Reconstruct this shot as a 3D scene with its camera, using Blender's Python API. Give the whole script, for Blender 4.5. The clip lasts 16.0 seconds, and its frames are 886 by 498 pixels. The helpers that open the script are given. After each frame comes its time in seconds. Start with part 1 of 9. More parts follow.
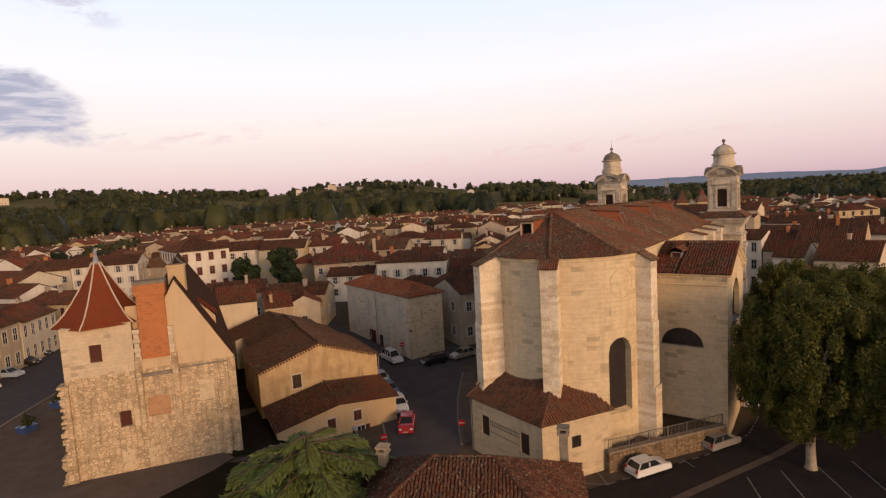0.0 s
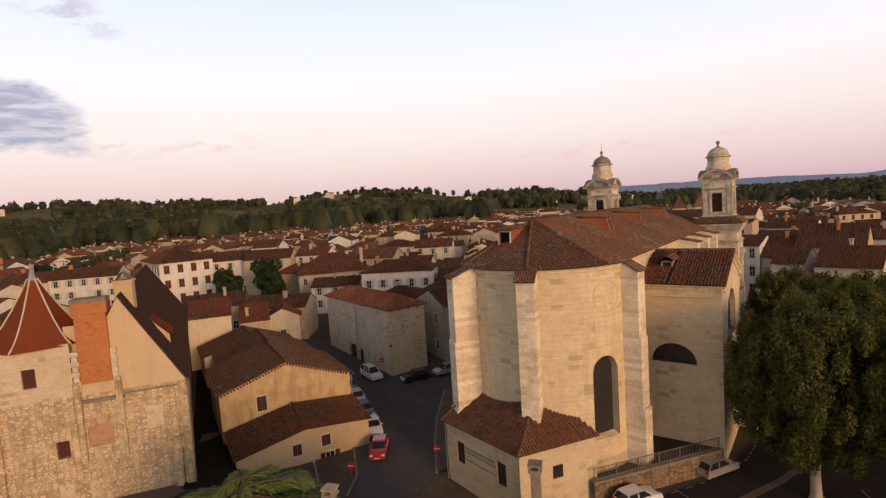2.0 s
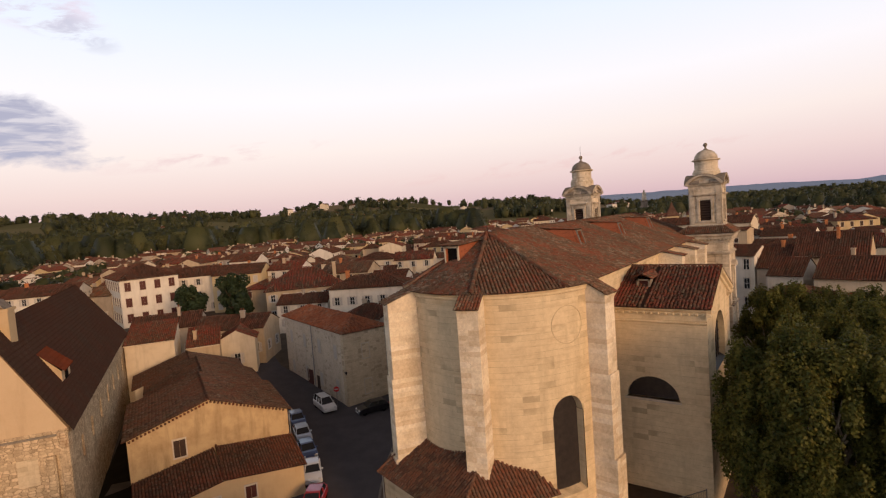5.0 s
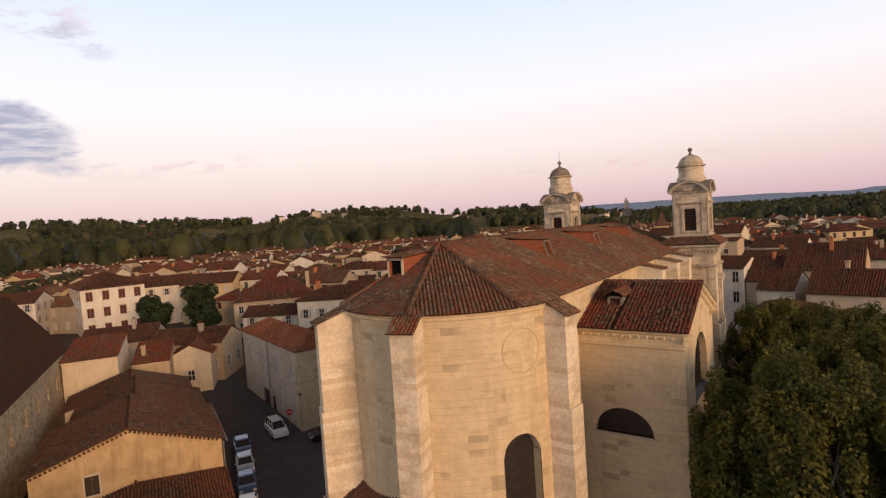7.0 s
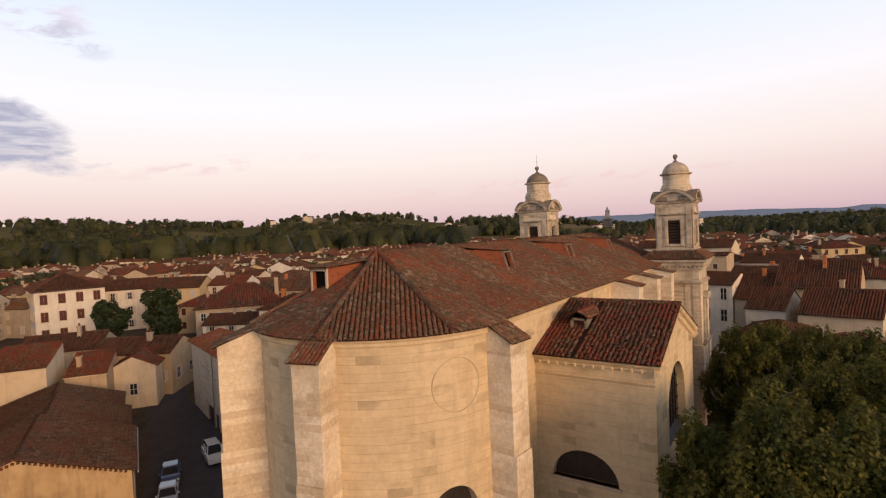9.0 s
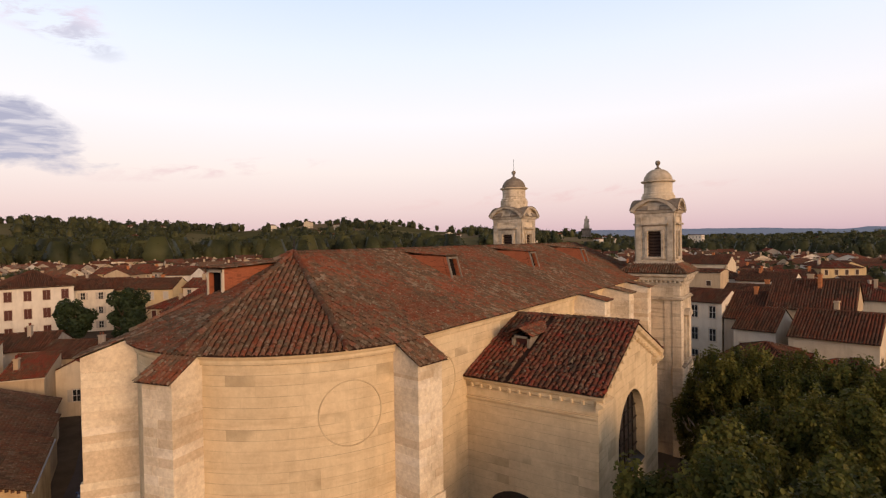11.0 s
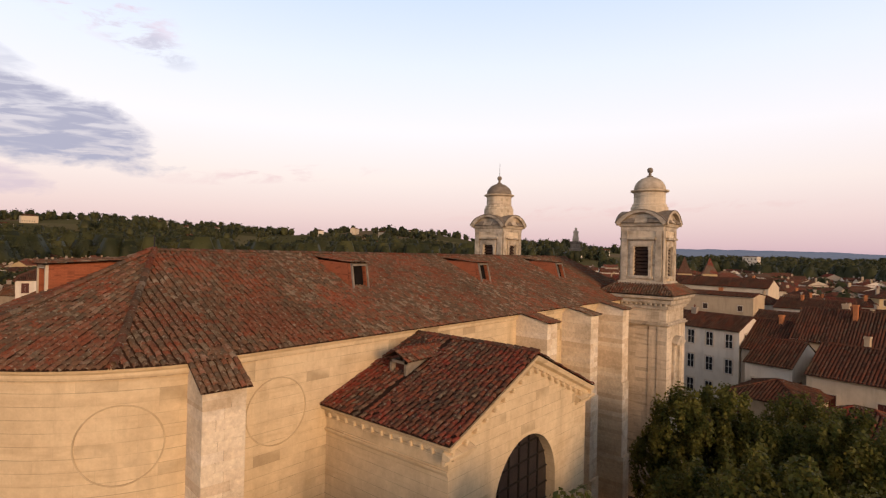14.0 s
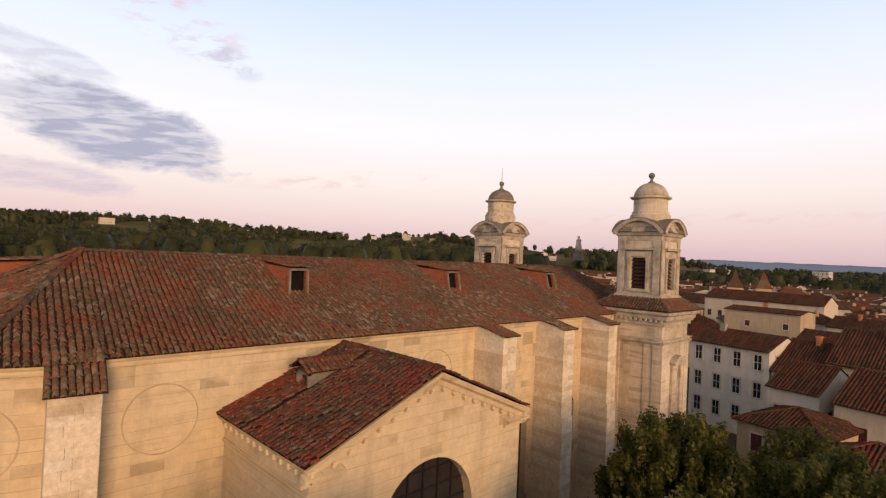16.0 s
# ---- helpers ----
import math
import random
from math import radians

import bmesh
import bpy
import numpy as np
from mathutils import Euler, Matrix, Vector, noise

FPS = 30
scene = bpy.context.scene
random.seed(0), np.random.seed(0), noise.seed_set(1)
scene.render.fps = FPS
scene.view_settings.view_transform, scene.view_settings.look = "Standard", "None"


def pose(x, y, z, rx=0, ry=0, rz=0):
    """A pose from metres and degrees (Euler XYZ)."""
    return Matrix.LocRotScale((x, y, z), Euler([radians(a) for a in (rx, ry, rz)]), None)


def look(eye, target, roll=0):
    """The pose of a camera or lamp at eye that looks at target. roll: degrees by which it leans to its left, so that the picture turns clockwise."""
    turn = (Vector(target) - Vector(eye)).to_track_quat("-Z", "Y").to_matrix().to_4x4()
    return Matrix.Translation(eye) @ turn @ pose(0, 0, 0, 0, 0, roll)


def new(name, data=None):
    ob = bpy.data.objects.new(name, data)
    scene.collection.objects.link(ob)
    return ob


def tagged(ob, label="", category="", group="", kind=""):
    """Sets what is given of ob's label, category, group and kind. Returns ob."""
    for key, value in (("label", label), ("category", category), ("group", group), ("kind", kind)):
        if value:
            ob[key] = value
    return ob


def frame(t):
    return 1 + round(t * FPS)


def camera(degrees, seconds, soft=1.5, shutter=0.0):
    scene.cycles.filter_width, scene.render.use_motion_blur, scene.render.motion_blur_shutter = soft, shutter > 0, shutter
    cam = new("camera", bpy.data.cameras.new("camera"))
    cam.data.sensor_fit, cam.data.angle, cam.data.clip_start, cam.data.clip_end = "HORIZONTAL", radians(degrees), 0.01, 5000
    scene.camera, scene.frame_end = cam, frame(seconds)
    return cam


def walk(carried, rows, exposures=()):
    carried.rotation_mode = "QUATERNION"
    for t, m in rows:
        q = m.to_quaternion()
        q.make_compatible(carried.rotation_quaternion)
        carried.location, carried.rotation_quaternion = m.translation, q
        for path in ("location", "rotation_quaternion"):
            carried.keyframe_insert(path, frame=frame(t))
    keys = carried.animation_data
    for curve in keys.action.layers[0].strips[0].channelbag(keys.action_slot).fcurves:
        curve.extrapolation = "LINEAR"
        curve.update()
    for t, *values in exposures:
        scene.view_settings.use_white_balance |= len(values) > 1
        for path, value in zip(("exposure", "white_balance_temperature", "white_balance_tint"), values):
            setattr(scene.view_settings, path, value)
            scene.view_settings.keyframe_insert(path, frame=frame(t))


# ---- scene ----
cam = camera(80.2, 16.0, soft=1.25)
PATH = [
    (0, (-1.723, -2.39, 25.815), (-2.9, -0.784, 25.624), -3.2),
    (0.5, (-1.785, -1.283, 25.81), (-2.971, 0.318, 25.628), -3.3),
    (1, (-1.818, -0.096, 25.765), (-2.999, 1.509, 25.589), -3.5),
    (1.5, (-1.858, 1.132, 25.717), (-3.034, 2.74, 25.546), -3.6),
    (2, (-1.889, 2.491, 25.648), (-3.066, 4.101, 25.484), -3.7),
    (2.5, (-1.903, 3.831, 25.651), (-3.079, 5.441, 25.493), -3.9),
    (3, (-1.934, 5.275, 25.607), (-3.11, 6.885, 25.456), -4.0),
    (3.5, (-1.993, 6.652, 25.531), (-3.17, 8.262, 25.387), -4.1),
    (4, (-2.054, 8.237, 25.552), (-3.231, 9.849, 25.412), -4.2),
    (6.5, (-2.272, 16.183, 25.196), (-3.43, 17.809, 25.093), -4.1),
    (7, (-2.248, 17.852, 25.149), (-3.401, 19.483, 25.052), -3.9),
    (7.5, (-2.282, 19.466, 25.092), (-3.429, 21.102, 25.003), -3.6),
    (8, (-2.352, 21.079, 24.998), (-3.492, 22.72, 24.915), -3.3),
    (8.5, (-2.38, 22.741, 24.937), (-3.519, 24.384, 24.86), -3.0),
    (9, (-2.475, 24.518, 24.829), (-3.608, 26.165, 24.761), -2.6),
    (11.5, (-0.623, 31.993, 24.095), (-1.776, 33.627, 24.069), -0.4),
    (12, (0.242, 33.257, 24.045), (-0.933, 34.876, 24.024), -0.0),
    (12.5, (0.968, 34.63, 23.997), (-0.228, 36.233, 23.982), 0.4),
    (13, (1.545, 36.389, 23.892), (0.327, 37.975, 23.888), 0.7),
    (13.5, (2.176, 37.916, 23.947), (0.927, 39.477, 23.949), 1.0),
    (14, (2.815, 39.666, 23.956), (1.53, 41.198, 23.965), 1.4),
    (14.5, (3.481, 41.225, 24.007), (2.162, 42.729, 24.022), 1.8),
    (15, (4.389, 42.734, 24.026), (3.03, 44.202, 24.047), 2.1),
    (15.5, (5.357, 44.008, 24.089), (3.96, 45.44, 24.114), 2.4),
    (16, (6.497, 45.323, 24.175), (5.061, 46.714, 24.203), 2.6),
]
walk(cam, [(t, look(eye, target, roll)) for t, eye, target, roll in PATH])

# ---- world, sun, exposure ----
def ramp(nt, stops, interp="LINEAR"):
    r = nt.nodes.new("ShaderNodeValToRGB")
    r.color_ramp.interpolation = interp
    e = r.color_ramp.elements
    while len(e) < len(stops):
        e.new(0.5)
    for i, (p, c) in enumerate(stops):
        e[i].position = p
        e[i].color = (*c, 1) if len(c) == 3 else c
    return r


def srgb(r, g, b):
    return tuple((v / 255 / 12.92) if v <= 10 else ((v / 255 + 0.055) / 1.055) ** 2.4 for v in (r, g, b))


def build_world():
    w = bpy.data.worlds.new("dawn_sky")
    scene.world = w
    w.use_nodes = True
    nt = w.node_tree
    nt.nodes.clear()
    L = nt.links.new
    out = nt.nodes.new("ShaderNodeOutputWorld")
    bg = nt.nodes.new("ShaderNodeBackground")
    tc = nt.nodes.new("ShaderNodeTexCoord")
    sep = nt.nodes.new("ShaderNodeSeparateXYZ")
    L(tc.outputs["Generated"], sep.inputs[0])
    # dawn gradient over the height of the sky
    r = ramp(nt, [(0.0, srgb(203, 172, 186)), (0.02, srgb(217, 186, 194)), (0.07, srgb(236, 210, 210)), (0.13, srgb(249, 232, 228)),
                  (0.22, srgb(252, 246, 250)), (0.33, srgb(236, 242, 255)), (0.47, srgb(206, 224, 252)), (0.60, srgb(143, 125, 123)), (1.0, srgb(85, 71, 69))])
    L(sep.outputs["Z"], r.inputs["Fac"])
    # physical sky under it, for the glow on the side where the sun will rise
    sky = nt.nodes.new("ShaderNodeTexSky")
    sky.sky_type, sky.sun_disc = "NISHITA", False
    sky.sun_elevation, sky.sun_rotation = radians(SUN_ELEV), radians(SUN_ROT)
    sm = nt.nodes.new("ShaderNodeMix")
    sm.data_type, sm.blend_type = "RGBA", "ADD"
    sm.inputs["Factor"].default_value = 0.02
    L(r.outputs["Color"], sm.inputs["A"])
    L(sky.outputs["Color"], sm.inputs["B"])
    # clouds, by bearing and height
    def blob(az, el, half_az, half_el, lean, edge=0.35):
        """How far a direction lies inside one cloud, by bearing and height."""
        c = Vector((-math.sin(radians(az)) * math.cos(radians(el)), math.cos(radians(az)) * math.cos(radians(el)), math.sin(radians(el))))
        right = Vector((math.cos(radians(az)), math.sin(radians(az)), 0))
        up = c.cross(right) * -1
        cl, sl = math.cos(radians(lean)), math.sin(radians(lean))
        ax, ay = right * cl + up * sl, up * cl - right * sl
        outs = []
        for axis, half in ((ax, math.sin(radians(half_az))), (ay, math.sin(radians(half_el)))):
            d = nt.nodes.new("ShaderNodeVectorMath"); d.operation = "DOT_PRODUCT"; d.inputs[1].default_value = axis
            L(tc.outputs["Generated"], d.inputs[0])
            s = nt.nodes.new("ShaderNodeMath"); s.operation = "SUBTRACT"; s.inputs[1].default_value = axis.dot(c)
            L(d.outputs["Value"], s.inputs[0])
            q = nt.nodes.new("ShaderNodeMath"); q.operation = "DIVIDE"; q.inputs[1].default_value = half
            L(s.outputs[0], q.inputs[0])
            p = nt.nodes.new("ShaderNodeMath"); p.operation = "POWER"; p.inputs[1].default_value = 2
            L(q.outputs[0], p.inputs[0])
            outs.append(p)
        a = nt.nodes.new("ShaderNodeMath"); a.operation = "ADD"
        L(outs[0].outputs[0], a.inputs[0]); L(outs[1].outputs[0], a.inputs[1])
        return a.outputs[0]

    def math2(op, a, b):
        m = nt.nodes.new("ShaderNodeMath"); m.operation = op; m.use_clamp = op == "MULTIPLY"
        for i, v in enumerate((a, b)):
            if isinstance(v, (int, float)):
                m.inputs[i].default_value = v
            else:
                L(v, m.inputs[i])
        return m.outputs[0]

    def over(base, fac, colour):
        m = nt.nodes.new("ShaderNodeMix"); m.data_type = "RGBA"
        L(fac, m.inputs["Factor"]); L(base, m.inputs["A"]); m.inputs["B"].default_value = (*colour, 1)
        return m.outputs["Result"]

    # rows of ripples, laid along lines of equal height
    az_n = nt.nodes.new("ShaderNodeMath"); az_n.operation = "ARCTAN2"
    neg = nt.nodes.new("ShaderNodeMath"); neg.operation = "MULTIPLY"; neg.inputs[1].default_value = -1.0
    L(sep.outputs["X"], neg.inputs[0]); L(neg.outputs[0], az_n.inputs[0]); L(sep.outputs["Y"], az_n.inputs[1])
    el_n = nt.nodes.new("ShaderNodeMath"); el_n.operation = "ARCSINE"
    L(sep.outputs["Z"], el_n.inputs[0])

    def bands(wide, high, lo, hi, detail, rough, dist, seed, tilt=0.05):
        """Noise drawn out level: wide and high are the size of its patches in degrees."""
        u = nt.nodes.new("ShaderNodeMath"); u.operation = "MULTIPLY"; u.inputs[1].default_value = 57.3 / wide
        L(az_n.outputs[0], u.inputs[0])
        t = nt.nodes.new("ShaderNodeMath"); t.operation = "MULTIPLY_ADD"; t.inputs[1].default_value = tilt
        L(az_n.outputs[0], t.inputs[0]); L(el_n.outputs[0], t.inputs[2])
        v = nt.nodes.new("ShaderNodeMath"); v.operation = "MULTIPLY"; v.inputs[1].default_value = 57.3 / high
        L(t.outputs[0], v.inputs[0])
        cb = nt.nodes.new("ShaderNodeCombineXYZ"); cb.inputs[2].default_value = seed
        L(u.outputs[0], cb.inputs[0]); L(v.outputs[0], cb.inputs[1])
        nz = nt.nodes.new("ShaderNodeTexNoise")
        nz.inputs["Scale"].default_value, nz.inputs["Detail"].default_value = 1.0, detail
        nz.inputs["Roughness"].default_value, nz.inputs["Distortion"].default_value = rough, dist
        L(cb.outputs[0], nz.inputs["Vector"])
        rp = ramp(nt, [(lo, (0, 0, 0)), (hi, (1, 1, 1))], "EASE")
        L(nz.outputs["Fac"], rp.inputs["Fac"])
        return rp.outputs["Color"]

    ragged = bands(7.0, 3.2, 0.0, 1.0, 6, 0.62, 0.3, 3.1)
    ripple = bands(3.4, 0.62, 0.34, 0.62, 3, 0.55, 0.5, 7.7)
    wisps = bands(3.6, 1.1, 0.46, 0.66, 5, 0.6, 0.4, 5.2, 0.12)
    col = sm.outputs["Result"]
    for az, el, ha, he, lean, colour, strength in ((78.6, 10.5, 11.0, 3.6, -12, srgb(182, 182, 203), 1.0), (94, 12.6, 10, 3.3, -8, srgb(188, 186, 206), 0.9),
                                                    (84, 5.4, 8, 1.5, -4, srgb(208, 192, 210), 0.6), (84, 15.4, 6, 1.5, -12, srgb(204, 206, 224), 0.6)):
        d2 = math2("ADD", blob(az, el, ha, he, lean), math2("MULTIPLY", ragged, 1.5))
        inv = nt.nodes.new("ShaderNodeMapRange")
        inv.inputs["From Min"].default_value, inv.inputs["From Max"].default_value = 1.75, 1.25
        inv.inputs["To Min"].default_value, inv.inputs["To Max"].default_value = 0.0, strength
        L(d2, inv.inputs["Value"])
        soft = math2("ADD", math2("MULTIPLY", ripple, 0.5), 0.5)
        col = over(col, math2("MULTIPLY", inv.outputs["Result"], soft), colour)
    # thin pink streaks high over the left
    for az, el, ha, he, lean, colour, strength in ((74, 21.0, 8, 3.0, -18, srgb(236, 206, 222), 0.8), (70, 18.5, 5, 1.6, -20, srgb(206, 208, 226), 0.8),
                                                    (58, 7.5, 12, 1.0, 6, srgb(236, 200, 204), 0.5), (22, 4.6, 22, 1.0, 2, srgb(238, 200, 198), 0.45)):
        d = blob(az, el, ha, he, lean)
        inv = nt.nodes.new("ShaderNodeMapRange")
        inv.inputs["From Min"].default_value, inv.inputs["From Max"].default_value = 1.0, 0.1
        inv.inputs["To Max"].default_value = strength
        L(d, inv.inputs["Value"])
        col = over(col, math2("MULTIPLY", inv.outputs["Result"], wisps), colour)
    L(col, bg.inputs["Color"])
    bg.inputs["Strength"].default_value = SKY_STRENGTH
    L(bg.outputs[0], out.inputs["Surface"])


SUN_ELEV, SUN_ROT, SKY_STRENGTH = 5.0, 110.0, 1.0
build_world()
sun = new("sun", bpy.data.lights.new("sun", "SUN"))
sun.data.energy, sun.data.angle, sun.data.color = 2.5, radians(18), (1.0, 0.60, 0.325)
sun.matrix_world = look((100, -38, 20), (0, 0, 0))

# ---- materials ----
def material(name, base, rough=0.85, spec=0.25, metal=0.0):
    m = bpy.data.materials.new(name)
    m.use_nodes = True
    nt = m.node_tree
    b = nt.nodes["Principled BSDF"]
    b.inputs["Base Color"].default_value = (*base, 1)
    b.inputs["Roughness"].default_value, b.inputs["Metallic"].default_value = rough, metal
    b.inputs["Specular IOR Level"].default_value = spec
    return m, nt, b


def noise_node(nt, scale, detail=5, rough=0.6, coord="Object", stretch=None):
    tc = nt.nodes.new("ShaderNodeTexCoord")
    n = nt.nodes.new("ShaderNodeTexNoise")
    n.inputs["Scale"].default_value, n.inputs["Detail"].default_value, n.inputs["Roughness"].default_value = scale, detail, rough
    if stretch:
        mp = nt.nodes.new("ShaderNodeMapping")
        mp.inputs["Scale"].default_value = stretch
        nt.links.new(tc.outputs[coord], mp.inputs[0])
        nt.links.new(mp.outputs[0], n.inputs["Vector"])
    else:
        nt.links.new(tc.outputs[coord], n.inputs["Vector"])
    return n.outputs["Fac"]


def mix(nt, fac, a, b, blend="MIX"):
    m = nt.nodes.new("ShaderNodeMix")
    m.data_type, m.blend_type = "RGBA", blend
    for key, v in (("Factor", fac), ("A", a), ("B", b)):
        if isinstance(v, (int, float)):
            m.inputs[key].default_value = v
        elif isinstance(v, tuple):
            m.inputs[key].default_value = (*v, 1)
        else:
            nt.links.new(v, m.inputs[key])
    return m.outputs["Result"]


def bump(nt, b, height, strength=0.4, dist=0.02):
    n = nt.nodes.new("ShaderNodeBump")
    n.inputs["Strength"].default_value, n.inputs["Distance"].default_value = strength, dist
    nt.links.new(height, n.inputs["Height"])
    nt.links.new(n.outputs[0], b.inputs["Normal"])


def fac(nt, value, lo, hi):
    r = ramp(nt, [(lo, (0, 0, 0)), (hi, (1, 1, 1))])
    nt.links.new(value, r.inputs["Fac"])
    return r.outputs["Color"]


def ashlar(name, base, dark, stain, bw=0.85, bh=0.36, joint=0.4, contrast=0.5, grime=0.5, beds=0.0):
    """Squared limestone with thin joints, odd darker blocks and weather stains."""
    m, nt, b = material(name, base, 0.92, 0.0)
    L = nt.links.new
    uv = nt.nodes.new("ShaderNodeTexCoord")
    br = nt.nodes.new("ShaderNodeTexBrick")
    br.inputs["Scale"].default_value = 1.0
    br.inputs["Brick Width"].default_value, br.inputs["Row Height"].default_value = bw, bh
    br.inputs["Mortar Size"].default_value, br.inputs["Mortar Smooth"].default_value = 0.009, 0.6
    br.inputs["Bias"].default_value = -0.3
    br.offset, br.squash = 0.5, 1.0
    br.inputs["Color1"].default_value, br.inputs["Color2"].default_value, br.inputs["Mortar"].default_value = (1, 1, 1, 1), (0, 0, 0, 1), (0.5, 0.5, 0.5, 1)
    L(uv.outputs["UV"], br.inputs["Vector"])
    blocks = fac(nt, br.outputs["Color"], 0.0, 0.55)
    large = noise_node(nt, 0.22, 6, 0.65)
    streak = noise_node(nt, 1.0, 5, 0.6, stretch=(0.9, 0.9, 0.12))
    fine = noise_node(nt, 9.0, 6, 0.7)
    c = mix(nt, blocks, dark, base)
    patch = fac(nt, noise_node(nt, 0.35, 3, 0.5), 0.42, 0.62)
    # long level bed joints, dirtier here and there
    sx = nt.nodes.new("ShaderNodeSeparateXYZ"); L(uv.outputs["UV"], sx.inputs[0])
    dv = nt.nodes.new("ShaderNodeMath"); dv.operation = "DIVIDE"; dv.inputs[1].default_value = bh; L(sx.outputs["Y"], dv.inputs[0])
    pp = nt.nodes.new("ShaderNodeMath"); pp.operation = "PINGPONG"; pp.inputs[1].default_value = 0.5; L(dv.outputs[0], pp.inputs[0])
    line = ramp(nt, [(0.015, (1, 1, 1)), (0.04, (0, 0, 0))]); L(pp.outputs[0], line.inputs["Fac"])
    bed = mix(nt, 1.0, fac(nt, noise_node(nt, 0.8, 5, 0.65, stretch=(0.5, 0.5, 2.0)), 0.40, 0.62), line.outputs["Color"], "MULTIPLY")
    # a few blocks cut from darker or paler beds, in loose runs
    cell = nt.nodes.new("ShaderNodeTexWhiteNoise")
    sn = nt.nodes.new("ShaderNodeVectorMath"); sn.operation = "SNAP"
    sn.inputs[1].default_value = (bw, bh, 1.0)
    L(uv.outputs["UV"], sn.inputs[0]); L(sn.outputs[0], cell.inputs["Vector"])
    odd = mix(nt, 1.0, fac(nt, cell.outputs["Value"], 0.87, 0.89), fac(nt, patch, 0.1, 0.6), "MULTIPLY")
    c = mix(nt, contrast, base, c)
    c = mix(nt, mix(nt, 1.0, odd, (min(1.0, contrast * 1.5),) * 3, "MULTIPLY"), c, tuple(v * 0.74 for v in dark))
    c = mix(nt, mix(nt, 1.0, fac(nt, large, 0.45, 0.75), (grime,) * 3, "MULTIPLY"), c, stain)
    c = mix(nt, mix(nt, 1.0, fac(nt, streak, 0.52, 0.8), (grime * 0.9,) * 3, "MULTIPLY"), c, tuple(v * 0.55 for v in stain))
    c = mix(nt, 0.3, c, mix(nt, fine, tuple(v * 0.66 for v in base), tuple(min(1, v * 1.25) for v in base)), "MIX")
    c = mix(nt, mix(nt, 1.0, fac(nt, noise_node(nt, 1.0, 5, 0.6, stretch=(0.3, 0.3, 2.4)), 0.54, 0.68), (grime * 0.6,) * 3, "MULTIPLY"), c, stain)
    rag = mix(nt, fac(nt, noise_node(nt, 1.7, 9, 0.72), 0.34, 0.66), (0.91, 0.89, 0.86), (1.1, 1.1, 1.09))
    c = mix(nt, 1.0, c, rag, "MULTIPLY")
    c = mix(nt, mix(nt, 1.0, br.outputs["Fac"], (joint,) * 3, "MULTIPLY"), c, tuple(v * 0.5 for v in dark))
    c = mix(nt, mix(nt, 1.0, bed, (beds,) * 3, "MULTIPLY"), c, tuple(v * 0.55 for v in dark))
    L(c, b.inputs["Base Color"])
    h = mix(nt, joint, fine, br.outputs["Fac"], "SUBTRACT")
    bump(nt, b, h, 0.45, 0.02)
    return m


def plaster(name, base, stain, grime=0.5, scale=0.5):
    m, nt, b = material(name, base, 0.93, 0.0)
    L = nt.links.new
    big = noise_node(nt, scale, 6, 0.65)
    streak = noise_node(nt, 1.1, 6, 0.65, stretch=(1.0, 1.0, 0.15))
    fine = noise_node(nt, 14.0, 5, 0.7)
    info = nt.nodes.new("ShaderNodeObjectInfo")
    c = mix(nt, mix(nt, 1.0, fac(nt, big, 0.45, 0.75), (grime,) * 3, "MULTIPLY"), base, stain)
    c = mix(nt, mix(nt, 1.0, fac(nt, streak, 0.5, 0.8), (grime,) * 3, "MULTIPLY"), c, tuple(v * 0.6 for v in stain))
    c = mix(nt, 0.25, c, mix(nt, fine, tuple(v * 0.7 for v in base), tuple(min(1, v * 1.2) for v in base)))
    L(c, b.inputs["Base Color"])
    bump(nt, b, fine, 0.35, 0.01)
    return m


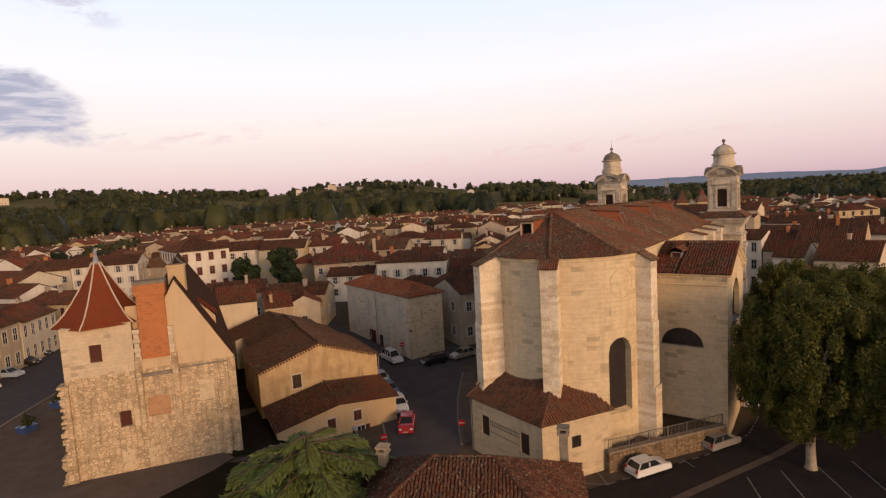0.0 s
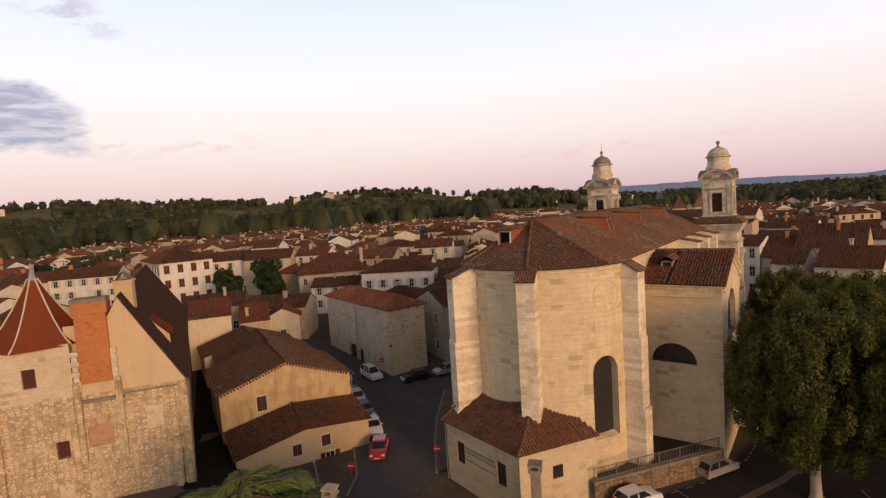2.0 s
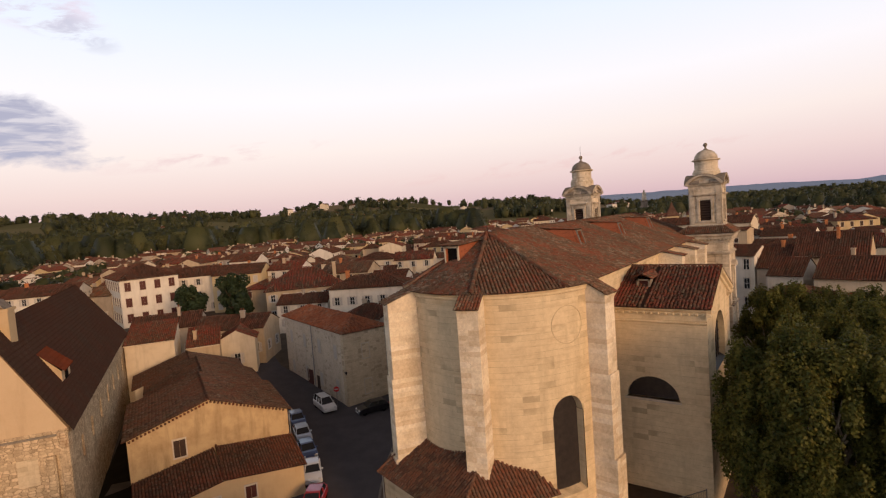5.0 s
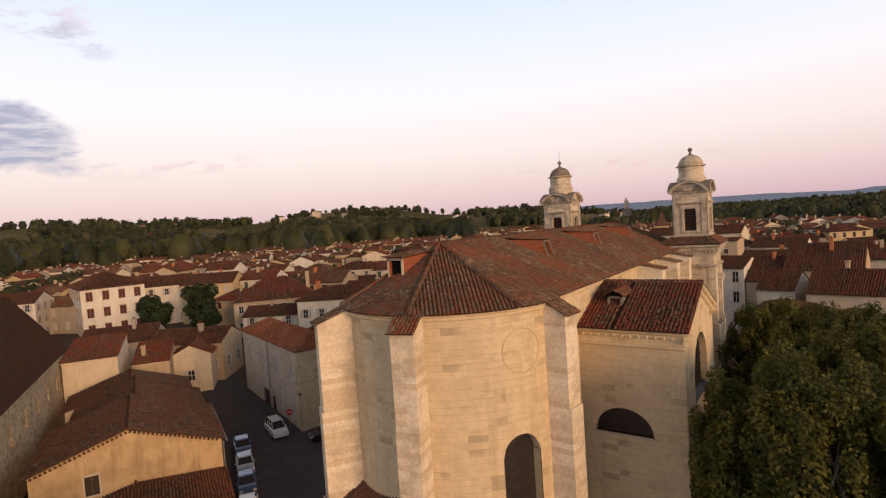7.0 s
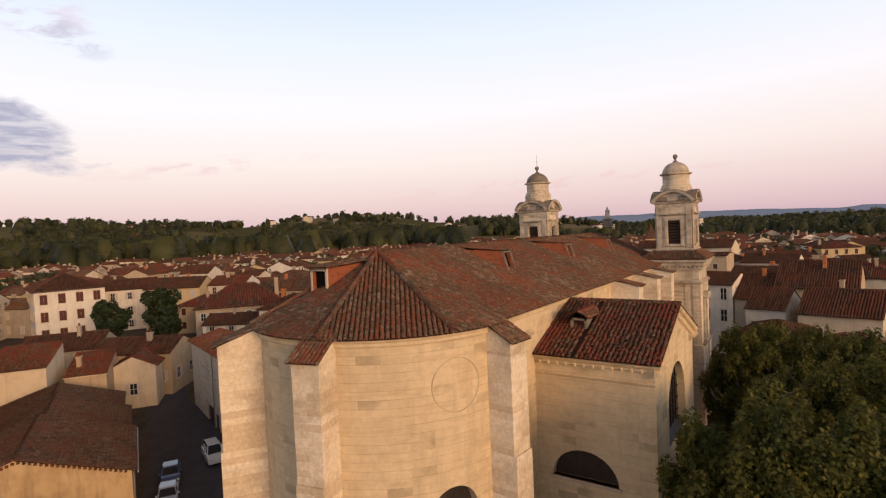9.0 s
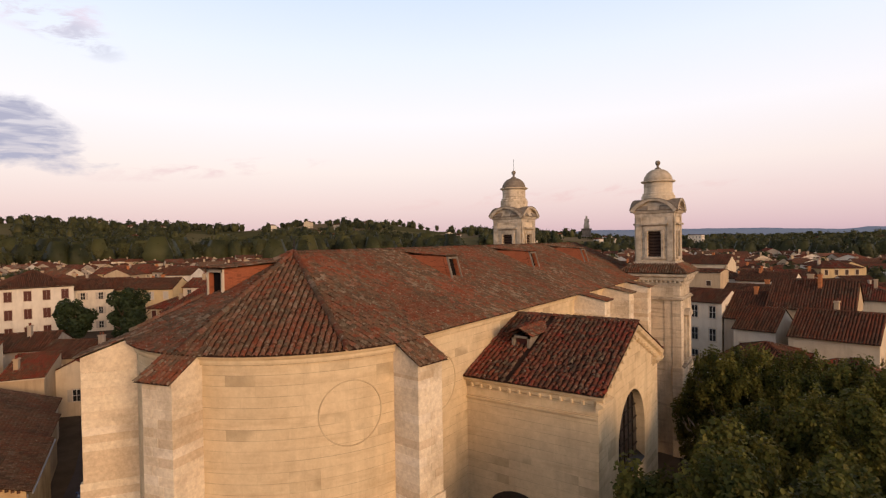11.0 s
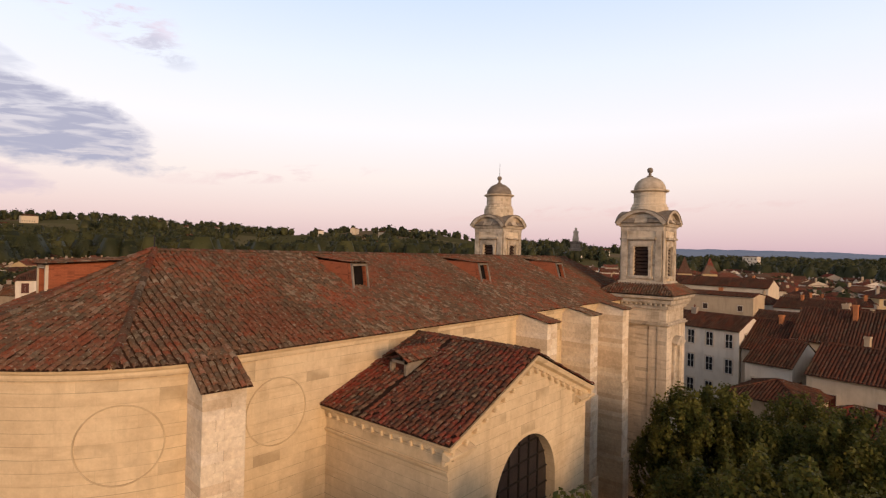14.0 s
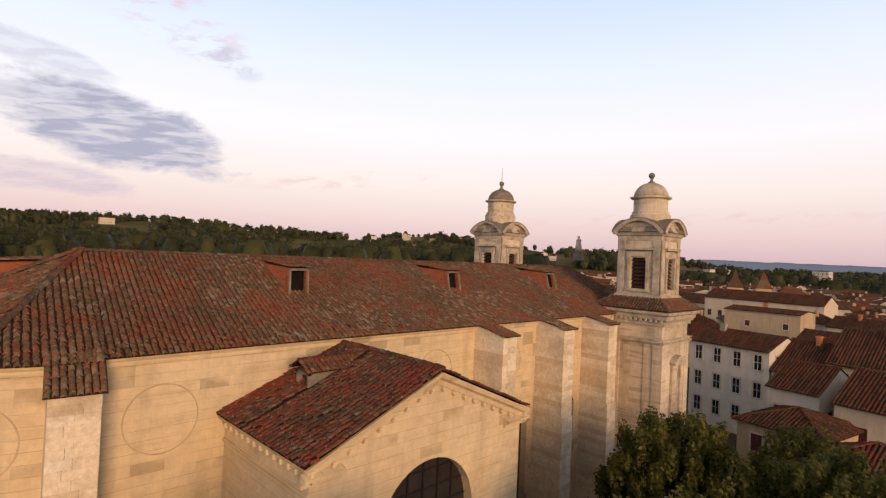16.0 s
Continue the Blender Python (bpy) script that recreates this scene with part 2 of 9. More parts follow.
def tile_mat(name, cols, scale=1.0, moss=0.6, red=(0.25, 0.068, 0.036), reds=0.75, even=0.0, speck=0.9):
    """Old canal tiles: every tile its own shade, patches of newer red ones, lichen and soot over them."""
    m, nt, b = material(name, cols[0], 0.95, 0.0)
    L = nt.links.new
    geo = nt.nodes.new("ShaderNodeNewGeometry")
    info = nt.nodes.new("ShaderNodeObjectInfo")
    add = nt.nodes.new("ShaderNodeMath"); add.operation = "ADD"
    L(geo.outputs["Random Per Island"], add.inputs[0]); L(info.outputs["Random"], add.inputs[1])
    fr = nt.nodes.new("ShaderNodeMath"); fr.operation = "FRACT"
    L(add.outputs[0], fr.inputs[0])
    n = len(cols)
    r = ramp(nt, [(i / n, c) for i, c in enumerate(cols)], "CONSTANT")
    L(fr.outputs[0], r.inputs["Fac"])
    mean = tuple(sum(k[i] for k in cols) / n for i in range(3))
    shade = mix(nt, even, r.outputs["Color"], mean)

    def cover(freq, detail, rough, lo, hi, amount):
        nz = nt.nodes.new("ShaderNodeTexNoise")
        nz.inputs["Scale"].default_value, nz.inputs["Detail"].default_value, nz.inputs["Roughness"].default_value = freq, detail, rough
        L(geo.outputs["Position"], nz.inputs["Vector"])
        return mix(nt, 1.0, fac(nt, nz.outputs["Fac"], lo, hi), (amount,) * 3, "MULTIPLY"), nz.outputs["Fac"]

    # red ones come in runs, a tile at a time
    patch, raw = cover(0.33 * scale, 5, 0.65, 0.0, 1.0, 1.0)
    pick = nt.nodes.new("ShaderNodeMath"); pick.operation = "MULTIPLY_ADD"
    pick.inputs[1].default_value = 0.20
    L(fr.outputs[0], pick.inputs[0]); L(raw, pick.inputs[2])
    c = mix(nt, mix(nt, 1.0, fac(nt, pick.outputs[0], 0.59, 0.70), (reds,) * 3, "MULTIPLY"), shade, red)
    c = mix(nt, cover(0.16 * scale, 5, 0.6, 0.40, 0.66, 0.42)[0], c, (0.070, 0.052, 0.036))
    c = mix(nt, cover(1.3, 6, 0.7, 0.50, 0.64, moss * 0.6)[0], c, (0.135, 0.118, 0.082))
    dirt, fine = cover(14.0, 5, 0.75, 0.44, 0.68, 0.55)
    c = mix(nt, dirt, c, (0.03, 0.022, 0.017))
    c = mix(nt, cover(6.5, 4, 0.65, 0.58, 0.66, speck)[0], c, (0.25, 0.215, 0.16))
    L(c, b.inputs["Base Color"])
    bump(nt, b, fine, 0.5, 0.015)
    return m


def leaf_mat(name, cols, trans=0.35, clump=0.35, upright=1.0):
    m, nt, b = material(name, cols[0], 0.65, 0.3)
    geo = nt.nodes.new("ShaderNodeNewGeometry")
    r = ramp(nt, [(i / max(1, len(cols) - 1), c) for i, c in enumerate(cols)])
    nt.links.new(geo.outputs["Random Per Island"], r.inputs["Fac"])
    c = mix(nt, fac(nt, noise_node(nt, clump, 3, 0.5, stretch=(1, 1, upright)), 0.40, 0.60), mix(nt, 0.6, r.outputs["Color"], cols[0]), mix(nt, 0.45, r.outputs["Color"], cols[-1]))
    nt.links.new(c, b.inputs["Base Color"])
    tr = nt.nodes.new("ShaderNodeBsdfTranslucent")
    nt.links.new(c, tr.inputs["Color"])
    ms = nt.nodes.new("ShaderNodeMixShader")
    ms.inputs[0].default_value = trans
    nt.links.new(b.outputs[0], ms.inputs[1]); nt.links.new(tr.outputs[0], ms.inputs[2])
    nt.links.new(ms.outputs[0], nt.nodes["Material Output"].inputs["Surface"])
    return m


def rough_mat(name, a, c, rough=0.85, scale=3.0, spec=0.25, metal=0.0, fine=30.0, bumpy=0.3):
    m, nt, b = material(name, a, rough, spec if metal or rough < 0.8 else 0.0, metal)
    col = mix(nt, fac(nt, noise_node(nt, scale, 6, 0.65), 0.35, 0.7), a, c)
    f = noise_node(nt, fine, 4, 0.7)
    col = mix(nt, 0.2, col, mix(nt, f, tuple(v * 0.6 for v in a), tuple(min(1, v * 1.35) for v in a)))
    nt.links.new(col, b.inputs["Base Color"])
    bump(nt, b, f, bumpy, 0.01)
    return m


STONE = ashlar("limestone_ashlar", (0.67, 0.545, 0.355), (0.50, 0.395, 0.255), (0.47, 0.35, 0.21), 1.25, 0.44, joint=0.16, contrast=0.65, grime=0.65, beds=0.6)
STONE_PALE = ashlar("pale_limestone", (0.70, 0.61, 0.47), (0.46, 0.39, 0.29), (0.30, 0.24, 0.17), contrast=0.5, grime=0.85)
STONE_TOWER = ashlar("tower_limestone", (0.68, 0.59, 0.45), (0.46, 0.38, 0.27), (0.21, 0.165, 0.115), 0.7, 0.33, 0.35, 0.5, 0.95)
STONE_TRIM = rough_mat("carved_limestone", (0.62, 0.54, 0.42), (0.40, 0.34, 0.26), 0.9, 1.4)
def block_mat(name, cols, stain):
    """Squared blocks, each with a tone of its own, under common weather stains."""
    m, nt, b = material(name, cols[0], 0.93, 0.0)
    info = nt.nodes.new("ShaderNodeObjectInfo")
    r = ramp(nt, [(i / len(cols), c) for i, c in enumerate(cols)], "CONSTANT")
    nt.links.new(info.outputs["Random"], r.inputs["Fac"])
    geo = nt.nodes.new("ShaderNodeNewGeometry")
    def nz(scale, detail, rough, lo, hi):
        n = nt.nodes.new("ShaderNodeTexNoise")
        n.inputs["Scale"].default_value, n.inputs["Detail"].default_value, n.inputs["Roughness"].default_value = scale, detail, rough
        nt.links.new(geo.outputs["Position"], n.inputs["Vector"])
        return fac(nt, n.outputs["Fac"], lo, hi)
    c = mix(nt, mix(nt, 1.0, nz(0.45, 7, 0.7, 0.46, 0.68), (0.7,) * 3, "MULTIPLY"), r.outputs["Color"], stain)
    grain = nz(5.0, 8, 0.75, 0.3, 0.7)
    c = mix(nt, 1.0, c, mix(nt, grain, (0.82, 0.79, 0.74), (1.2, 1.2, 1.18)), "MULTIPLY")
    nt.links.new(c, b.inputs["Base Color"])
    bump(nt, b, grain, 0.4, 0.02)
    return m


BLOCK = block_mat("buttress_limestone", [(0.74, 0.65, 0.50), (0.71, 0.61, 0.46), (0.77, 0.69, 0.56), (0.63, 0.52, 0.375), (0.73, 0.64, 0.49)], (0.40, 0.315, 0.21))
# ring tone holds a cut groove's shade as well as its grime
GRIMY_SHADED_STONE = rough_mat("grimy_shaded_limestone_edge", (0.60, 0.485, 0.31), (0.36, 0.275, 0.17), 0.95, 0.9)
STONE_DARK = rough_mat("weathered_grey_stone", (0.28, 0.24, 0.19), (0.12, 0.10, 0.08), 0.92, 2.0)
def rubble(name, base, dark, joint, scale=2.6, old=0.75):
    """Uneven field stones in dark joints, remains of plaster over them, soot and damp."""
    m, nt, b = material(name, base, 0.95, 0.0)
    L = nt.links.new
    uv = nt.nodes.new("ShaderNodeTexCoord")
    mp = nt.nodes.new("ShaderNodeMapping")
    mp.inputs["Scale"].default_value = (0.8, 1.6, 1.0)
    L(uv.outputs["UV"], mp.inputs[0])
    cells, edges = nt.nodes.new("ShaderNodeTexVoronoi"), nt.nodes.new("ShaderNodeTexVoronoi")
    edges.feature = "DISTANCE_TO_EDGE"
    for v in (cells, edges):
        v.voronoi_dimensions = "2D"
        v.inputs["Scale"].default_value, v.inputs["Randomness"].default_value = scale, 0.55
        L(mp.outputs[0], v.inputs["Vector"])
    sc = nt.nodes.new("ShaderNodeSeparateColor")
    L(cells.outputs["Color"], sc.inputs[0])
    fine = noise_node(nt, 7.0, 8, 0.75)
    c = mix(nt, fac(nt, sc.outputs[0], 0.0, 0.8), dark, tuple(min(1, v * 1.15) for v in base))
    c = mix(nt, fac(nt, edges.outputs["Distance"], 0.015, 0.10), joint, c)
    c = mix(nt, mix(nt, 1.0, fac(nt, noise_node(nt, 0.5, 6, 0.65), 0.48, 0.60), (old,) * 3, "MULTIPLY"), c, base)
    c = mix(nt, mix(nt, 1.0, fac(nt, noise_node(nt, 0.62, 8, 0.72, stretch=(1.0, 1.0, 0.6)), 0.53, 0.68), (0.78,) * 3, "MULTIPLY"), c, joint)
    c = mix(nt, mix(nt, 1.0, fac(nt, noise_node(nt, 1.5, 7, 0.75), 0.50, 0.62), (0.6,) * 3, "MULTIPLY"), c, tuple(v * 0.62 for v in dark))
    # soot and damp run down in streaks, rusty stones lie in nests
    c = mix(nt, mix(nt, 1.0, fac(nt, noise_node(nt, 1.0, 6, 0.65, stretch=(1.5, 1.5, 0.14)), 0.55, 0.72), (0.62,) * 3, "MULTIPLY"), c, tuple(v * 0.45 for v in dark))
    c = mix(nt, mix(nt, 1.0, fac(nt, noise_node(nt, 0.42, 6, 0.7), 0.60, 0.70), (0.55,) * 3, "MULTIPLY"), c, (dark[0] * 0.72, dark[1] * 0.5, dark[2] * 0.42))
    c = mix(nt, 1.0, c, mix(nt, fac(nt, fine, 0.3, 0.7), (0.76, 0.72, 0.67), (1.14, 1.13, 1.11)), "MULTIPLY")
    L(c, b.inputs["Base Color"])
    bump(nt, b, mix(nt, 0.5, fac(nt, edges.outputs["Distance"], 0.0, 0.14), fine), 0.5, 0.04)
    return m


RUBBLE = rubble("rough_rubble_stone", (0.58, 0.46, 0.305), (0.42, 0.325, 0.21), (0.27, 0.20, 0.125), 2.7, 0.6)
CREAM_ASHLAR = ashlar("cream_limewashed_stone", (0.60, 0.49, 0.33), (0.50, 0.40, 0.26), (0.38, 0.29, 0.18), 0.8, 0.34, 0.25, 0.4, 0.6)
FADED_BRICK = ashlar("faded_brick", (0.46, 0.27, 0.155), (0.38, 0.21, 0.12), (0.40, 0.27, 0.17), 0.3, 0.075, 0.45, 0.6, 0.6)
WORN_ASHLAR = ashlar("worn_pale_ashlar", (0.62, 0.51, 0.36), (0.46, 0.365, 0.25), (0.36, 0.275, 0.18), 0.55, 0.31, 0.45, 0.9, 0.6)
TOWER_TRIM = rough_mat("lichened_carved_stone", (0.60, 0.52, 0.40), (0.17, 0.145, 0.11), 0.92, 1.1)
GREYSTONE = ashlar("grey_limestone", (0.62, 0.53, 0.41), (0.47, 0.385, 0.29), (0.38, 0.30, 0.22), 0.5, 0.24, 0.4, 0.8, 0.5)
OCHRE = plaster("ochre_render", (0.53, 0.385, 0.21), (0.27, 0.17, 0.085), 1.0)
OCHRE_PALE = plaster("pale_ochre_render", (0.56, 0.41, 0.235), (0.40, 0.27, 0.145), 0.5)
GABLE_PLASTER = plaster("cream_render", (0.58, 0.435, 0.27), (0.46, 0.31, 0.18), 0.5)
PLASTERS = [plaster("white_render", (0.68, 0.625, 0.53), (0.44, 0.38, 0.30), 0.6), plaster("cream_wall_render", (0.62, 0.53, 0.39), (0.38, 0.30, 0.20), 0.6),
            plaster("beige_render", (0.48, 0.375, 0.25), (0.32, 0.24, 0.16), 0.7), plaster("grey_render", (0.39, 0.33, 0.26), (0.24, 0.20, 0.155), 0.7),
            plaster("yellow_render", (0.56, 0.43, 0.24), (0.38, 0.28, 0.15), 0.6)]
TILE = tile_mat("old_canal_tile", [(0.185, 0.106, 0.067), (0.145, 0.092, 0.062), (0.21, 0.116, 0.072), (0.125, 0.090, 0.063), (0.215, 0.165, 0.115), (0.205, 0.092, 0.056), (0.115, 0.080, 0.056), (0.30, 0.235, 0.17)], moss=0.8)
TILE_RED = tile_mat("red_canal_tile", [(0.19, 0.066, 0.042), (0.13, 0.062, 0.042), (0.23, 0.075, 0.044), (0.105, 0.062, 0.045), (0.20, 0.14, 0.095), (0.085, 0.056, 0.042)], red=(0.27, 0.052, 0.034), reds=0.9, even=0.0, speck=0.8)
TILE_BROWN = tile_mat("brown_canal_tile", [(0.135, 0.060, 0.040), (0.095, 0.046, 0.031), (0.165, 0.069, 0.043), (0.070, 0.040, 0.029), (0.12, 0.08, 0.056)], moss=0.35, red=(0.20, 0.060, 0.034), even=0.0, speck=0.7)
TILE_GREY = tile_mat("grey_brown_canal_tile", [(0.150, 0.088, 0.064), (0.115, 0.073, 0.055), (0.175, 0.098, 0.070), (0.090, 0.062, 0.049), (0.185, 0.140, 0.105)], moss=0.7, red=(0.18, 0.072, 0.046), speck=0.6)
TILE_WARM = tile_mat("warm_brown_canal_tile", [(0.195, 0.088, 0.054), (0.145, 0.072, 0.047), (0.235, 0.105, 0.062), (0.115, 0.064, 0.044), (0.18, 0.120, 0.080)], moss=0.4, red=(0.24, 0.080, 0.042), speck=0.5)
TILE_ORANGE = tile_mat("orange_canal_tile", [(0.44, 0.145, 0.066), (0.34, 0.11, 0.055), (0.48, 0.18, 0.09), (0.26, 0.10, 0.058), (0.42, 0.24, 0.15)], moss=0.25, red=(0.42, 0.11, 0.045), even=0.2, speck=0.5)
TILE_SPECK = tile_mat("speckled_canal_tile", [(0.115, 0.050, 0.034), (0.085, 0.041, 0.030), (0.135, 0.056, 0.036), (0.068, 0.039, 0.030), (0.12, 0.075, 0.055)], moss=0.5, red=(0.15, 0.048, 0.028), speck=1.0)
FLAT_TILE = tile_mat("flat_brown_tile", [(0.092, 0.046, 0.030), (0.085, 0.043, 0.029), (0.10, 0.050, 0.032), (0.078, 0.041, 0.028)], moss=0.2, red=(0.10, 0.044, 0.028), even=0.6, speck=0.1)
FLAT_RED = tile_mat("flat_red_tile", [(0.25, 0.058, 0.023), (0.23, 0.054, 0.022), (0.27, 0.062, 0.024), (0.21, 0.050, 0.023)], moss=0.1, red=(0.29, 0.066, 0.025), even=0.6, speck=0.1)
# sheet under the tiles, its dark tone painting the shade in their gaps
UNDER_TILE = rough_mat("shaded_under_tile", (0.048, 0.029, 0.021), (0.075, 0.045, 0.032), 0.95, 2.0)
BRICK = ashlar("orange_brick", (0.50, 0.20, 0.085), (0.40, 0.15, 0.065), (0.33, 0.15, 0.08), 0.3, 0.075, 0.5, 0.8, 0.4)
BRICK_DARK = ashlar("red_brick_cheek", (0.36, 0.12, 0.06), (0.27, 0.09, 0.05), (0.20, 0.09, 0.06), 0.26, 0.07, 0.5, 0.8, 0.5)
ASPHALT = rough_mat("asphalt", (0.035, 0.031, 0.031), (0.049, 0.043, 0.041), 0.9, 0.5, 0.2, 0.0, 12.0)
ASPHALT_WORN = rough_mat("worn_grey_asphalt", (0.085, 0.080, 0.084), (0.11, 0.102, 0.104), 0.9, 0.6, 0.2, 0.0, 12.0)
# near-black soil that paints in the shade of the alley and castle garden
SHADED_SOIL = rough_mat("shaded_dark_soil", (0.020, 0.017, 0.012), (0.032, 0.027, 0.017), 0.95, 0.9)
EARTH = rough_mat("dark_dirt", (0.065, 0.048, 0.036), (0.10, 0.075, 0.055), 0.95, 0.9)
DIRTY_RUBBLE = rubble("dirty_rubble_stone", (0.25, 0.185, 0.12), (0.16, 0.115, 0.07), (0.08, 0.058, 0.036))
PAVING = rough_mat("pale_pavement", (0.15, 0.12, 0.098), (0.10, 0.082, 0.068), 0.9, 0.6)
KERB = rough_mat("kerb_stone", (0.24, 0.21, 0.18), (0.16, 0.14, 0.12), 0.9, 2.0)
WHITE_LINE = rough_mat("worn_road_paint", (0.27, 0.26, 0.25), (0.13, 0.125, 0.12), 0.8, 6.0)
SHUTTER_RED = rough_mat("dark_red_painted_wood", (0.085, 0.024, 0.018), (0.06, 0.020, 0.015), 0.6, 4.0)
SHUTTER_BROWN = rough_mat("dark_brown_wood", (0.06, 0.035, 0.024), (0.035, 0.022, 0.016), 0.7, 5.0)
SHUTTER_GREY = rough_mat("pale_painted_wood", (0.50, 0.46, 0.40), (0.36, 0.32, 0.27), 0.6, 4.0)
WHITE_WOOD = rough_mat("white_painted_wood", (0.62, 0.60, 0.56), (0.48, 0.46, 0.42), 0.5, 4.0)
DARK = rough_mat("dark_interior", (0.012, 0.010, 0.009), (0.02, 0.017, 0.015), 0.9, 2.0)
METAL = rough_mat("grey_metal", (0.25, 0.24, 0.23), (0.16, 0.15, 0.14), 0.5, 6.0, 0.5, 0.7)
IRON = rough_mat("dark_iron", (0.03, 0.03, 0.03), (0.05, 0.04, 0.035), 0.55, 6.0, 0.4, 0.6)
ZINC = rough_mat("zinc_sheet", (0.30, 0.30, 0.30), (0.22, 0.22, 0.22), 0.5, 3.0, 0.5, 0.5)
BARK = rough_mat("plane_bark", (0.42, 0.36, 0.27), (0.22, 0.17, 0.12), 0.9, 2.2)
BARK_DARK = rough_mat("dark_bark", (0.10, 0.075, 0.055), (0.06, 0.045, 0.033), 0.95, 3.0)
LEAF_PLANE = leaf_mat("plane_leaves", [(0.026, 0.037, 0.008), (0.064, 0.086, 0.015), (0.116, 0.141, 0.025), (0.168, 0.178, 0.034), (0.186, 0.158, 0.034)], 0.4, 1.5, 0.4)
LEAF_CEDAR = leaf_mat("cedar_needles", [(0.13, 0.17, 0.042), (0.20, 0.25, 0.065), (0.27, 0.31, 0.085), (0.16, 0.20, 0.055)], 0.3)
LEAF_DARK = leaf_mat("dark_leaves", [(0.018, 0.032, 0.012), (0.028, 0.045, 0.016), (0.038, 0.058, 0.02)], 0.2)
LEAF_WOOD = leaf_mat("woodland_leaves", [(0.014, 0.020, 0.008), (0.028, 0.036, 0.012), (0.054, 0.062, 0.020), (0.095, 0.094, 0.032)], 0.2, 0.05)
LEAF_BRIGHT = leaf_mat("bright_leaves", [(0.06, 0.10, 0.02), (0.10, 0.14, 0.03), (0.14, 0.17, 0.04)], 0.25)
GLASS, _nt, _b = material("window_glass", (0.02, 0.022, 0.025), 0.08, 0.5)
LEAD_GLASS = rough_mat("leaded_church_glass", (0.022, 0.018, 0.018), (0.05, 0.04, 0.035), 0.35, 2.5, 0.5)
RUBBER = rough_mat("tyre_rubber", (0.015, 0.015, 0.015), (0.022, 0.022, 0.022), 0.85, 5.0)


def paint(name, base, metal=0.0):
    m, nt, b = material(name, base, 0.28, 0.5, metal)
    b.inputs["Coat Weight"].default_value = 0.6
    col = mix(nt, mix(nt, 1.0, fac(nt, noise_node(nt, 1.5, 5, 0.7), 0.4, 0.8), (0.25,) * 3, "MULTIPLY"), base, tuple(v * 0.7 + 0.02 for v in base))
    nt.links.new(col, b.inputs["Base Color"])
    return m


CAR_WHITE, CAR_RED, CAR_SILVER = paint("white_car_paint", (0.75, 0.75, 0.74)), paint("red_car_paint", (0.42, 0.012, 0.015)), paint("silver_car_paint", (0.42, 0.39, 0.35), 0.4)
CAR_BLACK, CAR_BLUE, CAR_GREY = paint("black_car_paint", (0.012, 0.012, 0.014)), paint("blue_car_paint", (0.03, 0.06, 0.16)), paint("light_blue_car_paint", (0.35, 0.42, 0.52))
LAMP_RED = paint("red_lamp_plastic", (0.35, 0.01, 0.01))
LAMP_CLEAR = paint("clear_lamp_plastic", (0.6, 0.6, 0.6))
SIGN_RED = paint("sign_red", (0.55, 0.015, 0.015))

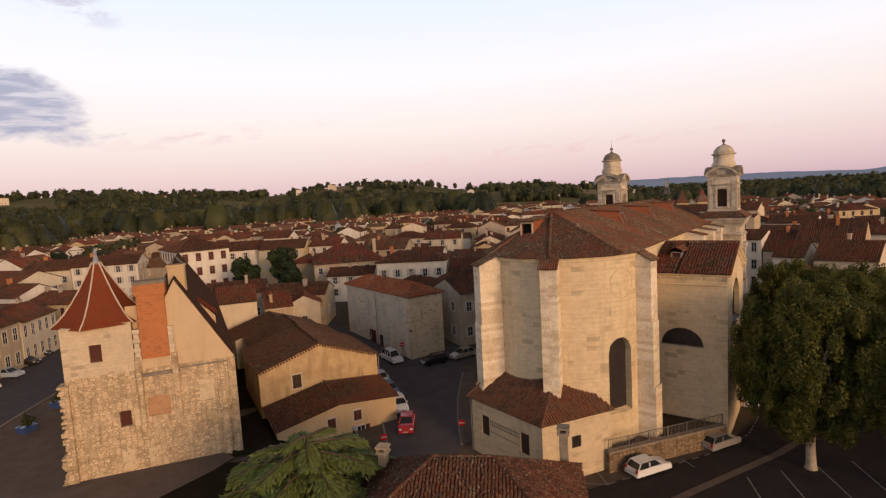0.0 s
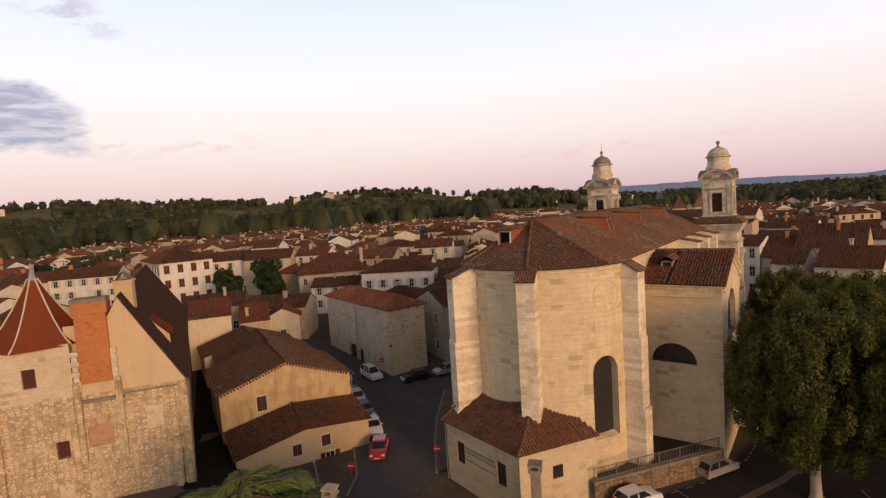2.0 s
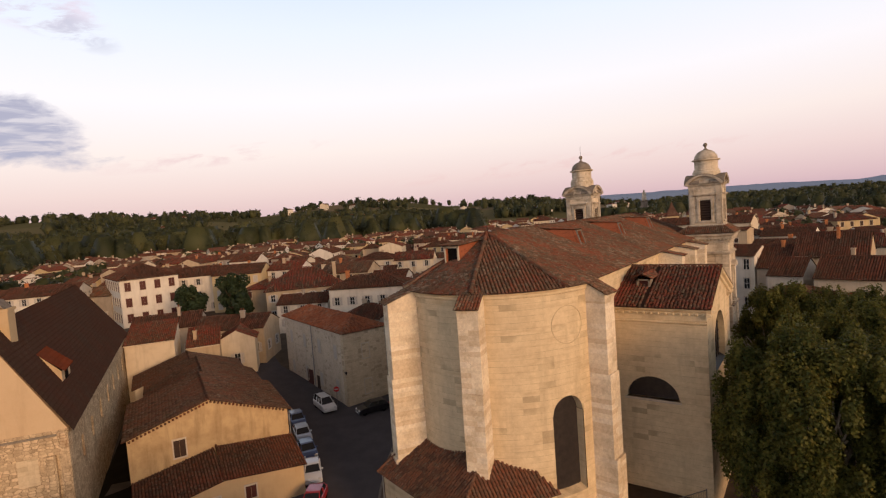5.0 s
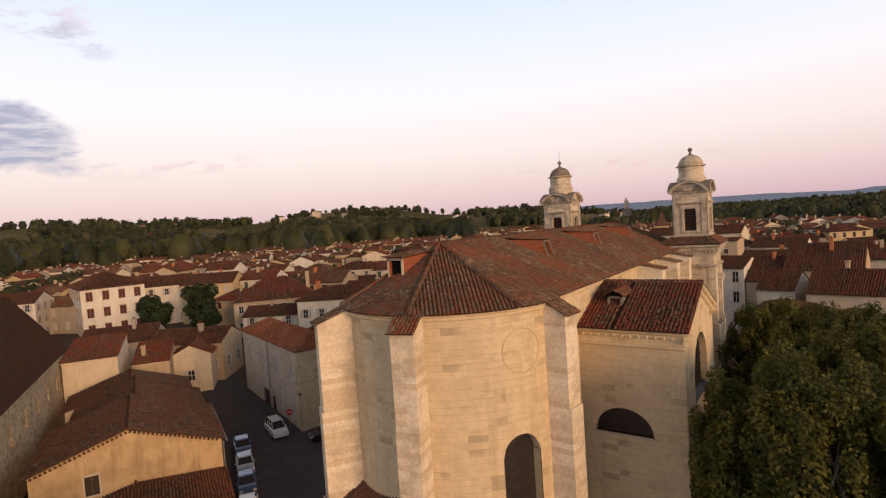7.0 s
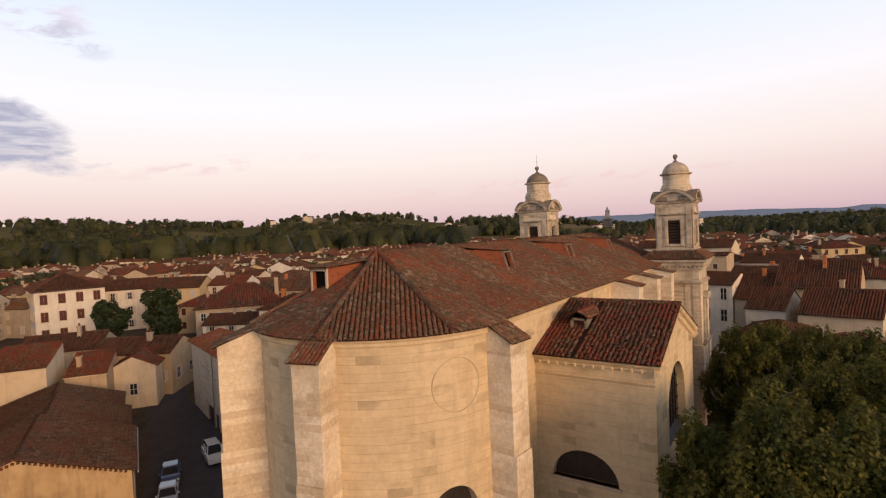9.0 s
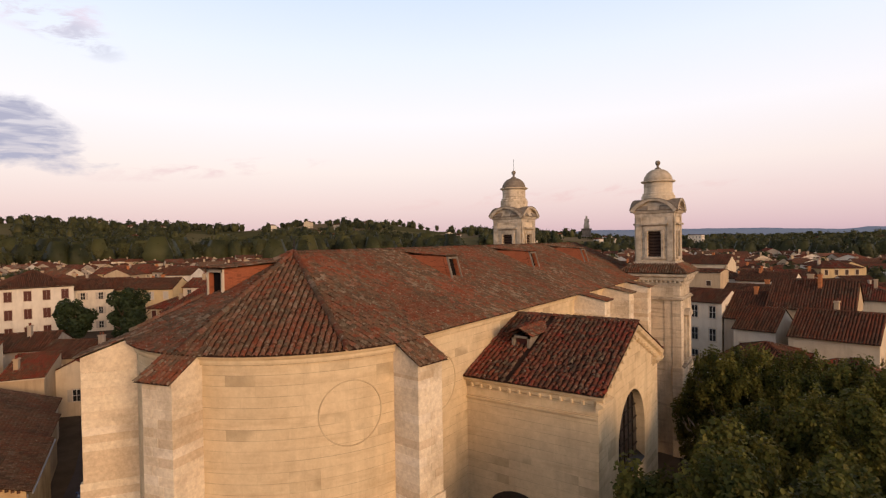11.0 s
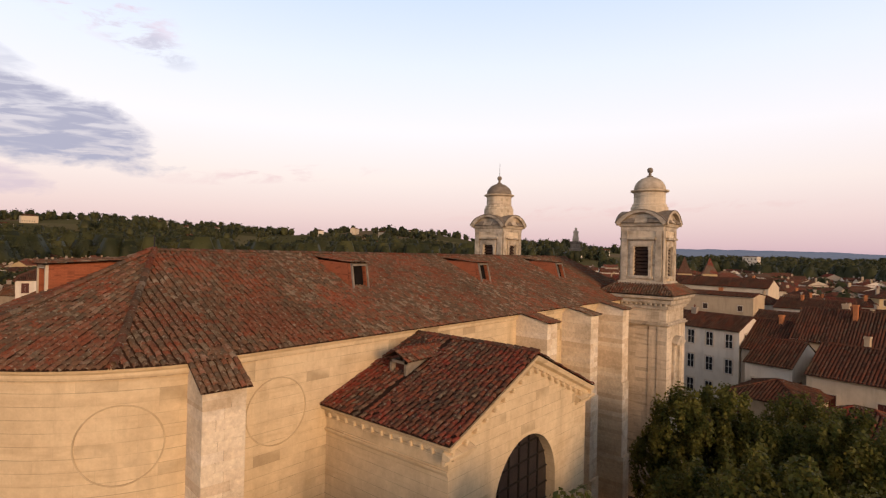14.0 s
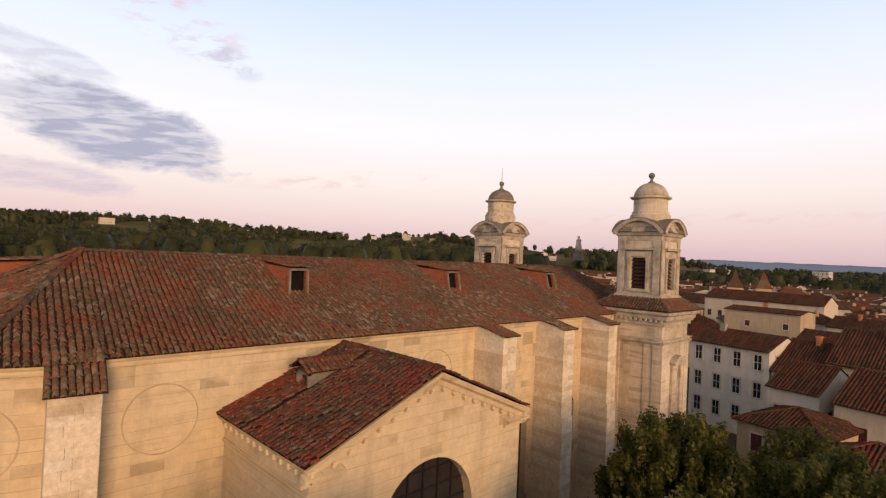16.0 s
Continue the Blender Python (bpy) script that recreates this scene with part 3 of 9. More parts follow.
# ---- geometry helpers ----
class Geo:
    """Collects faces, then links them as one mesh object. UVs run in metres along each face."""

    def __init__(self, m=None):
        self.v, self.f, self.k, self.m, self.uv = [], [], [], m or Matrix(), {}

    def add(self, verts, faces, k=0, m=None):
        n = len(self.v)
        t = self.m @ m if m else self.m
        self.v += [tuple(t @ Vector(p)) for p in verts]
        self.f += [tuple(n + i for i in f) for f in faces]
        self.k += [k] * len(faces)
        return n

    def box(self, x0, x1, y0, y1, z0, z1, k=0, m=None):
        v = [(x, y, z) for z in (z0, z1) for y in (y0, y1) for x in (x0, x1)]
        self.add(v, [(0, 2, 3, 1), (4, 5, 7, 6), (0, 1, 5, 4), (2, 6, 7, 3), (0, 4, 6, 2), (1, 3, 7, 5)], k, m)

    def bevel_box(self, x0, x1, y0, y1, z0, z1, b=0.03, k=0, m=None):
        """A box whose upright edges and top edge are cut."""
        def ring(i, z):
            return [(x0 + i + b, y0 + i, z), (x1 - i - b, y0 + i, z), (x1 - i, y0 + i + b, z), (x1 - i, y1 - i - b, z),
                    (x1 - i - b, y1 - i, z), (x0 + i + b, y1 - i, z), (x0 + i, y1 - i - b, z), (x0 + i, y0 + i + b, z)]
        v = ring(0, z0) + ring(0, z1 - b) + ring(b, z1)
        f = [tuple(range(7, -1, -1)), tuple(range(16, 24))]
        for r in (0, 8):
            f += [(r + i, r + (i + 1) % 8, r + 8 + (i + 1) % 8, r + 8 + i) for i in range(8)]
        self.add(v, f, k, m)

    def prism(self, poly, z0, z1, k=0, m=None, caps=True):
        n = len(poly)
        a = sum(poly[i][0] * poly[(i + 1) % n][1] - poly[(i + 1) % n][0] * poly[i][1] for i in range(n))
        if a < 0:
            poly = poly[::-1]
        z0 = z0 if isinstance(z0, (list, tuple)) else [z0] * n
        z1 = z1 if isinstance(z1, (list, tuple)) else [z1] * n
        if a < 0:
            z0, z1 = z0[::-1], z1[::-1]
        v = [(*p, z) for p, z in zip(poly, z0)] + [(*p, z) for p, z in zip(poly, z1)]
        f = [(i, (i + 1) % n, n + (i + 1) % n, n + i) for i in range(n)]
        if caps:
            f += [tuple(range(n - 1, -1, -1)), tuple(range(n, 2 * n))]
        self.add(v, f, k, m)

    def extrude(self, profile, y0, y1, k=0, m=None):
        """A closed profile in x, z, drawn out along y."""
        n = len(profile)
        a = sum(profile[i][0] * profile[(i + 1) % n][1] - profile[(i + 1) % n][0] * profile[i][1] for i in range(n))
        if a < 0:
            profile = profile[::-1]
        v = [(x, y0, z) for x, z in profile] + [(x, y1, z) for x, z in profile]
        self.add(v, [((i + 1) % n, i, n + i, n + (i + 1) % n) for i in range(n)] + [tuple(range(n)), tuple(range(2 * n - 1, n - 1, -1))], k, m)

    def lathe(self, profile, n=16, k=0, m=None, c=(0, 0), turn=0.0):
        """A profile of radius, height turned about an upright axis."""
        v = [(c[0] + r * math.cos(turn + 2 * math.pi * i / n), c[1] + r * math.sin(turn + 2 * math.pi * i / n), z) for r, z in profile for i in range(n)]
        f = [(j * n + i, j * n + (i + 1) % n, (j + 1) * n + (i + 1) % n, (j + 1) * n + i) for j in range(len(profile) - 1) for i in range(n)]
        f += [tuple(range(n - 1, -1, -1)), tuple((len(profile) - 1) * n + i for i in range(n))]
        self.add(v, f, k, m)

    def tube(self, pts, radii, n=8, k=0):
        pts = [Vector(p) for p in pts]
        radii = radii if isinstance(radii, (list, tuple)) else [radii] * len(pts)
        base = len(self.v)
        for i, p in enumerate(pts):
            d = (pts[min(i + 1, len(pts) - 1)] - pts[max(i - 1, 0)]).normalized()
            a = d.orthogonal().normalized() if abs(d.z) > 0.9 else d.cross(Vector((0, 0, 1))).normalized()
            b = d.cross(a)
            self.v += [tuple(self.m @ (p + radii[i] * (a * math.cos(2 * math.pi * j / n) + b * math.sin(2 * math.pi * j / n)))) for j in range(n)]
        for i in range(len(pts) - 1):
            for j in range(n):
                self.f.append((base + i * n + j, base + i * n + (j + 1) % n, base + (i + 1) * n + (j + 1) % n, base + (i + 1) * n + j))
                self.k.append(k)
        self.f += [tuple(base + j for j in range(n - 1, -1, -1)), tuple(base + (len(pts) - 1) * n + j for j in range(n))]
        self.k += [k, k]

    def mesh(self, name, mats, smooth=False):
        me = bpy.data.meshes.new(name)
        seen, back = {}, []
        for p in self.v:
            key = (round(p[0], 4), round(p[1], 4), round(p[2], 4))
            back.append(seen.setdefault(key, len(seen)))
        pts = [None] * len(seen)
        for p, i in zip(self.v, back):
            pts[i] = p
        faces, kinds = [], []
        for f, k in zip(self.f, self.k):
            g = []
            for i in f:
                if back[i] not in g:
                    g.append(back[i])
            if len(g) > 2:
                faces.append(g); kinds.append(k)
        me.from_pydata(pts, [], faces)
        self.k = kinds
        for m in mats:
            me.materials.append(m)
        if len(mats) > 1:
            me.polygons.foreach_set("material_index", self.k)
        uv = me.uv_layers.new(name="UVMap")
        data = np.zeros((len(me.loops), 2), dtype=np.float32)
        for p in me.polygons:
            nrm = p.normal
            flat = abs(nrm.z) > 0.8
            t = Vector((1, 0, 0)) if flat else Vector((-nrm.y, nrm.x, 0)).normalized()
            for li in p.loop_indices:
                c = me.vertices[me.loops[li].vertex_index].co
                data[li] = (c.x, c.y) if flat else (c.dot(t), c.z)
        uv.data.foreach_set("uv", data.ravel())
        if smooth:
            me.polygons.foreach_set("use_smooth", [True] * len(me.polygons))
        return me


def thing(name, label, category, at=(0, 0, 0), rz=0.0, group="", kind=""):
    ob = new(name)
    ob.empty_display_size = 0.3
    ob.matrix_world = pose(*at, 0, 0, rz)
    return tagged(ob, label, category, group, kind)


def part(name, geo, mats, parent=None, label="", smooth=False, m=None):
    """Links a Geo, or a mesh, as one object under parent."""
    mats = mats if isinstance(mats, (list, tuple)) else [mats]
    ob = new(name, geo if isinstance(geo, bpy.types.Mesh) else geo.mesh(name, mats, smooth))
    if parent:
        ob.parent = parent
    if m:
        ob.matrix_local = m
    return tagged(ob, label)


def raw_mesh(name, verts, quads, mat, smooth=False):
    me = bpy.data.meshes.new(name)
    me.vertices.add(len(verts))
    me.vertices.foreach_set("co", np.asarray(verts, dtype=np.float32).ravel())
    q = np.asarray(quads, dtype=np.int32)
    n, w = q.shape
    me.loops.add(n * w)
    me.loops.foreach_set("vertex_index", q.ravel())
    me.polygons.add(n)
    me.polygons.foreach_set("loop_start", np.arange(0, n * w, w, dtype=np.int32))
    me.polygons.foreach_set("loop_total", np.full(n, w, dtype=np.int32))
    me.materials.append(mat)
    me.update(calc_edges=True)
    if smooth:
        me.polygons.foreach_set("use_smooth", np.ones(n, dtype=bool))
    return me


RNG = np.random.default_rng(7)


class Tiles:
    """Canal tiles laid on roof planes: rows of half-round cover tiles over a sheet."""

    def __init__(self):
        self.v, self.q, self.n = [], [], 0
        self.sheet = Geo()
        self.slopes, self.single = [], []

    def _put(self, V, Q):
        self.v.append(V)
        self.q.append(Q + self.n)
        self.n += len(V)

    def face(self, p0, p1, up, a=0.0, b=None, pitch=0.255, course=0.32, r=0.103, vmin=None, jit=1.0, over=0.0, seg=4, lift=0.02, keep=None, skip=()):
        """p0 to p1: the eave; up: the way to the top; a, b: where along the eave the top begins and ends.
        keep: a stretch (from, to, height) whose tiles stand singly; skip: stretches along the eave left open."""
        p0, p1, up = Vector(p0), Vector(p1), Vector(up)
        length, H = (p1 - p0).length, up.length
        b = length if b is None else b
        U, V = (p1 - p0) / length, up / H
        N = U.cross(V).normalized()
        if N.z < 0:
            N = -N
        top = lambda u: H * max(0.0, min(1.0, u / a if a > 1e-6 else 1.0, (length - u) / (length - b) if length - b > 1e-6 else 1.0))
        low = vmin or (lambda u: -over)
        self.slopes.append((len(self.sheet.f), len(self.v)))
        if vmin:
            us = [length * i / 60 for i in range(61) if low(length * i / 60) <= top(length * i / 60) + 0.02]
            pts = [p0 + U * u + V * low(u) for u in us] + [p0 + U * b + V * H] + ([p0 + U * a + V * H] if b - a > 0.01 else [])
            self.sheet.add(pts, [tuple(range(len(pts)))])
        else:
            self.sheet.add([p0 + V * low(0), p1 + V * low(length), p0 + U * b + V * H, p0 + U * a + V * H], [(0, 1, 2, 3)])
        cols = max(1, int(round(length / pitch)))
        us, vs = [], []
        for i in range(cols):
            u = (i + 0.5) * length / cols
            lo, hi = low(u), top(u) - 0.04
            if any(q0 < u < q1 for q0, q1 in skip):
                continue
            k = max(0, int(math.ceil((hi - lo) / course)))
            for j in range(k):
                us.append(u)
                vs.append(min(lo + j * course, hi - course * 0.5))
        if not us:
            return
        us, vs = np.array(us), np.array(vs)
        n = len(us)
        us = us + RNG.normal(0, 0.008, n) * jit
        vs = vs + RNG.normal(0, 0.012, n) * jit
        skew = RNG.normal(0, 0.012, n) * jit
        h = RNG.normal(0, 0.01, n) * jit + lift
        if keep:
            near = (us > keep[0]) & (us < keep[1]) & (vs < keep[2])
            basis = Matrix((U, V, N)).transposed().to_4x4()
            for u, v, sk, hh in list(zip(us[near], vs[near], skew[near], h[near]))[:300]:
                at = p0 + U * float(u) + V * float(v) + N * float(hh)
                self.single.append((len(self.slopes) - 1, (seg, r, course), Matrix.Translation(at) @ basis @ Matrix.Rotation(-2 * float(sk) / course, 4, "Z")))
            us, vs, skew, h = us[~near], vs[~near], skew[~near], h[~near]
            n = len(us)
        ang = np.linspace(0, math.pi, seg + 1)
        ca, sa = np.cos(ang), np.sin(ang)
        L = course * 1.22
        P0, Ua, Va, Na = (np.array(x) for x in (p0, U, V, N))
        def ring(rad, dv, du, dh):
            uu = us[:, None] + rad * ca[None] + du[:, None]
            hh = h[:, None] + rad * 0.85 * sa[None] + dh
            vv = np.repeat((vs + dv)[:, None], seg + 1, 1)
            return P0 + uu[..., None] * Ua + vv[..., None] * Va + hh[..., None] * Na
        lowr, topr = ring(r, 0.0, -skew, 0.03), ring(r * 0.8, L, skew, 0.0)
        lowin = ring(r * 0.82, 0.0, -skew, 0.012)
        W = 3 * (seg + 1)
        verts = np.concatenate([lowr, topr, lowin], 1).reshape(-1, 3)
        s1 = seg + 1
        one = [(i, i + s1, i + s1 + 1, i + 1) for i in range(seg)] + [(i, i + 1, 2 * s1 + i + 1, 2 * s1 + i) for i in range(seg)]
        Q = (np.array(one)[None] + (np.arange(n) * W)[:, None, None]).reshape(-1, 4)
        self._put(verts, Q)

    def columns(self, p0, p1, up, a=0.0, b=None, pitch=0.3, piece=1.3, r=0.12, over=0.15):
        """Plainer rows for roofs farther off: each row broken into short lengths."""
        p0, p1, up = Vector(p0), Vector(p1), Vector(up)
        length, H = (p1 - p0).length, up.length
        b = length if b is None else b
        U, V = (p1 - p0) / length, up / H
        N = U.cross(V).normalized()
        if N.z < 0:
            N = -N
        self.sheet.add([p0 - V * over, p1 - V * over, p0 + U * b + V * H, p0 + U * a + V * H], [(0, 1, 2, 3)])
        cols = max(2, int(round(length / pitch)))
        us, lo, hi = [], [], []
        for i in range(cols):
            u = (i + 0.5) * length / cols
            t = H * max(0.0, min(1.0, u / a if a > 1e-6 else 1.0, (length - u) / (length - b) if length - b > 1e-6 else 1.0))
            s = -over
            off = RNG.random() * piece
            while s < t - 0.02:
                e = min(t, s + piece * (0.6 + 0.8 * RNG.random()) - (off if s == -over and off < piece * 0.5 else 0))
                us.append(u); lo.append(s); hi.append(e)
                s = e
        us, lo, hi = np.array(us), np.array(lo), np.array(hi)
        n = len(us)
        us = us + RNG.normal(0, 0.015, n)
        h0 = RNG.normal(0.03, 0.012, n)
        ca, sa = np.array([1, 0.5, -0.5, -1]), np.array([0, 0.8, 0.8, 0])
        P0, Ua, Va, Na = (np.array(x) for x in (p0, U, V, N))
        def ring(vv, dh):
            uu = us[:, None] + r * ca[None]
            hh = (h0 + dh)[:, None] + r * 0.9 * sa[None]
            return P0 + uu[..., None] * Ua + vv[:, None, None] * Va + hh[..., None] * Na
        verts = np.concatenate([ring(lo, 0.02), ring(hi, 0.0)], 1).reshape(-1, 3)
        one = [(i, i + 4, i + 5, i + 1) for i in range(3)]
        self._put(verts, (np.array(one)[None] + (np.arange(n) * 8)[:, None, None]).reshape(-1, 4))

    def ridge(self, a, b, r=0.13, step=0.4):
        """Half-round tiles along a ridge or hip."""
        a, b = Vector(a), Vector(b)
        d = (b - a)
        length = d.length
        d /= length
        side = d.cross(Vector((0, 0, 1))).normalized()
        upv = side.cross(d)
        n = max(1, int(length / step))
        ang = np.linspace(0.1, math.pi - 0.1, 5)
        for i in range(n):
            s0, s1 = i * length / n - 0.03, (i + 1) * length / n + 0.03
            V = []
            for s, rr, dh in ((s0, r, 0.035), (s1, r * 0.86, 0.015)):
                c = a + d * s + upv * (dh + RNG.normal(0, 0.008)) + side * RNG.normal(0, 0.01)
                V += [np.array(c + side * rr * math.cos(t) + upv * rr * math.sin(t)) for t in ang]
            self._put(np.array(V), np.array([(j, j + 5, j + 6, j + 1) for j in range(4)]))

    def link(self, parent, mat, sheet_mat=None, name="roof_tiles", label="", split=False):
        """The sheets and the tiles on them; split: every slope a part of its own."""
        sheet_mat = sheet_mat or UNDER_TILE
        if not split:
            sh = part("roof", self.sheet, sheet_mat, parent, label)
            ob = new(name, raw_mesh(name, np.concatenate(self.v), np.concatenate(self.q), mat))
            ob.parent = sh if parent else None
            tagged(ob, kind="stuff")
            return sh
        obs, used = [], set()
        for fi, vi in self.slopes:
            g = Geo()
            k = len(self.sheet.f[fi])
            g.add([self.sheet.v[i] for i in self.sheet.f[fi]], [tuple(range(k))] if k < 6 else [(i, i + 1, k - 1) for i in range(k - 2)])
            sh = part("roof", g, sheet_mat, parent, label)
            obs.append(sh)
            if vi < len(self.v):
                used.add(vi)
                base = sum(len(v) for v in self.v[:vi])
                ob = new(name, raw_mesh(name, self.v[vi], self.q[vi] - base, mat))
                ob.parent = sh
                tagged(ob, kind="stuff")
        shapes = {}
        for k, (seg, r, course), m in self.single:
            if (seg, r, course) not in shapes:
                ang = [math.pi * i / seg for i in range(seg + 1)]
                rows = [[(rad * math.cos(t), y, dh + rad * 0.85 * math.sin(t)) for t in ang] for rad, y, dh in ((r, 0.0, 0.03), (r * 0.8, course * 1.22, 0.0), (r * 0.82, 0.0, 0.012))]
                s1 = seg + 1
                shapes[(seg, r, course)] = raw_mesh("tile", sum(rows, []), [(i, i + s1, i + s1 + 1, i + 1) for i in range(seg)] + [(i, i + 1, 2 * s1 + i + 1, 2 * s1 + i) for i in range(seg)], mat)
            ob = new("tile", shapes[(seg, r, course)])
            ob.parent = obs[k]
            ob.matrix_local = m
        rest = [i for i in range(len(self.v)) if i not in used]
        if rest:
            V, Q, n = [], [], 0
            for i in rest:
                base = sum(len(v) for v in self.v[:i])
                V.append(self.v[i]); Q.append(self.q[i] - base + n); n += len(self.v[i])
            ob = new("ridge_tiles", raw_mesh("ridge_tiles", np.concatenate(V), np.concatenate(Q), mat))
            ob.parent = parent
            tagged(ob, kind="stuff")
        return obs[0]


def smooth01(a, b, v):
    u = max(0.0, min(1.0, (v - a) / (b - a)))
    return u * u * (3 - 2 * u)


# height of the hills by bearing, west of north
HILLS = [(-180, 20), (-40, 9), (14, 9), (20, 22), (26, 39), (34, 40), (40, 58), (48, 63), (54, 48), (62, 56), (70, 63), (80, 61), (95, 58), (180, 20)]


def ground_z(x, y):
    """The height of the ground."""
    u = max(0.0, min(1.0, ((y - x) / 1.414 - 50) / 110))
    base = 4.6 * u * (1.25 - 0.25 * u)
    along = (x + 48) * 0.548 + (y - 25) * 0.836
    terrace = 2.4 * (1 - smooth01(1, 9, along)) * (1 - smooth01(-42, -32, x))
    z = max(base, terrace)
    d = math.hypot(x + 10, y - 30)
    if d > 330:
        ang = math.degrees(math.atan2(-(x + 10), y - 30))
        rise = 0.0
        for (a0, e0), (a1, e1) in zip(HILLS, HILLS[1:]):
            if a0 <= ang < a1:
                rise = e0 + (e1 - e0) * (ang - a0) / (a1 - a0)
        far = smooth01(430, 1300, d)
        z += far * (rise + 5 * noise.noise((x * 0.004, y * 0.004, 0)) + 3 * noise.noise((x * 0.012, y * 0.012, 4.0)))
    return z

# ---- ground ----
def build_ground():
    """One sheet out to the horizon, finer near the middle."""
    m, nt, b = material("ground_cover", (0.1, 0.1, 0.08), 0.95, 0.0)
    tc = nt.nodes.new("ShaderNodeTexCoord")
    vor = nt.nodes.new("ShaderNodeTexVoronoi")
    vor.inputs["Scale"].default_value = 0.006
    nt.links.new(tc.outputs["Object"], vor.inputs["Vector"])
    sepc = nt.nodes.new("ShaderNodeSeparateColor")
    nt.links.new(vor.outputs["Color"], sepc.inputs[0])
    fields = ramp(nt, [(0.0, (0.13, 0.118, 0.058)), (0.3, (0.16, 0.14, 0.075)), (0.5, (0.20, 0.15, 0.095)), (0.65, (0.095, 0.09, 0.045)), (0.85, (0.22, 0.175, 0.115))], "CONSTANT")
    nt.links.new(sepc.outputs[0], fields.inputs["Fac"])
    n1 = noise_node(nt, 0.05, 6, 0.6)
    earth = mix(nt, fac(nt, noise_node(nt, 0.4, 6, 0.65), 0.35, 0.65), (0.085, 0.07, 0.055), (0.12, 0.10, 0.078))
    ln = nt.nodes.new("ShaderNodeVectorMath"); ln.operation = "LENGTH"
    nt.links.new(tc.outputs["Object"], ln.inputs[0])
    rg = nt.nodes.new("ShaderNodeMapRange")
    rg.inputs["From Min"].default_value, rg.inputs["From Max"].default_value = 470, 600
    nt.links.new(ln.outputs["Value"], rg.inputs["Value"])
    c = mix(nt, rg.outputs["Result"], earth, mix(nt, n1, fields.outputs["Color"], mix(nt, 0.5, fields.outputs["Color"], (0.10, 0.095, 0.04))))
    nt.links.new(c, b.inputs["Base Color"])
    bump(nt, b, noise_node(nt, 3.0, 5, 0.7), 0.3, 0.03)
    rings = [0, 8, 16, 24, 32, 40, 48, 56, 64, 72, 80, 90, 100, 110, 120, 135, 150, 170, 190, 215, 240, 270, 300, 340, 380, 430, 490, 560, 640, 740, 860, 1000, 1200, 1450, 1750, 2100, 2600, 3200, 4000, 4600]
    n = 144
    V = [(-25, 40, ground_z(-25, 40))]
    for r in rings[1:]:
        for i in range(n):
            a = 2 * math.pi * i / n
            x, y = -25 + r * math.cos(a), 40 + r * math.sin(a)
            V.append((x, y, ground_z(x, y)))
    me = bpy.data.meshes.new("ground")
    F = [(0, 1 + i, 1 + (i + 1) % n) for i in range(n)]
    for j in range(len(rings) - 2):
        o = 1 + j * n
        F += [(o + i, o + n + i, o + n + (i + 1) % n, o + (i + 1) % n) for i in range(n)]
    me.from_pydata(V, [], F)
    me.materials.append(m)
    me.polygons.foreach_set("use_smooth", [True] * len(F))
    tagged(new("ground", me), "brown earth and distant green and tan fields", "ground", kind="structure")


def strip(name, pts, mat, lift, label, category, width=None, kind="structure", sub=3.0):
    """A sheet laid on the ground: a polygon, or a line with a width."""
    bm = bmesh.new()
    if width:
        pts = [Vector(p) for p in pts]
        L, R = [], []
        for i, p in enumerate(pts):
            d = (pts[min(i + 1, len(pts) - 1)] - pts[max(i - 1, 0)]).normalized()
            s = Vector((-d.y, d.x)) * width / 2
            L.append(p + s); R.append(p - s)
        for i in range(len(pts) - 1):
            k = max(1, int((pts[i + 1] - pts[i]).length / sub))
            w = max(1, int(width / sub))
            g = [[bm.verts.new((*L[i].lerp(L[i + 1], a / k).lerp(R[i].lerp(R[i + 1], a / k), c / w), 0)) for c in range(w + 1)] for a in range(k + 1)]
            for a in range(k):
                for c in range(w):
                    bm.faces.new((g[a][c], g[a][c + 1], g[a + 1][c + 1], g[a + 1][c]))
    else:
        f = bm.faces.new([bm.verts.new((*p, 0)) for p in pts])
        bmesh.ops.triangulate(bm, faces=[f])
        for _ in range(4):
            long = [e for e in bm.edges if e.calc_length() > sub * 1.6]
            if long:
                bmesh.ops.subdivide_edges(bm, edges=long, cuts=1)
                bmesh.ops.triangulate(bm, faces=bm.faces[:])
    bmesh.ops.remove_doubles(bm, verts=bm.verts[:], dist=0.001)
    for v in bm.verts:
        v.co.z = ground_z(v.co.x, v.co.y) + lift
    bmesh.ops.recalc_face_normals(bm, faces=bm.faces[:])
    for f in bm.faces:
        if f.normal.z < 0:
            f.normal_flip()
    me = bpy.data.meshes.new(name)
    bm.to_mesh(me)
    bm.free()
    me.materials.append(mat)
    return tagged(new(name, me), label, category, kind=kind)


build_ground()
strip("road", [(-31, 30), (-32.0, 40.5), (-37.6, 48.7), (-45, 60.4), (-44, 75), (-50, 78), (-53, 60), (-62, 61.5), (-76, 65), (-96, 75), (-99, 71), (-78, 60), (-62, 52.5), (-47, 44), (-38.5, 36), (-36, 28)], ASPHALT_WORN, 0.05, "dark asphalt street between old houses", "road")
strip("road", [(-36, 28), (-36, 34), (-30, 34), (-18, 39.5), (-10, 52), (-7.5, 62), (-8, 70), (-13, 92), (-16, 116), (-8, 116), (-2, 80), (9, 78), (30, 70), (30, 20), (4, 14)], ASPHALT, 0.052, "dark asphalt street and car park round the church", "road")
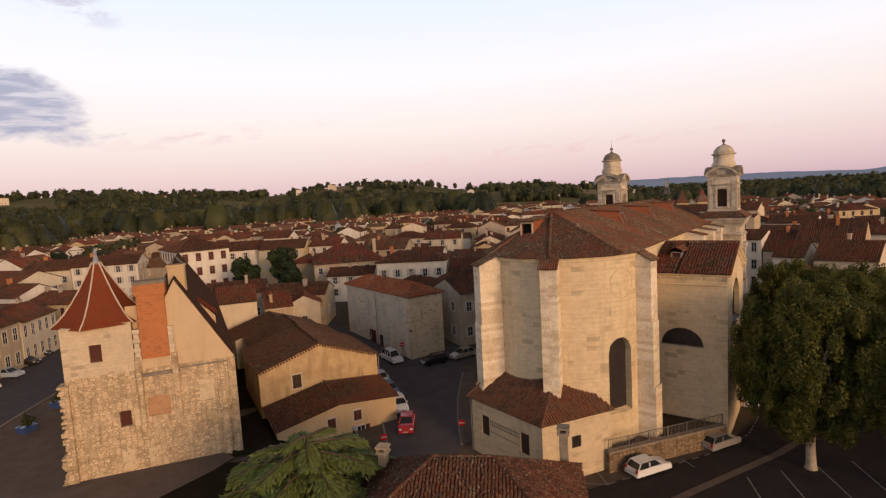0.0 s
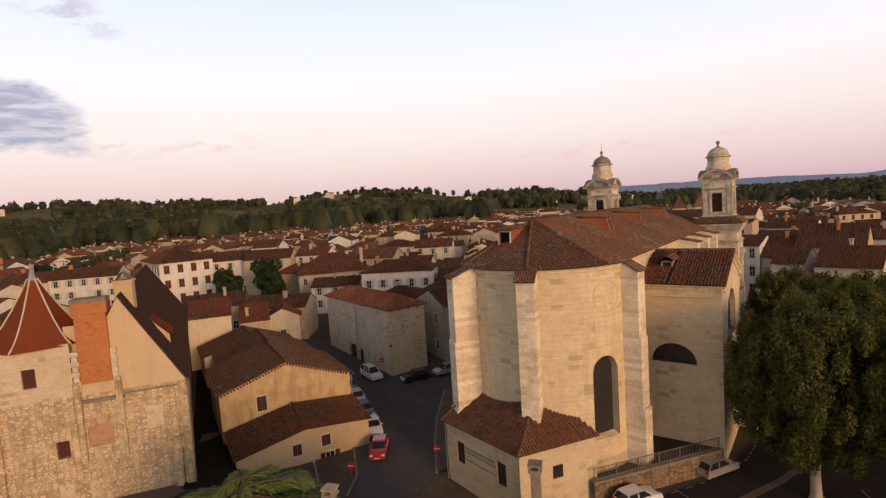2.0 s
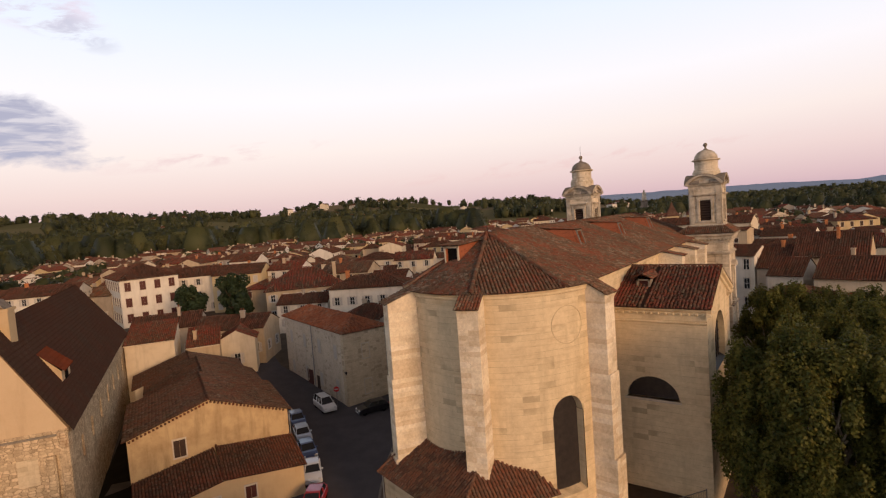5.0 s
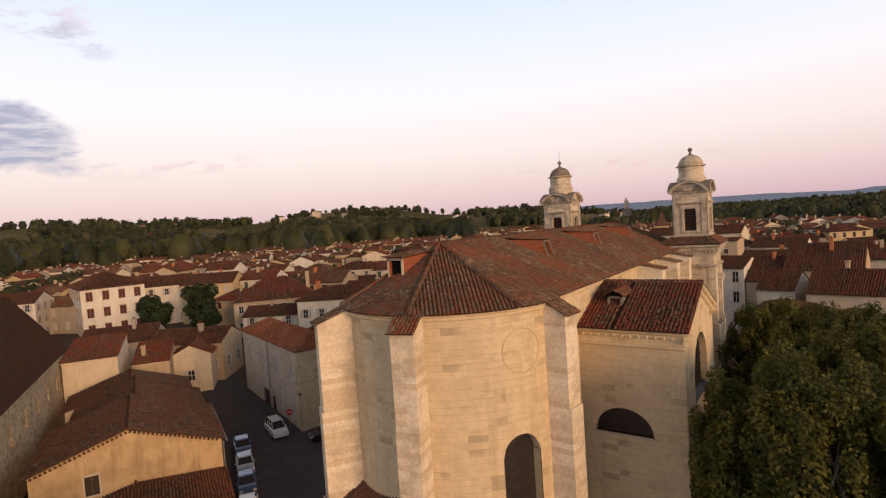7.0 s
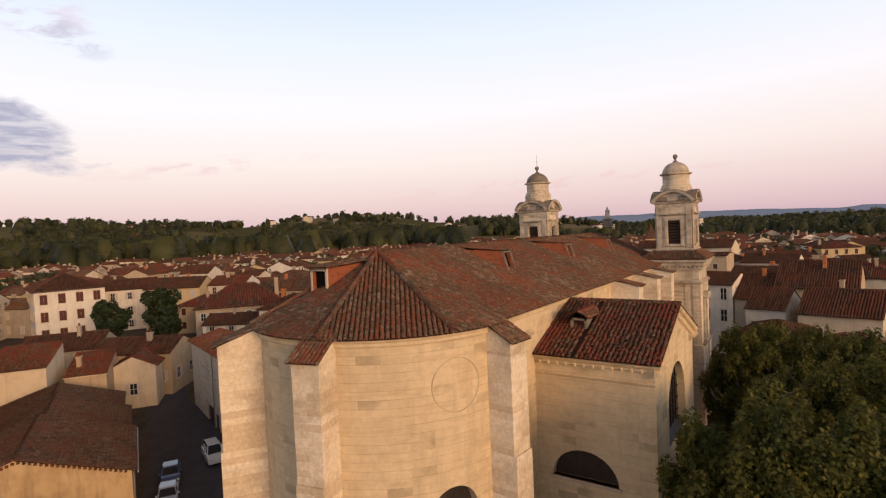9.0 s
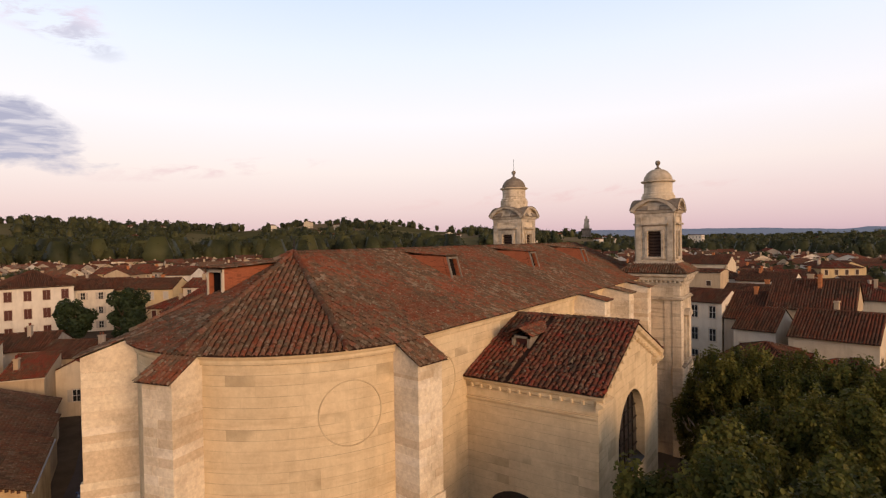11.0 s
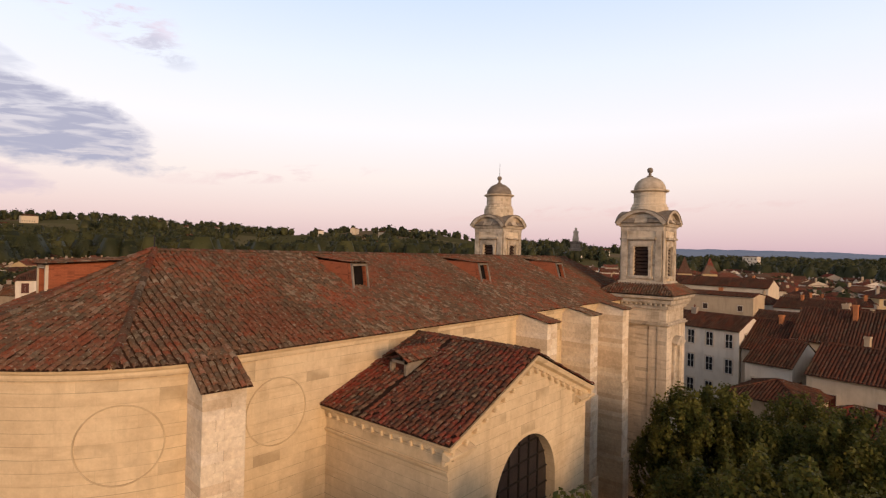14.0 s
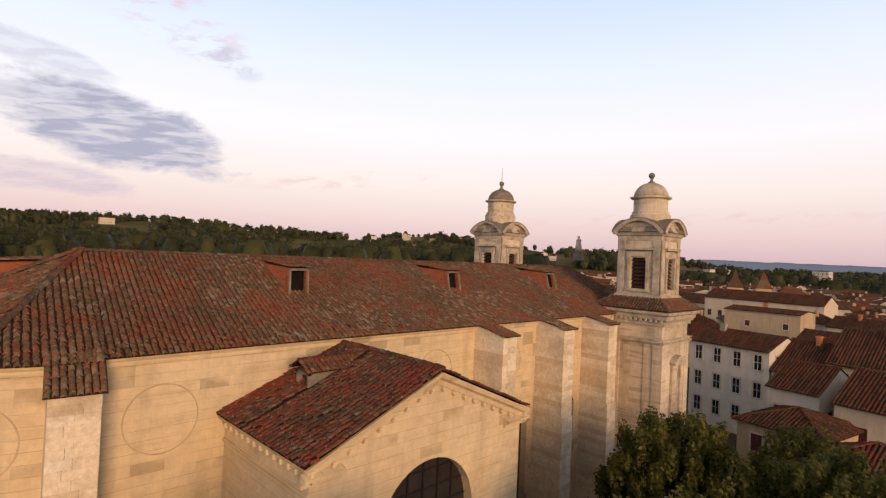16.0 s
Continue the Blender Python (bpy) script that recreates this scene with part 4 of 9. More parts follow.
strip("road", [(-90, 8), (-100, 18), (-112, 28), (-135, 37), (-185, 52), (-250, 70), (-250, 77), (-183, 60), (-130, 45), (-105, 35), (-86, 23), (-72, 8)], ASPHALT_WORN, 0.05, "dark asphalt street running out of the square", "road")
strip("pavement", [(-72, 8), (-86, 22.6), (-100, 32), (-88, 40), (-60, 24), (-47, 24), (-44, 10), (-50, 2)], PAVING, 0.06, "brown paved square beside the castle", "pavement")


def far_ridge():
    """The hills on the horizon, their blue haze painted into colour and glow."""
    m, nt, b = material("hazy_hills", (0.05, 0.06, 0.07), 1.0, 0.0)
    # emission imitates the haze; the hills themselves give off nothing
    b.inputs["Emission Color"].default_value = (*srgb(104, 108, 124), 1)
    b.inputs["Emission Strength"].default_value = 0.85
    V, F = [], []
    n = 220
    for i in range(n + 1):
        a = radians(-40 + 68 * i / n)
        up = 70 + 26 * noise.noise((i * 0.035, 1.0, 0)) + 9 * noise.noise((i * 0.16, 5.0, 0)) + 3 * noise.noise((i * 0.9, 9.0, 0)) + 16 * smooth01(0.55, 0.70, i / n) - 75 * smooth01(0.86, 1.0, i / n)
        for r, z in ((4300, -30), (4300, up * 0.75), (4420, up)):
            V.append((-2 - math.sin(a) * r, 20 + math.cos(a) * r, z))
    for i in range(n):
        for j in range(2):
            F.append((3 * i + j, 3 * i + 3 + j, 3 * i + 4 + j, 3 * i + 1 + j))
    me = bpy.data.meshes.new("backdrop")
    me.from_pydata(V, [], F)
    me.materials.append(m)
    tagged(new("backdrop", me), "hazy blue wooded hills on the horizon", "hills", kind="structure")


far_ridge()

# ---- church ----
CH = (-24.2, 50.0)
EAVE, RIDGE, HALF, RAD = 19.75, 23.55, 7.5, 7.95


def arch_pts(w, h, n=12):
    """Half-round-headed opening, in x, z from its sill."""
    r = w / 2
    return [(-r, 0)] + [(-r * math.cos(math.pi * i / n), h - r + r * math.sin(math.pi * i / n)) for i in range(n + 1)] + [(r, 0)]


def opening_on(geo, geo_in, profile, m, depth, k=0, kf=0, frame=0.16):
    """A recessed opening in front of a wall: raised surround, reveals and the pane at the back. Local y points out of the wall."""
    n = len(profile)
    cx = sum(p[0] for p in profile) / n
    cz = sum(p[1] for p in profile) / n
    out = [(x + frame * (1 if x > cx else -1) * (1 if abs(x - cx) > 0.01 else 0), z + (frame if z > cz else -frame)) for x, z in profile]
    v = [(x, 0.03, z) for x, z in out] + [(x, 0.03, z) for x, z in profile] + [(x, -depth, z) for x, z in profile] + [(x, -0.05, z) for x, z in out]
    f = []
    for i in range(n):
        j = (i + 1) % n
        f += [(i, j, n + j, n + i), (n + i, n + j, 2 * n + j, 2 * n + i), (3 * n + i, 3 * n + j, j, i)]
    geo.add(v, f, k, m)
    geo_in.add([(x, -depth + 0.02, z) for x, z in profile], [tuple(range(n))], kf, m)


def wall_with_holes(geo, length, z0, z1, holes, m, thick=0.8, k=0):
    """A straight wall along x from 0, its outer face at y = 0, with holes (x, z, profile) cut through it."""
    def rect(xa, xb, za, zb):
        if xb - xa > 1e-4 and zb - za > 1e-4:
            geo.add([(xa, 0, za), (xb, 0, za), (xb, 0, zb), (xa, 0, zb)], [(0, 1, 2, 3)], k, m)
            geo.add([(xa, thick, za), (xb, thick, za), (xb, thick, zb), (xa, thick, zb)], [(3, 2, 1, 0)], k, m)
    x = 0.0
    for hx, hz, prof in sorted(holes, key=lambda h: h[0]):
        pts = [(hx + a, hz + b) for a, b in prof]
        xa, xb = min(p[0] for p in pts), max(p[0] for p in pts)
        zb = min(p[1] for p in pts)
        rect(x, xa, z0, z1)
        rect(xa, xb, z0, zb)
        for (x1, a1), (x2, a2) in zip(pts, pts[1:]):
            if abs(x2 - x1) > 1e-6:
                geo.add([(x1, 0, a1), (x2, 0, a2), (x2, 0, z1), (x1, 0, z1)], [(0, 1, 2, 3)], k, m)
                geo.add([(x1, thick, a1), (x2, thick, a2), (x2, thick, z1), (x1, thick, z1)], [(3, 2, 1, 0)], k, m)
        for (x1, a1), (x2, a2) in zip(pts, pts[1:] + pts[:1]):
            geo.add([(x1, 0, a1), (x1, thick, a1), (x2, thick, a2), (x2, 0, a2)], [(0, 1, 2, 3)], k, m)
        x = xb
    rect(x, length, z0, z1)
    for xx, f in ((0.0, (0, 1, 2, 3)), (length, (3, 2, 1, 0))):
        geo.add([(xx, thick, z0), (xx, 0, z0), (xx, 0, z1), (xx, thick, z1)], [f], k, m)
    geo.add([(0, 0, z1), (length, 0, z1), (length, thick, z1), (0, thick, z1)], [(0, 1, 2, 3)], k, m)


def block_stack(parent, w, depth, z0, z1, m, course=0.42, seed=0, mat=None, batter=0.0, steps=()):
    """A buttress of coursed stone blocks: each course one or two blocks wide. Local x across, y out of the wall."""
    rnd = random.Random(seed)
    core = Geo()
    core.box(-w / 2 + 0.03, w / 2 - 0.03, -0.3, depth - 0.03, z0, z1)
    ob = part("buttress", core, STONE_DARK, parent, m=m)
    meshes = {}
    n = int((z1 - z0) / course)
    ch = (z1 - z0) / n
    for i in range(n):
        z = z0 + i * ch
        d = depth + sum(s for h, s in steps if z < h)
        key = (i % 2, round(d, 2))
        split = 0.0 if i % 2 else rnd.choice((0.3, -0.3, 0.38))
        for side in (0, 1):
            kk = (key, side, round(split, 2))
            if kk not in meshes:
                g = Geo()
                x0, x1 = (-w / 2, split * w / 2) if side == 0 else (split * w / 2, w / 2)
                g.bevel_box(x0 + 0.004, x1 - 0.004, -0.05, d, 0.003, ch - 0.003, 0.016)
                meshes[kk] = g.mesh("stone_block", [mat or BLOCK])
            b = new("stone_block", meshes[kk])
            b.parent = ob
            b.matrix_local = pose(rnd.uniform(-0.004, 0.004), rnd.uniform(-0.004, 0.006), z)
    return ob


def build_church():
    c = thing("church", "pale limestone church with canal-tile roofs and twin belfries", "church", (CH[0], CH[1], 0))
    # nave body
    g = Geo()
    south = Matrix.Translation((HALF, 0, 0)) @ Matrix.Rotation(radians(90), 4, "Z")
    tall = arch_pts(1.9, 7.0)
    wall_with_holes(g, 40.0, -0.3, EAVE, [(26.2, 6.5, tall), (32.5, 6.5, tall)], south, 0.9)
    part("nave_wall", g, STONE, c, "smooth pale limestone wall")
    g = Geo()
    north = Matrix.Translation((-HALF, 40, 0)) @ Matrix.Rotation(radians(-90), 4, "Z")
    wall_with_holes(g, 40.0, -0.3, EAVE, [(8 + 6.3 * i, 6.5, tall) for i in range(5)], north, 0.9)
    part("nave_wall", g, STONE, c)
    g = Geo()
    g.box(-HALF + 0.9, HALF - 0.9, 44.0, 45.2, -0.3, 19.7)
    g.extrude([(-HALF, 19.5), (HALF, 19.5), (-1.6, 23.2)], 44.4, 45.4)
    part("west_front", g, STONE_TOWER, c)
    # window glazing of the nave
    for y in (26.2, 32.5):
        g = Geo(south @ Matrix.Translation((y, 0, 6.5)))
        g.add([(x, 0.5, z) for x, z in tall], [tuple(range(len(tall)))])
        part("nave_window", g, LEAD_GLASS, c, "dark leaded glass window")
    # blind roundels: raised rings, browned for the shade and dirt of a groove
    def roundel(m, r=1.42, name="roundel", mat=GRIMY_SHADED_STONE, bend=0.0):
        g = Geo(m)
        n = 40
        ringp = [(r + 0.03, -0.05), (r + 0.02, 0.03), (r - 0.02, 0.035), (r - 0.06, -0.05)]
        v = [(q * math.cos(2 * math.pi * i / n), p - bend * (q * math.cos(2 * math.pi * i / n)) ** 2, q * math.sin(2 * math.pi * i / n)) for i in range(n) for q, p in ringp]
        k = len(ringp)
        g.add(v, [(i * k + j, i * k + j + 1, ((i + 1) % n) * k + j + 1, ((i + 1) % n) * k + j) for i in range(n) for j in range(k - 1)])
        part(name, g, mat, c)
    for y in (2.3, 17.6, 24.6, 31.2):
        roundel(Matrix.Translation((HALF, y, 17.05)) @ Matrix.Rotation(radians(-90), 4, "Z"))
    # apse: half-round wall, with one tall window on each flank
    g, panes, reveals = Geo(), {}, {}
    n = 72
    ang = lambda i: math.pi + math.pi * i / n
    holes = [(-154, 2.7, 4.6, 7.3), (-29, 2.7, 4.6, 7.3)]
    def hole_at(a):
        for h in holes:
            d = math.radians(math.degrees(a) - 360 - h[0]) * RAD
            if abs(d) < h[1] / 2:
                return d, h
        return None
    for i in range(n * 2):
        a0, a1 = math.pi + math.pi * i / (2 * n), math.pi + math.pi * (i + 1) / (2 * n)
        P = lambda a, z, r=RAD: (r * math.cos(a), r * math.sin(a), z)
        h = hole_at((a0 + a1) / 2)
        if h:
            def topz(a):
                q = hole_at(a)
                d = max(-h[1][1] / 2, min(h[1][1] / 2, math.radians(math.degrees(a) - 360 - h[1][0]) * RAD))
                return h[1][2] + h[1][3] - h[1][1] / 2 + math.sqrt(max(0, (h[1][1] / 2) ** 2 - d * d))
            z0, t0, t1 = h[1][2], topz(a0), topz(a1)
            g.add([P(a0, -0.3), P(a1, -0.3), P(a1, z0), P(a0, z0)], [(0, 1, 2, 3)])
            g.add([P(a0, t0), P(a1, t1), P(a1, EAVE), P(a0, EAVE)], [(0, 1, 2, 3)])
            rv = reveals.setdefault(h[1][0], Geo())
            rv.add([P(a0, t0, RAD - 0.8), P(a1, t1, RAD - 0.8), P(a1, t1), P(a0, t0)], [(0, 1, 2, 3)])
            rv.add([P(a0, z0), P(a1, z0), P(a1, z0 + 0.35, RAD - 0.8), P(a0, z0 + 0.35, RAD - 0.8)], [(0, 1, 2, 3)])
            panes.setdefault(h[1][0], Geo()).add([P(a0, z0, RAD - 0.6), P(a1, z0, RAD - 0.6), P(a1, t1, RAD - 0.6), P(a0, t0, RAD - 0.6)], [(0, 1, 2, 3)])
        else:
            g.add([P(a0, -0.3), P(a1, -0.3), P(a1, EAVE), P(a0, EAVE)], [(0, 1, 2, 3)])
    for az, w, z, hh in holes:
        for s in (-1, 1):
            a = math.radians(az + 360) + s * w / 2 / RAD
            P = lambda r, zz: (r * math.cos(a), r * math.sin(a), zz)
            reveals[az].add([P(RAD, z), P(RAD - 0.8, z), P(RAD - 0.8, z + hh - w / 2), P(RAD, z + hh - w / 2)], [(0, 1, 2, 3) if s > 0 else (3, 2, 1, 0)])
    me = g.mesh("apse_wall", [STONE])
    uv = me.uv_layers[0].data
    for lp in me.loops:
        co = me.vertices[lp.vertex_index].co
        uv[lp.index].uv = (math.atan2(co.y, co.x) * RAD, co.z)
    part("apse_wall", me, STONE, c, "curved limestone apse wall")
    for rv in reveals.values():
        part("window_reveal", rv, STONE, c)
    for gl in panes.values():
        part("apse_window", gl, LEAD_GLASS, c, "tall round-headed dark leaded window")
    # cornice under the eaves
    g = Geo()
    prof = [(0, -0.42), (0.10, -0.42), (0.14, -0.3), (0.14, -0.2), (0.22, -0.12), (0.26, 0.0), (0, 0.0)]
    for i in range(48):
        a0, a1 = math.pi * (1 + i / 48), math.pi * (1 + (i + 1) / 48)
        v = [((RAD + r) * math.cos(a), (RAD + r) * math.sin(a), EAVE + z) for a in (a0, a1) for r, z in prof]
        k = len(prof)
        g.add(v, [(j, k + j, k + (j + 1) % k, (j + 1) % k) for j in range(k)])
    for s in (-1, 1):
        g.extrude([(s * (HALF + r), EAVE + z) for r, z in prof], 0, 40)
    part("cornice", g, STONE, c)
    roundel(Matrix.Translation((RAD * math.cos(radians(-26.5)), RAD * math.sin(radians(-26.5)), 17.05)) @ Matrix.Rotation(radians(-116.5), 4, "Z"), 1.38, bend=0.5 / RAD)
    # buttresses
    def butt(px, py, deg, w, depth, top, seed, steps=((6.5, 0.18), (13.0, 0.12))):
        m = Matrix.Translation((px, py, 0)) @ Matrix.Rotation(radians(deg), 4, "Z")
        block_stack(c, w, depth, -0.3, top, m, 0.37, seed, steps=steps)
    AP = [(-76, 1.45), (-6, 1.45), (-124, 2.3)]
    for i, (az, dep) in enumerate(AP):
        butt(RAD * math.cos(radians(az)), RAD * math.sin(radians(az)), az - 90, 1.55, dep, 19.0, 10 + i)
    BAY = (21.7, 28.5, 34.9)
    for i, y in enumerate(BAY):
        butt(HALF, y, -90, 1.35, 2.45, 19.35, 20 + i)
    for i, y in enumerate((8.0, 15.0) + BAY):
        butt(-HALF, y, 90, 1.35, 2.45, 19.35, 30 + i)
    # roofs: the ridge and the apex stand a little to the north of the middle
    ap = Vector((-1.6, 0.8, RIDGE))

    def lean(p):
        f = max(0.0, (p[2] - EAVE) / (RIDGE - EAVE))
        return (p[0] + ap.x * f, p[1] + ap.y * f, p[2])

    slope = (RIDGE - EAVE) / (HALF + 0.45)
    T = Tiles()
    ov = 0.45
    for s in (1, -1):
        e0, e1 = Vector((s * (HALF + ov), 0.0, EAVE)), Vector((s * (HALF + ov), 45.6, EAVE))
        up = Vector((-s * (HALF + ov), 0, RIDGE - EAVE))
        T.face(e0, e1, up, 0.0, None, jit=1.2, course=0.26, seg=3, keep=(0.0, 15.2, 1.25) if s > 0 else None)
    # apse facets between the hips
    re = RAD + 0.42
    for mid, a0, a1, rad in ((0, 0, -28, re), (-56, -28, -76, re), (-102, -76, -128, re), (-154, -128, -180, re)):
        m0 = radians(mid)
        nrm, tan = Vector((math.cos(m0), math.sin(m0), 0)), Vector((-math.sin(m0), math.cos(m0), 0))
        lo, hi = rad * math.tan(radians(a1 - mid)), rad * math.tan(radians(a0 - mid))
        foot = nrm * rad + Vector((0, 0, EAVE))
        up3 = Vector((0, 0, RIDGE)) - foot
        k = up3.length / rad
        vm = lambda u, lo=lo, k=k, rad=rad: (rad - math.sqrt(max(0, re * re - (u + lo) ** 2))) * k
        first = len(T.v), len(T.sheet.v)
        T.face(foot + tan * lo, foot + tan * hi, up3, -lo, -lo, vmin=vm, jit=1.2, course=0.26, seg=3)

        def settle(p, mid=mid):
            """Lets a point of the flat facet down on to the cone, so that the eaves run level."""
            rho, az = math.hypot(p[0], p[1]), math.atan2(p[1], p[0])
            return (p[0], p[1], p[2] - (RIDGE - EAVE) * rho / re * (1 - math.cos(az - radians(mid))))
        T.v[first[0]:] = [np.array([settle(p) for p in V]) for V in T.v[first[0]:]]
        T.sheet.v[first[1]:] = [settle(p) for p in T.sheet.v[first[1]:]]
    # hips and ridge
    for a, dz in ((-28, 0.1), (-76, 0.1), (-128, 0.1)):
        d = Vector((math.cos(radians(a)), math.sin(radians(a)), 0))
        T.ridge(d * re + Vector((0, 0, EAVE + dz)), (0, 0, RIDGE + 0.15), 0.17)
    T.ridge((-re + 0.1, 0.1, EAVE + 0.12), (0, 0.1, RIDGE + 0.1), 0.15)
    T.ridge((0, 0, RIDGE + 0.05), (0, 45.6, RIDGE + 0.05), 0.15)
    # little roofs over the buttresses
    def butt_roof(px, py, deg, w, dep, zw, zt):
        m = Matrix.Translation((px, py, 0)) @ Matrix.Rotation(radians(deg), 4, "Z")
        p0, p1 = m @ Vector((-w / 2 - 0.14, dep + 0.25, zt)), m @ Vector((w / 2 + 0.14, dep + 0.25, zt))
        T.face(p0, p1, m @ Vector((-w / 2 - 0.14, -0.25, zw)) - p0, pitch=0.24)
        g = Geo(m)
        g.extrude([(-w / 2, zt - 0.5), (w / 2, zt - 0.5), (w / 2, zt + 0.0), (-w / 2, zt + 0.0)], -0.2, dep)
        v = [(x, y, z) for x in (-w / 2, w / 2) for y, z in ((-0.2, zt - 0.02), (dep, zt - 0.02), (dep, zt - 0.04 + 0.1), (-0.2, zw - 0.12))]
        g.add(v, [(0, 1, 2, 3), (7, 6, 5, 4), (1, 5, 6, 2), (3, 2, 6, 7)])
        part("buttress_cap", g, BLOCK, c)
    for az_, dep in AP:
        butt_roof(RAD * math.cos(radians(az_)), RAD * math.sin(radians(az_)), az_ - 90, 1.55, dep, EAVE + 0.28, 18.92)
    for y in BAY:
        butt_roof(HALF, y, -90, 1.35, 2.45, EAVE + 0.2, 19.3)
    for y in (8.0, 15.0) + BAY:
        butt_roof(-HALF, y, 90, 1.35, 2.45, EAVE + 0.2, 19.3)
    # dormers of brick under flat tiled roofs
    def dormer(s, y, out=3.1, w=1.05):
        zr = RIDGE - 0.25
        zf = RIDGE - slope * out
        top = zr - 0.045 * out
        T.face((s * (out + 0.25), y - w / 2 - 0.03, top), (s * (out + 0.25), y + w / 2 + 0.03, top), (-s * (out - 0.2), 0, zr - top + 0.12), pitch=0.24)
        d = Geo()
        for yy in (y - w / 2, y + w / 2 - 0.14):
            v = [(s * x, q, z) for q in (yy, yy + 0.14) for x, z in ((out, zf - 0.1), (out, top - 0.02), (0.6, zr - 0.05), (0.6, RIDGE - slope * 0.6 - 0.3))]
            d.add(v, [(0, 1, 2, 3), (7, 6, 5, 4), (0, 4, 5, 1), (1, 5, 6, 2)])
        d.v = [lean(p) for p in d.v]
        ob = part("dormer", d, BRICK_DARK, c, "small brick roof dormer")
        f = Geo()
        for yy in (y - w / 2, y + w / 2 - 0.1):
            f.box(*sorted((s * (out - 0.02), s * (out + 0.1))), yy, yy + 0.1, zf - 0.1, top)
        f.box(*sorted((s * (out - 0.02), s * (out + 0.1))), y - w / 2, y + w / 2, top - 0.16, top - 0.02)
        f.v = [lean(p) for p in f.v]
        part("dormer_frame", f, STONE_DARK, ob)
        h = Geo()
        h.box(*sorted((s * (out - 0.3), s * (out - 0.28))), y - w / 2, y + w / 2, zf - 0.1, top)
        h.v = [lean(p) for p in h.v]
        part("dormer_opening", h, DARK, ob)
    for y in (10.1, 22.9, 35.6):
        dormer(1, y, 4.05, 1.25)
    dormer(-1, 18.0)
    T.v = [np.array([lean(p) for p in V]) for V in T.v]
    T.sheet.v = [lean(p) for p in T.sheet.v]
    T.single = [(k, shape, Matrix.Translation(Vector(lean(m.translation)) - m.translation) @ m) for k, shape, m in T.single]
    # broad dormer before the apex, with brick cheeks
    xa, xb, yf, zt = -3.15, -1.75, -3.65, 22.95
    T.face((xa - 0.3, yf - 0.35, zt), (xb + 0.3, yf - 0.35, zt), (0, 4.6, 0.25), pitch=0.25)
    d = Geo()
    for x in (xa, xb - 0.16):
        d.add([(q, y, z) for q in (x, x + 0.16) for y, z in ((yf, 21.2), (yf, zt - 0.03), (0.6, zt + 0.15), (0.6, 21.2))], [(3, 2, 1, 0), (4, 5, 6, 7), (0, 1, 5, 4), (1, 2, 6, 5), (2, 3, 7, 6)])
    ob = part("dormer", d, BRICK_DARK, c, "broad brick roof dormer")
    f = Geo()
    for x in (xa, xb - 0.12):
        f.box(x, x + 0.13, yf - 0.06, yf + 0.06, 21.2, zt - 0.03)
    f.box(xa, xb, yf - 0.06, yf + 0.06, zt - 0.2, zt - 0.03)
    part("dormer_frame", f, STONE_TRIM, ob)
    h = Geo(); h.box(xa + 0.16, xb - 0.16, yf + 0.25, yf + 0.28, 21.2, zt - 0.05)
    part("dormer_opening", h, DARK, ob)
    T.link(c, TILE, label="weathered brown and red canal-tile roof", split=True)
    g = Geo()
    g.tube([ap, ap + Vector((0, 0, 0.9))], [0.05, 0.03], 6)
    part("finial", g, IRON, c)
    return c


church = build_church()


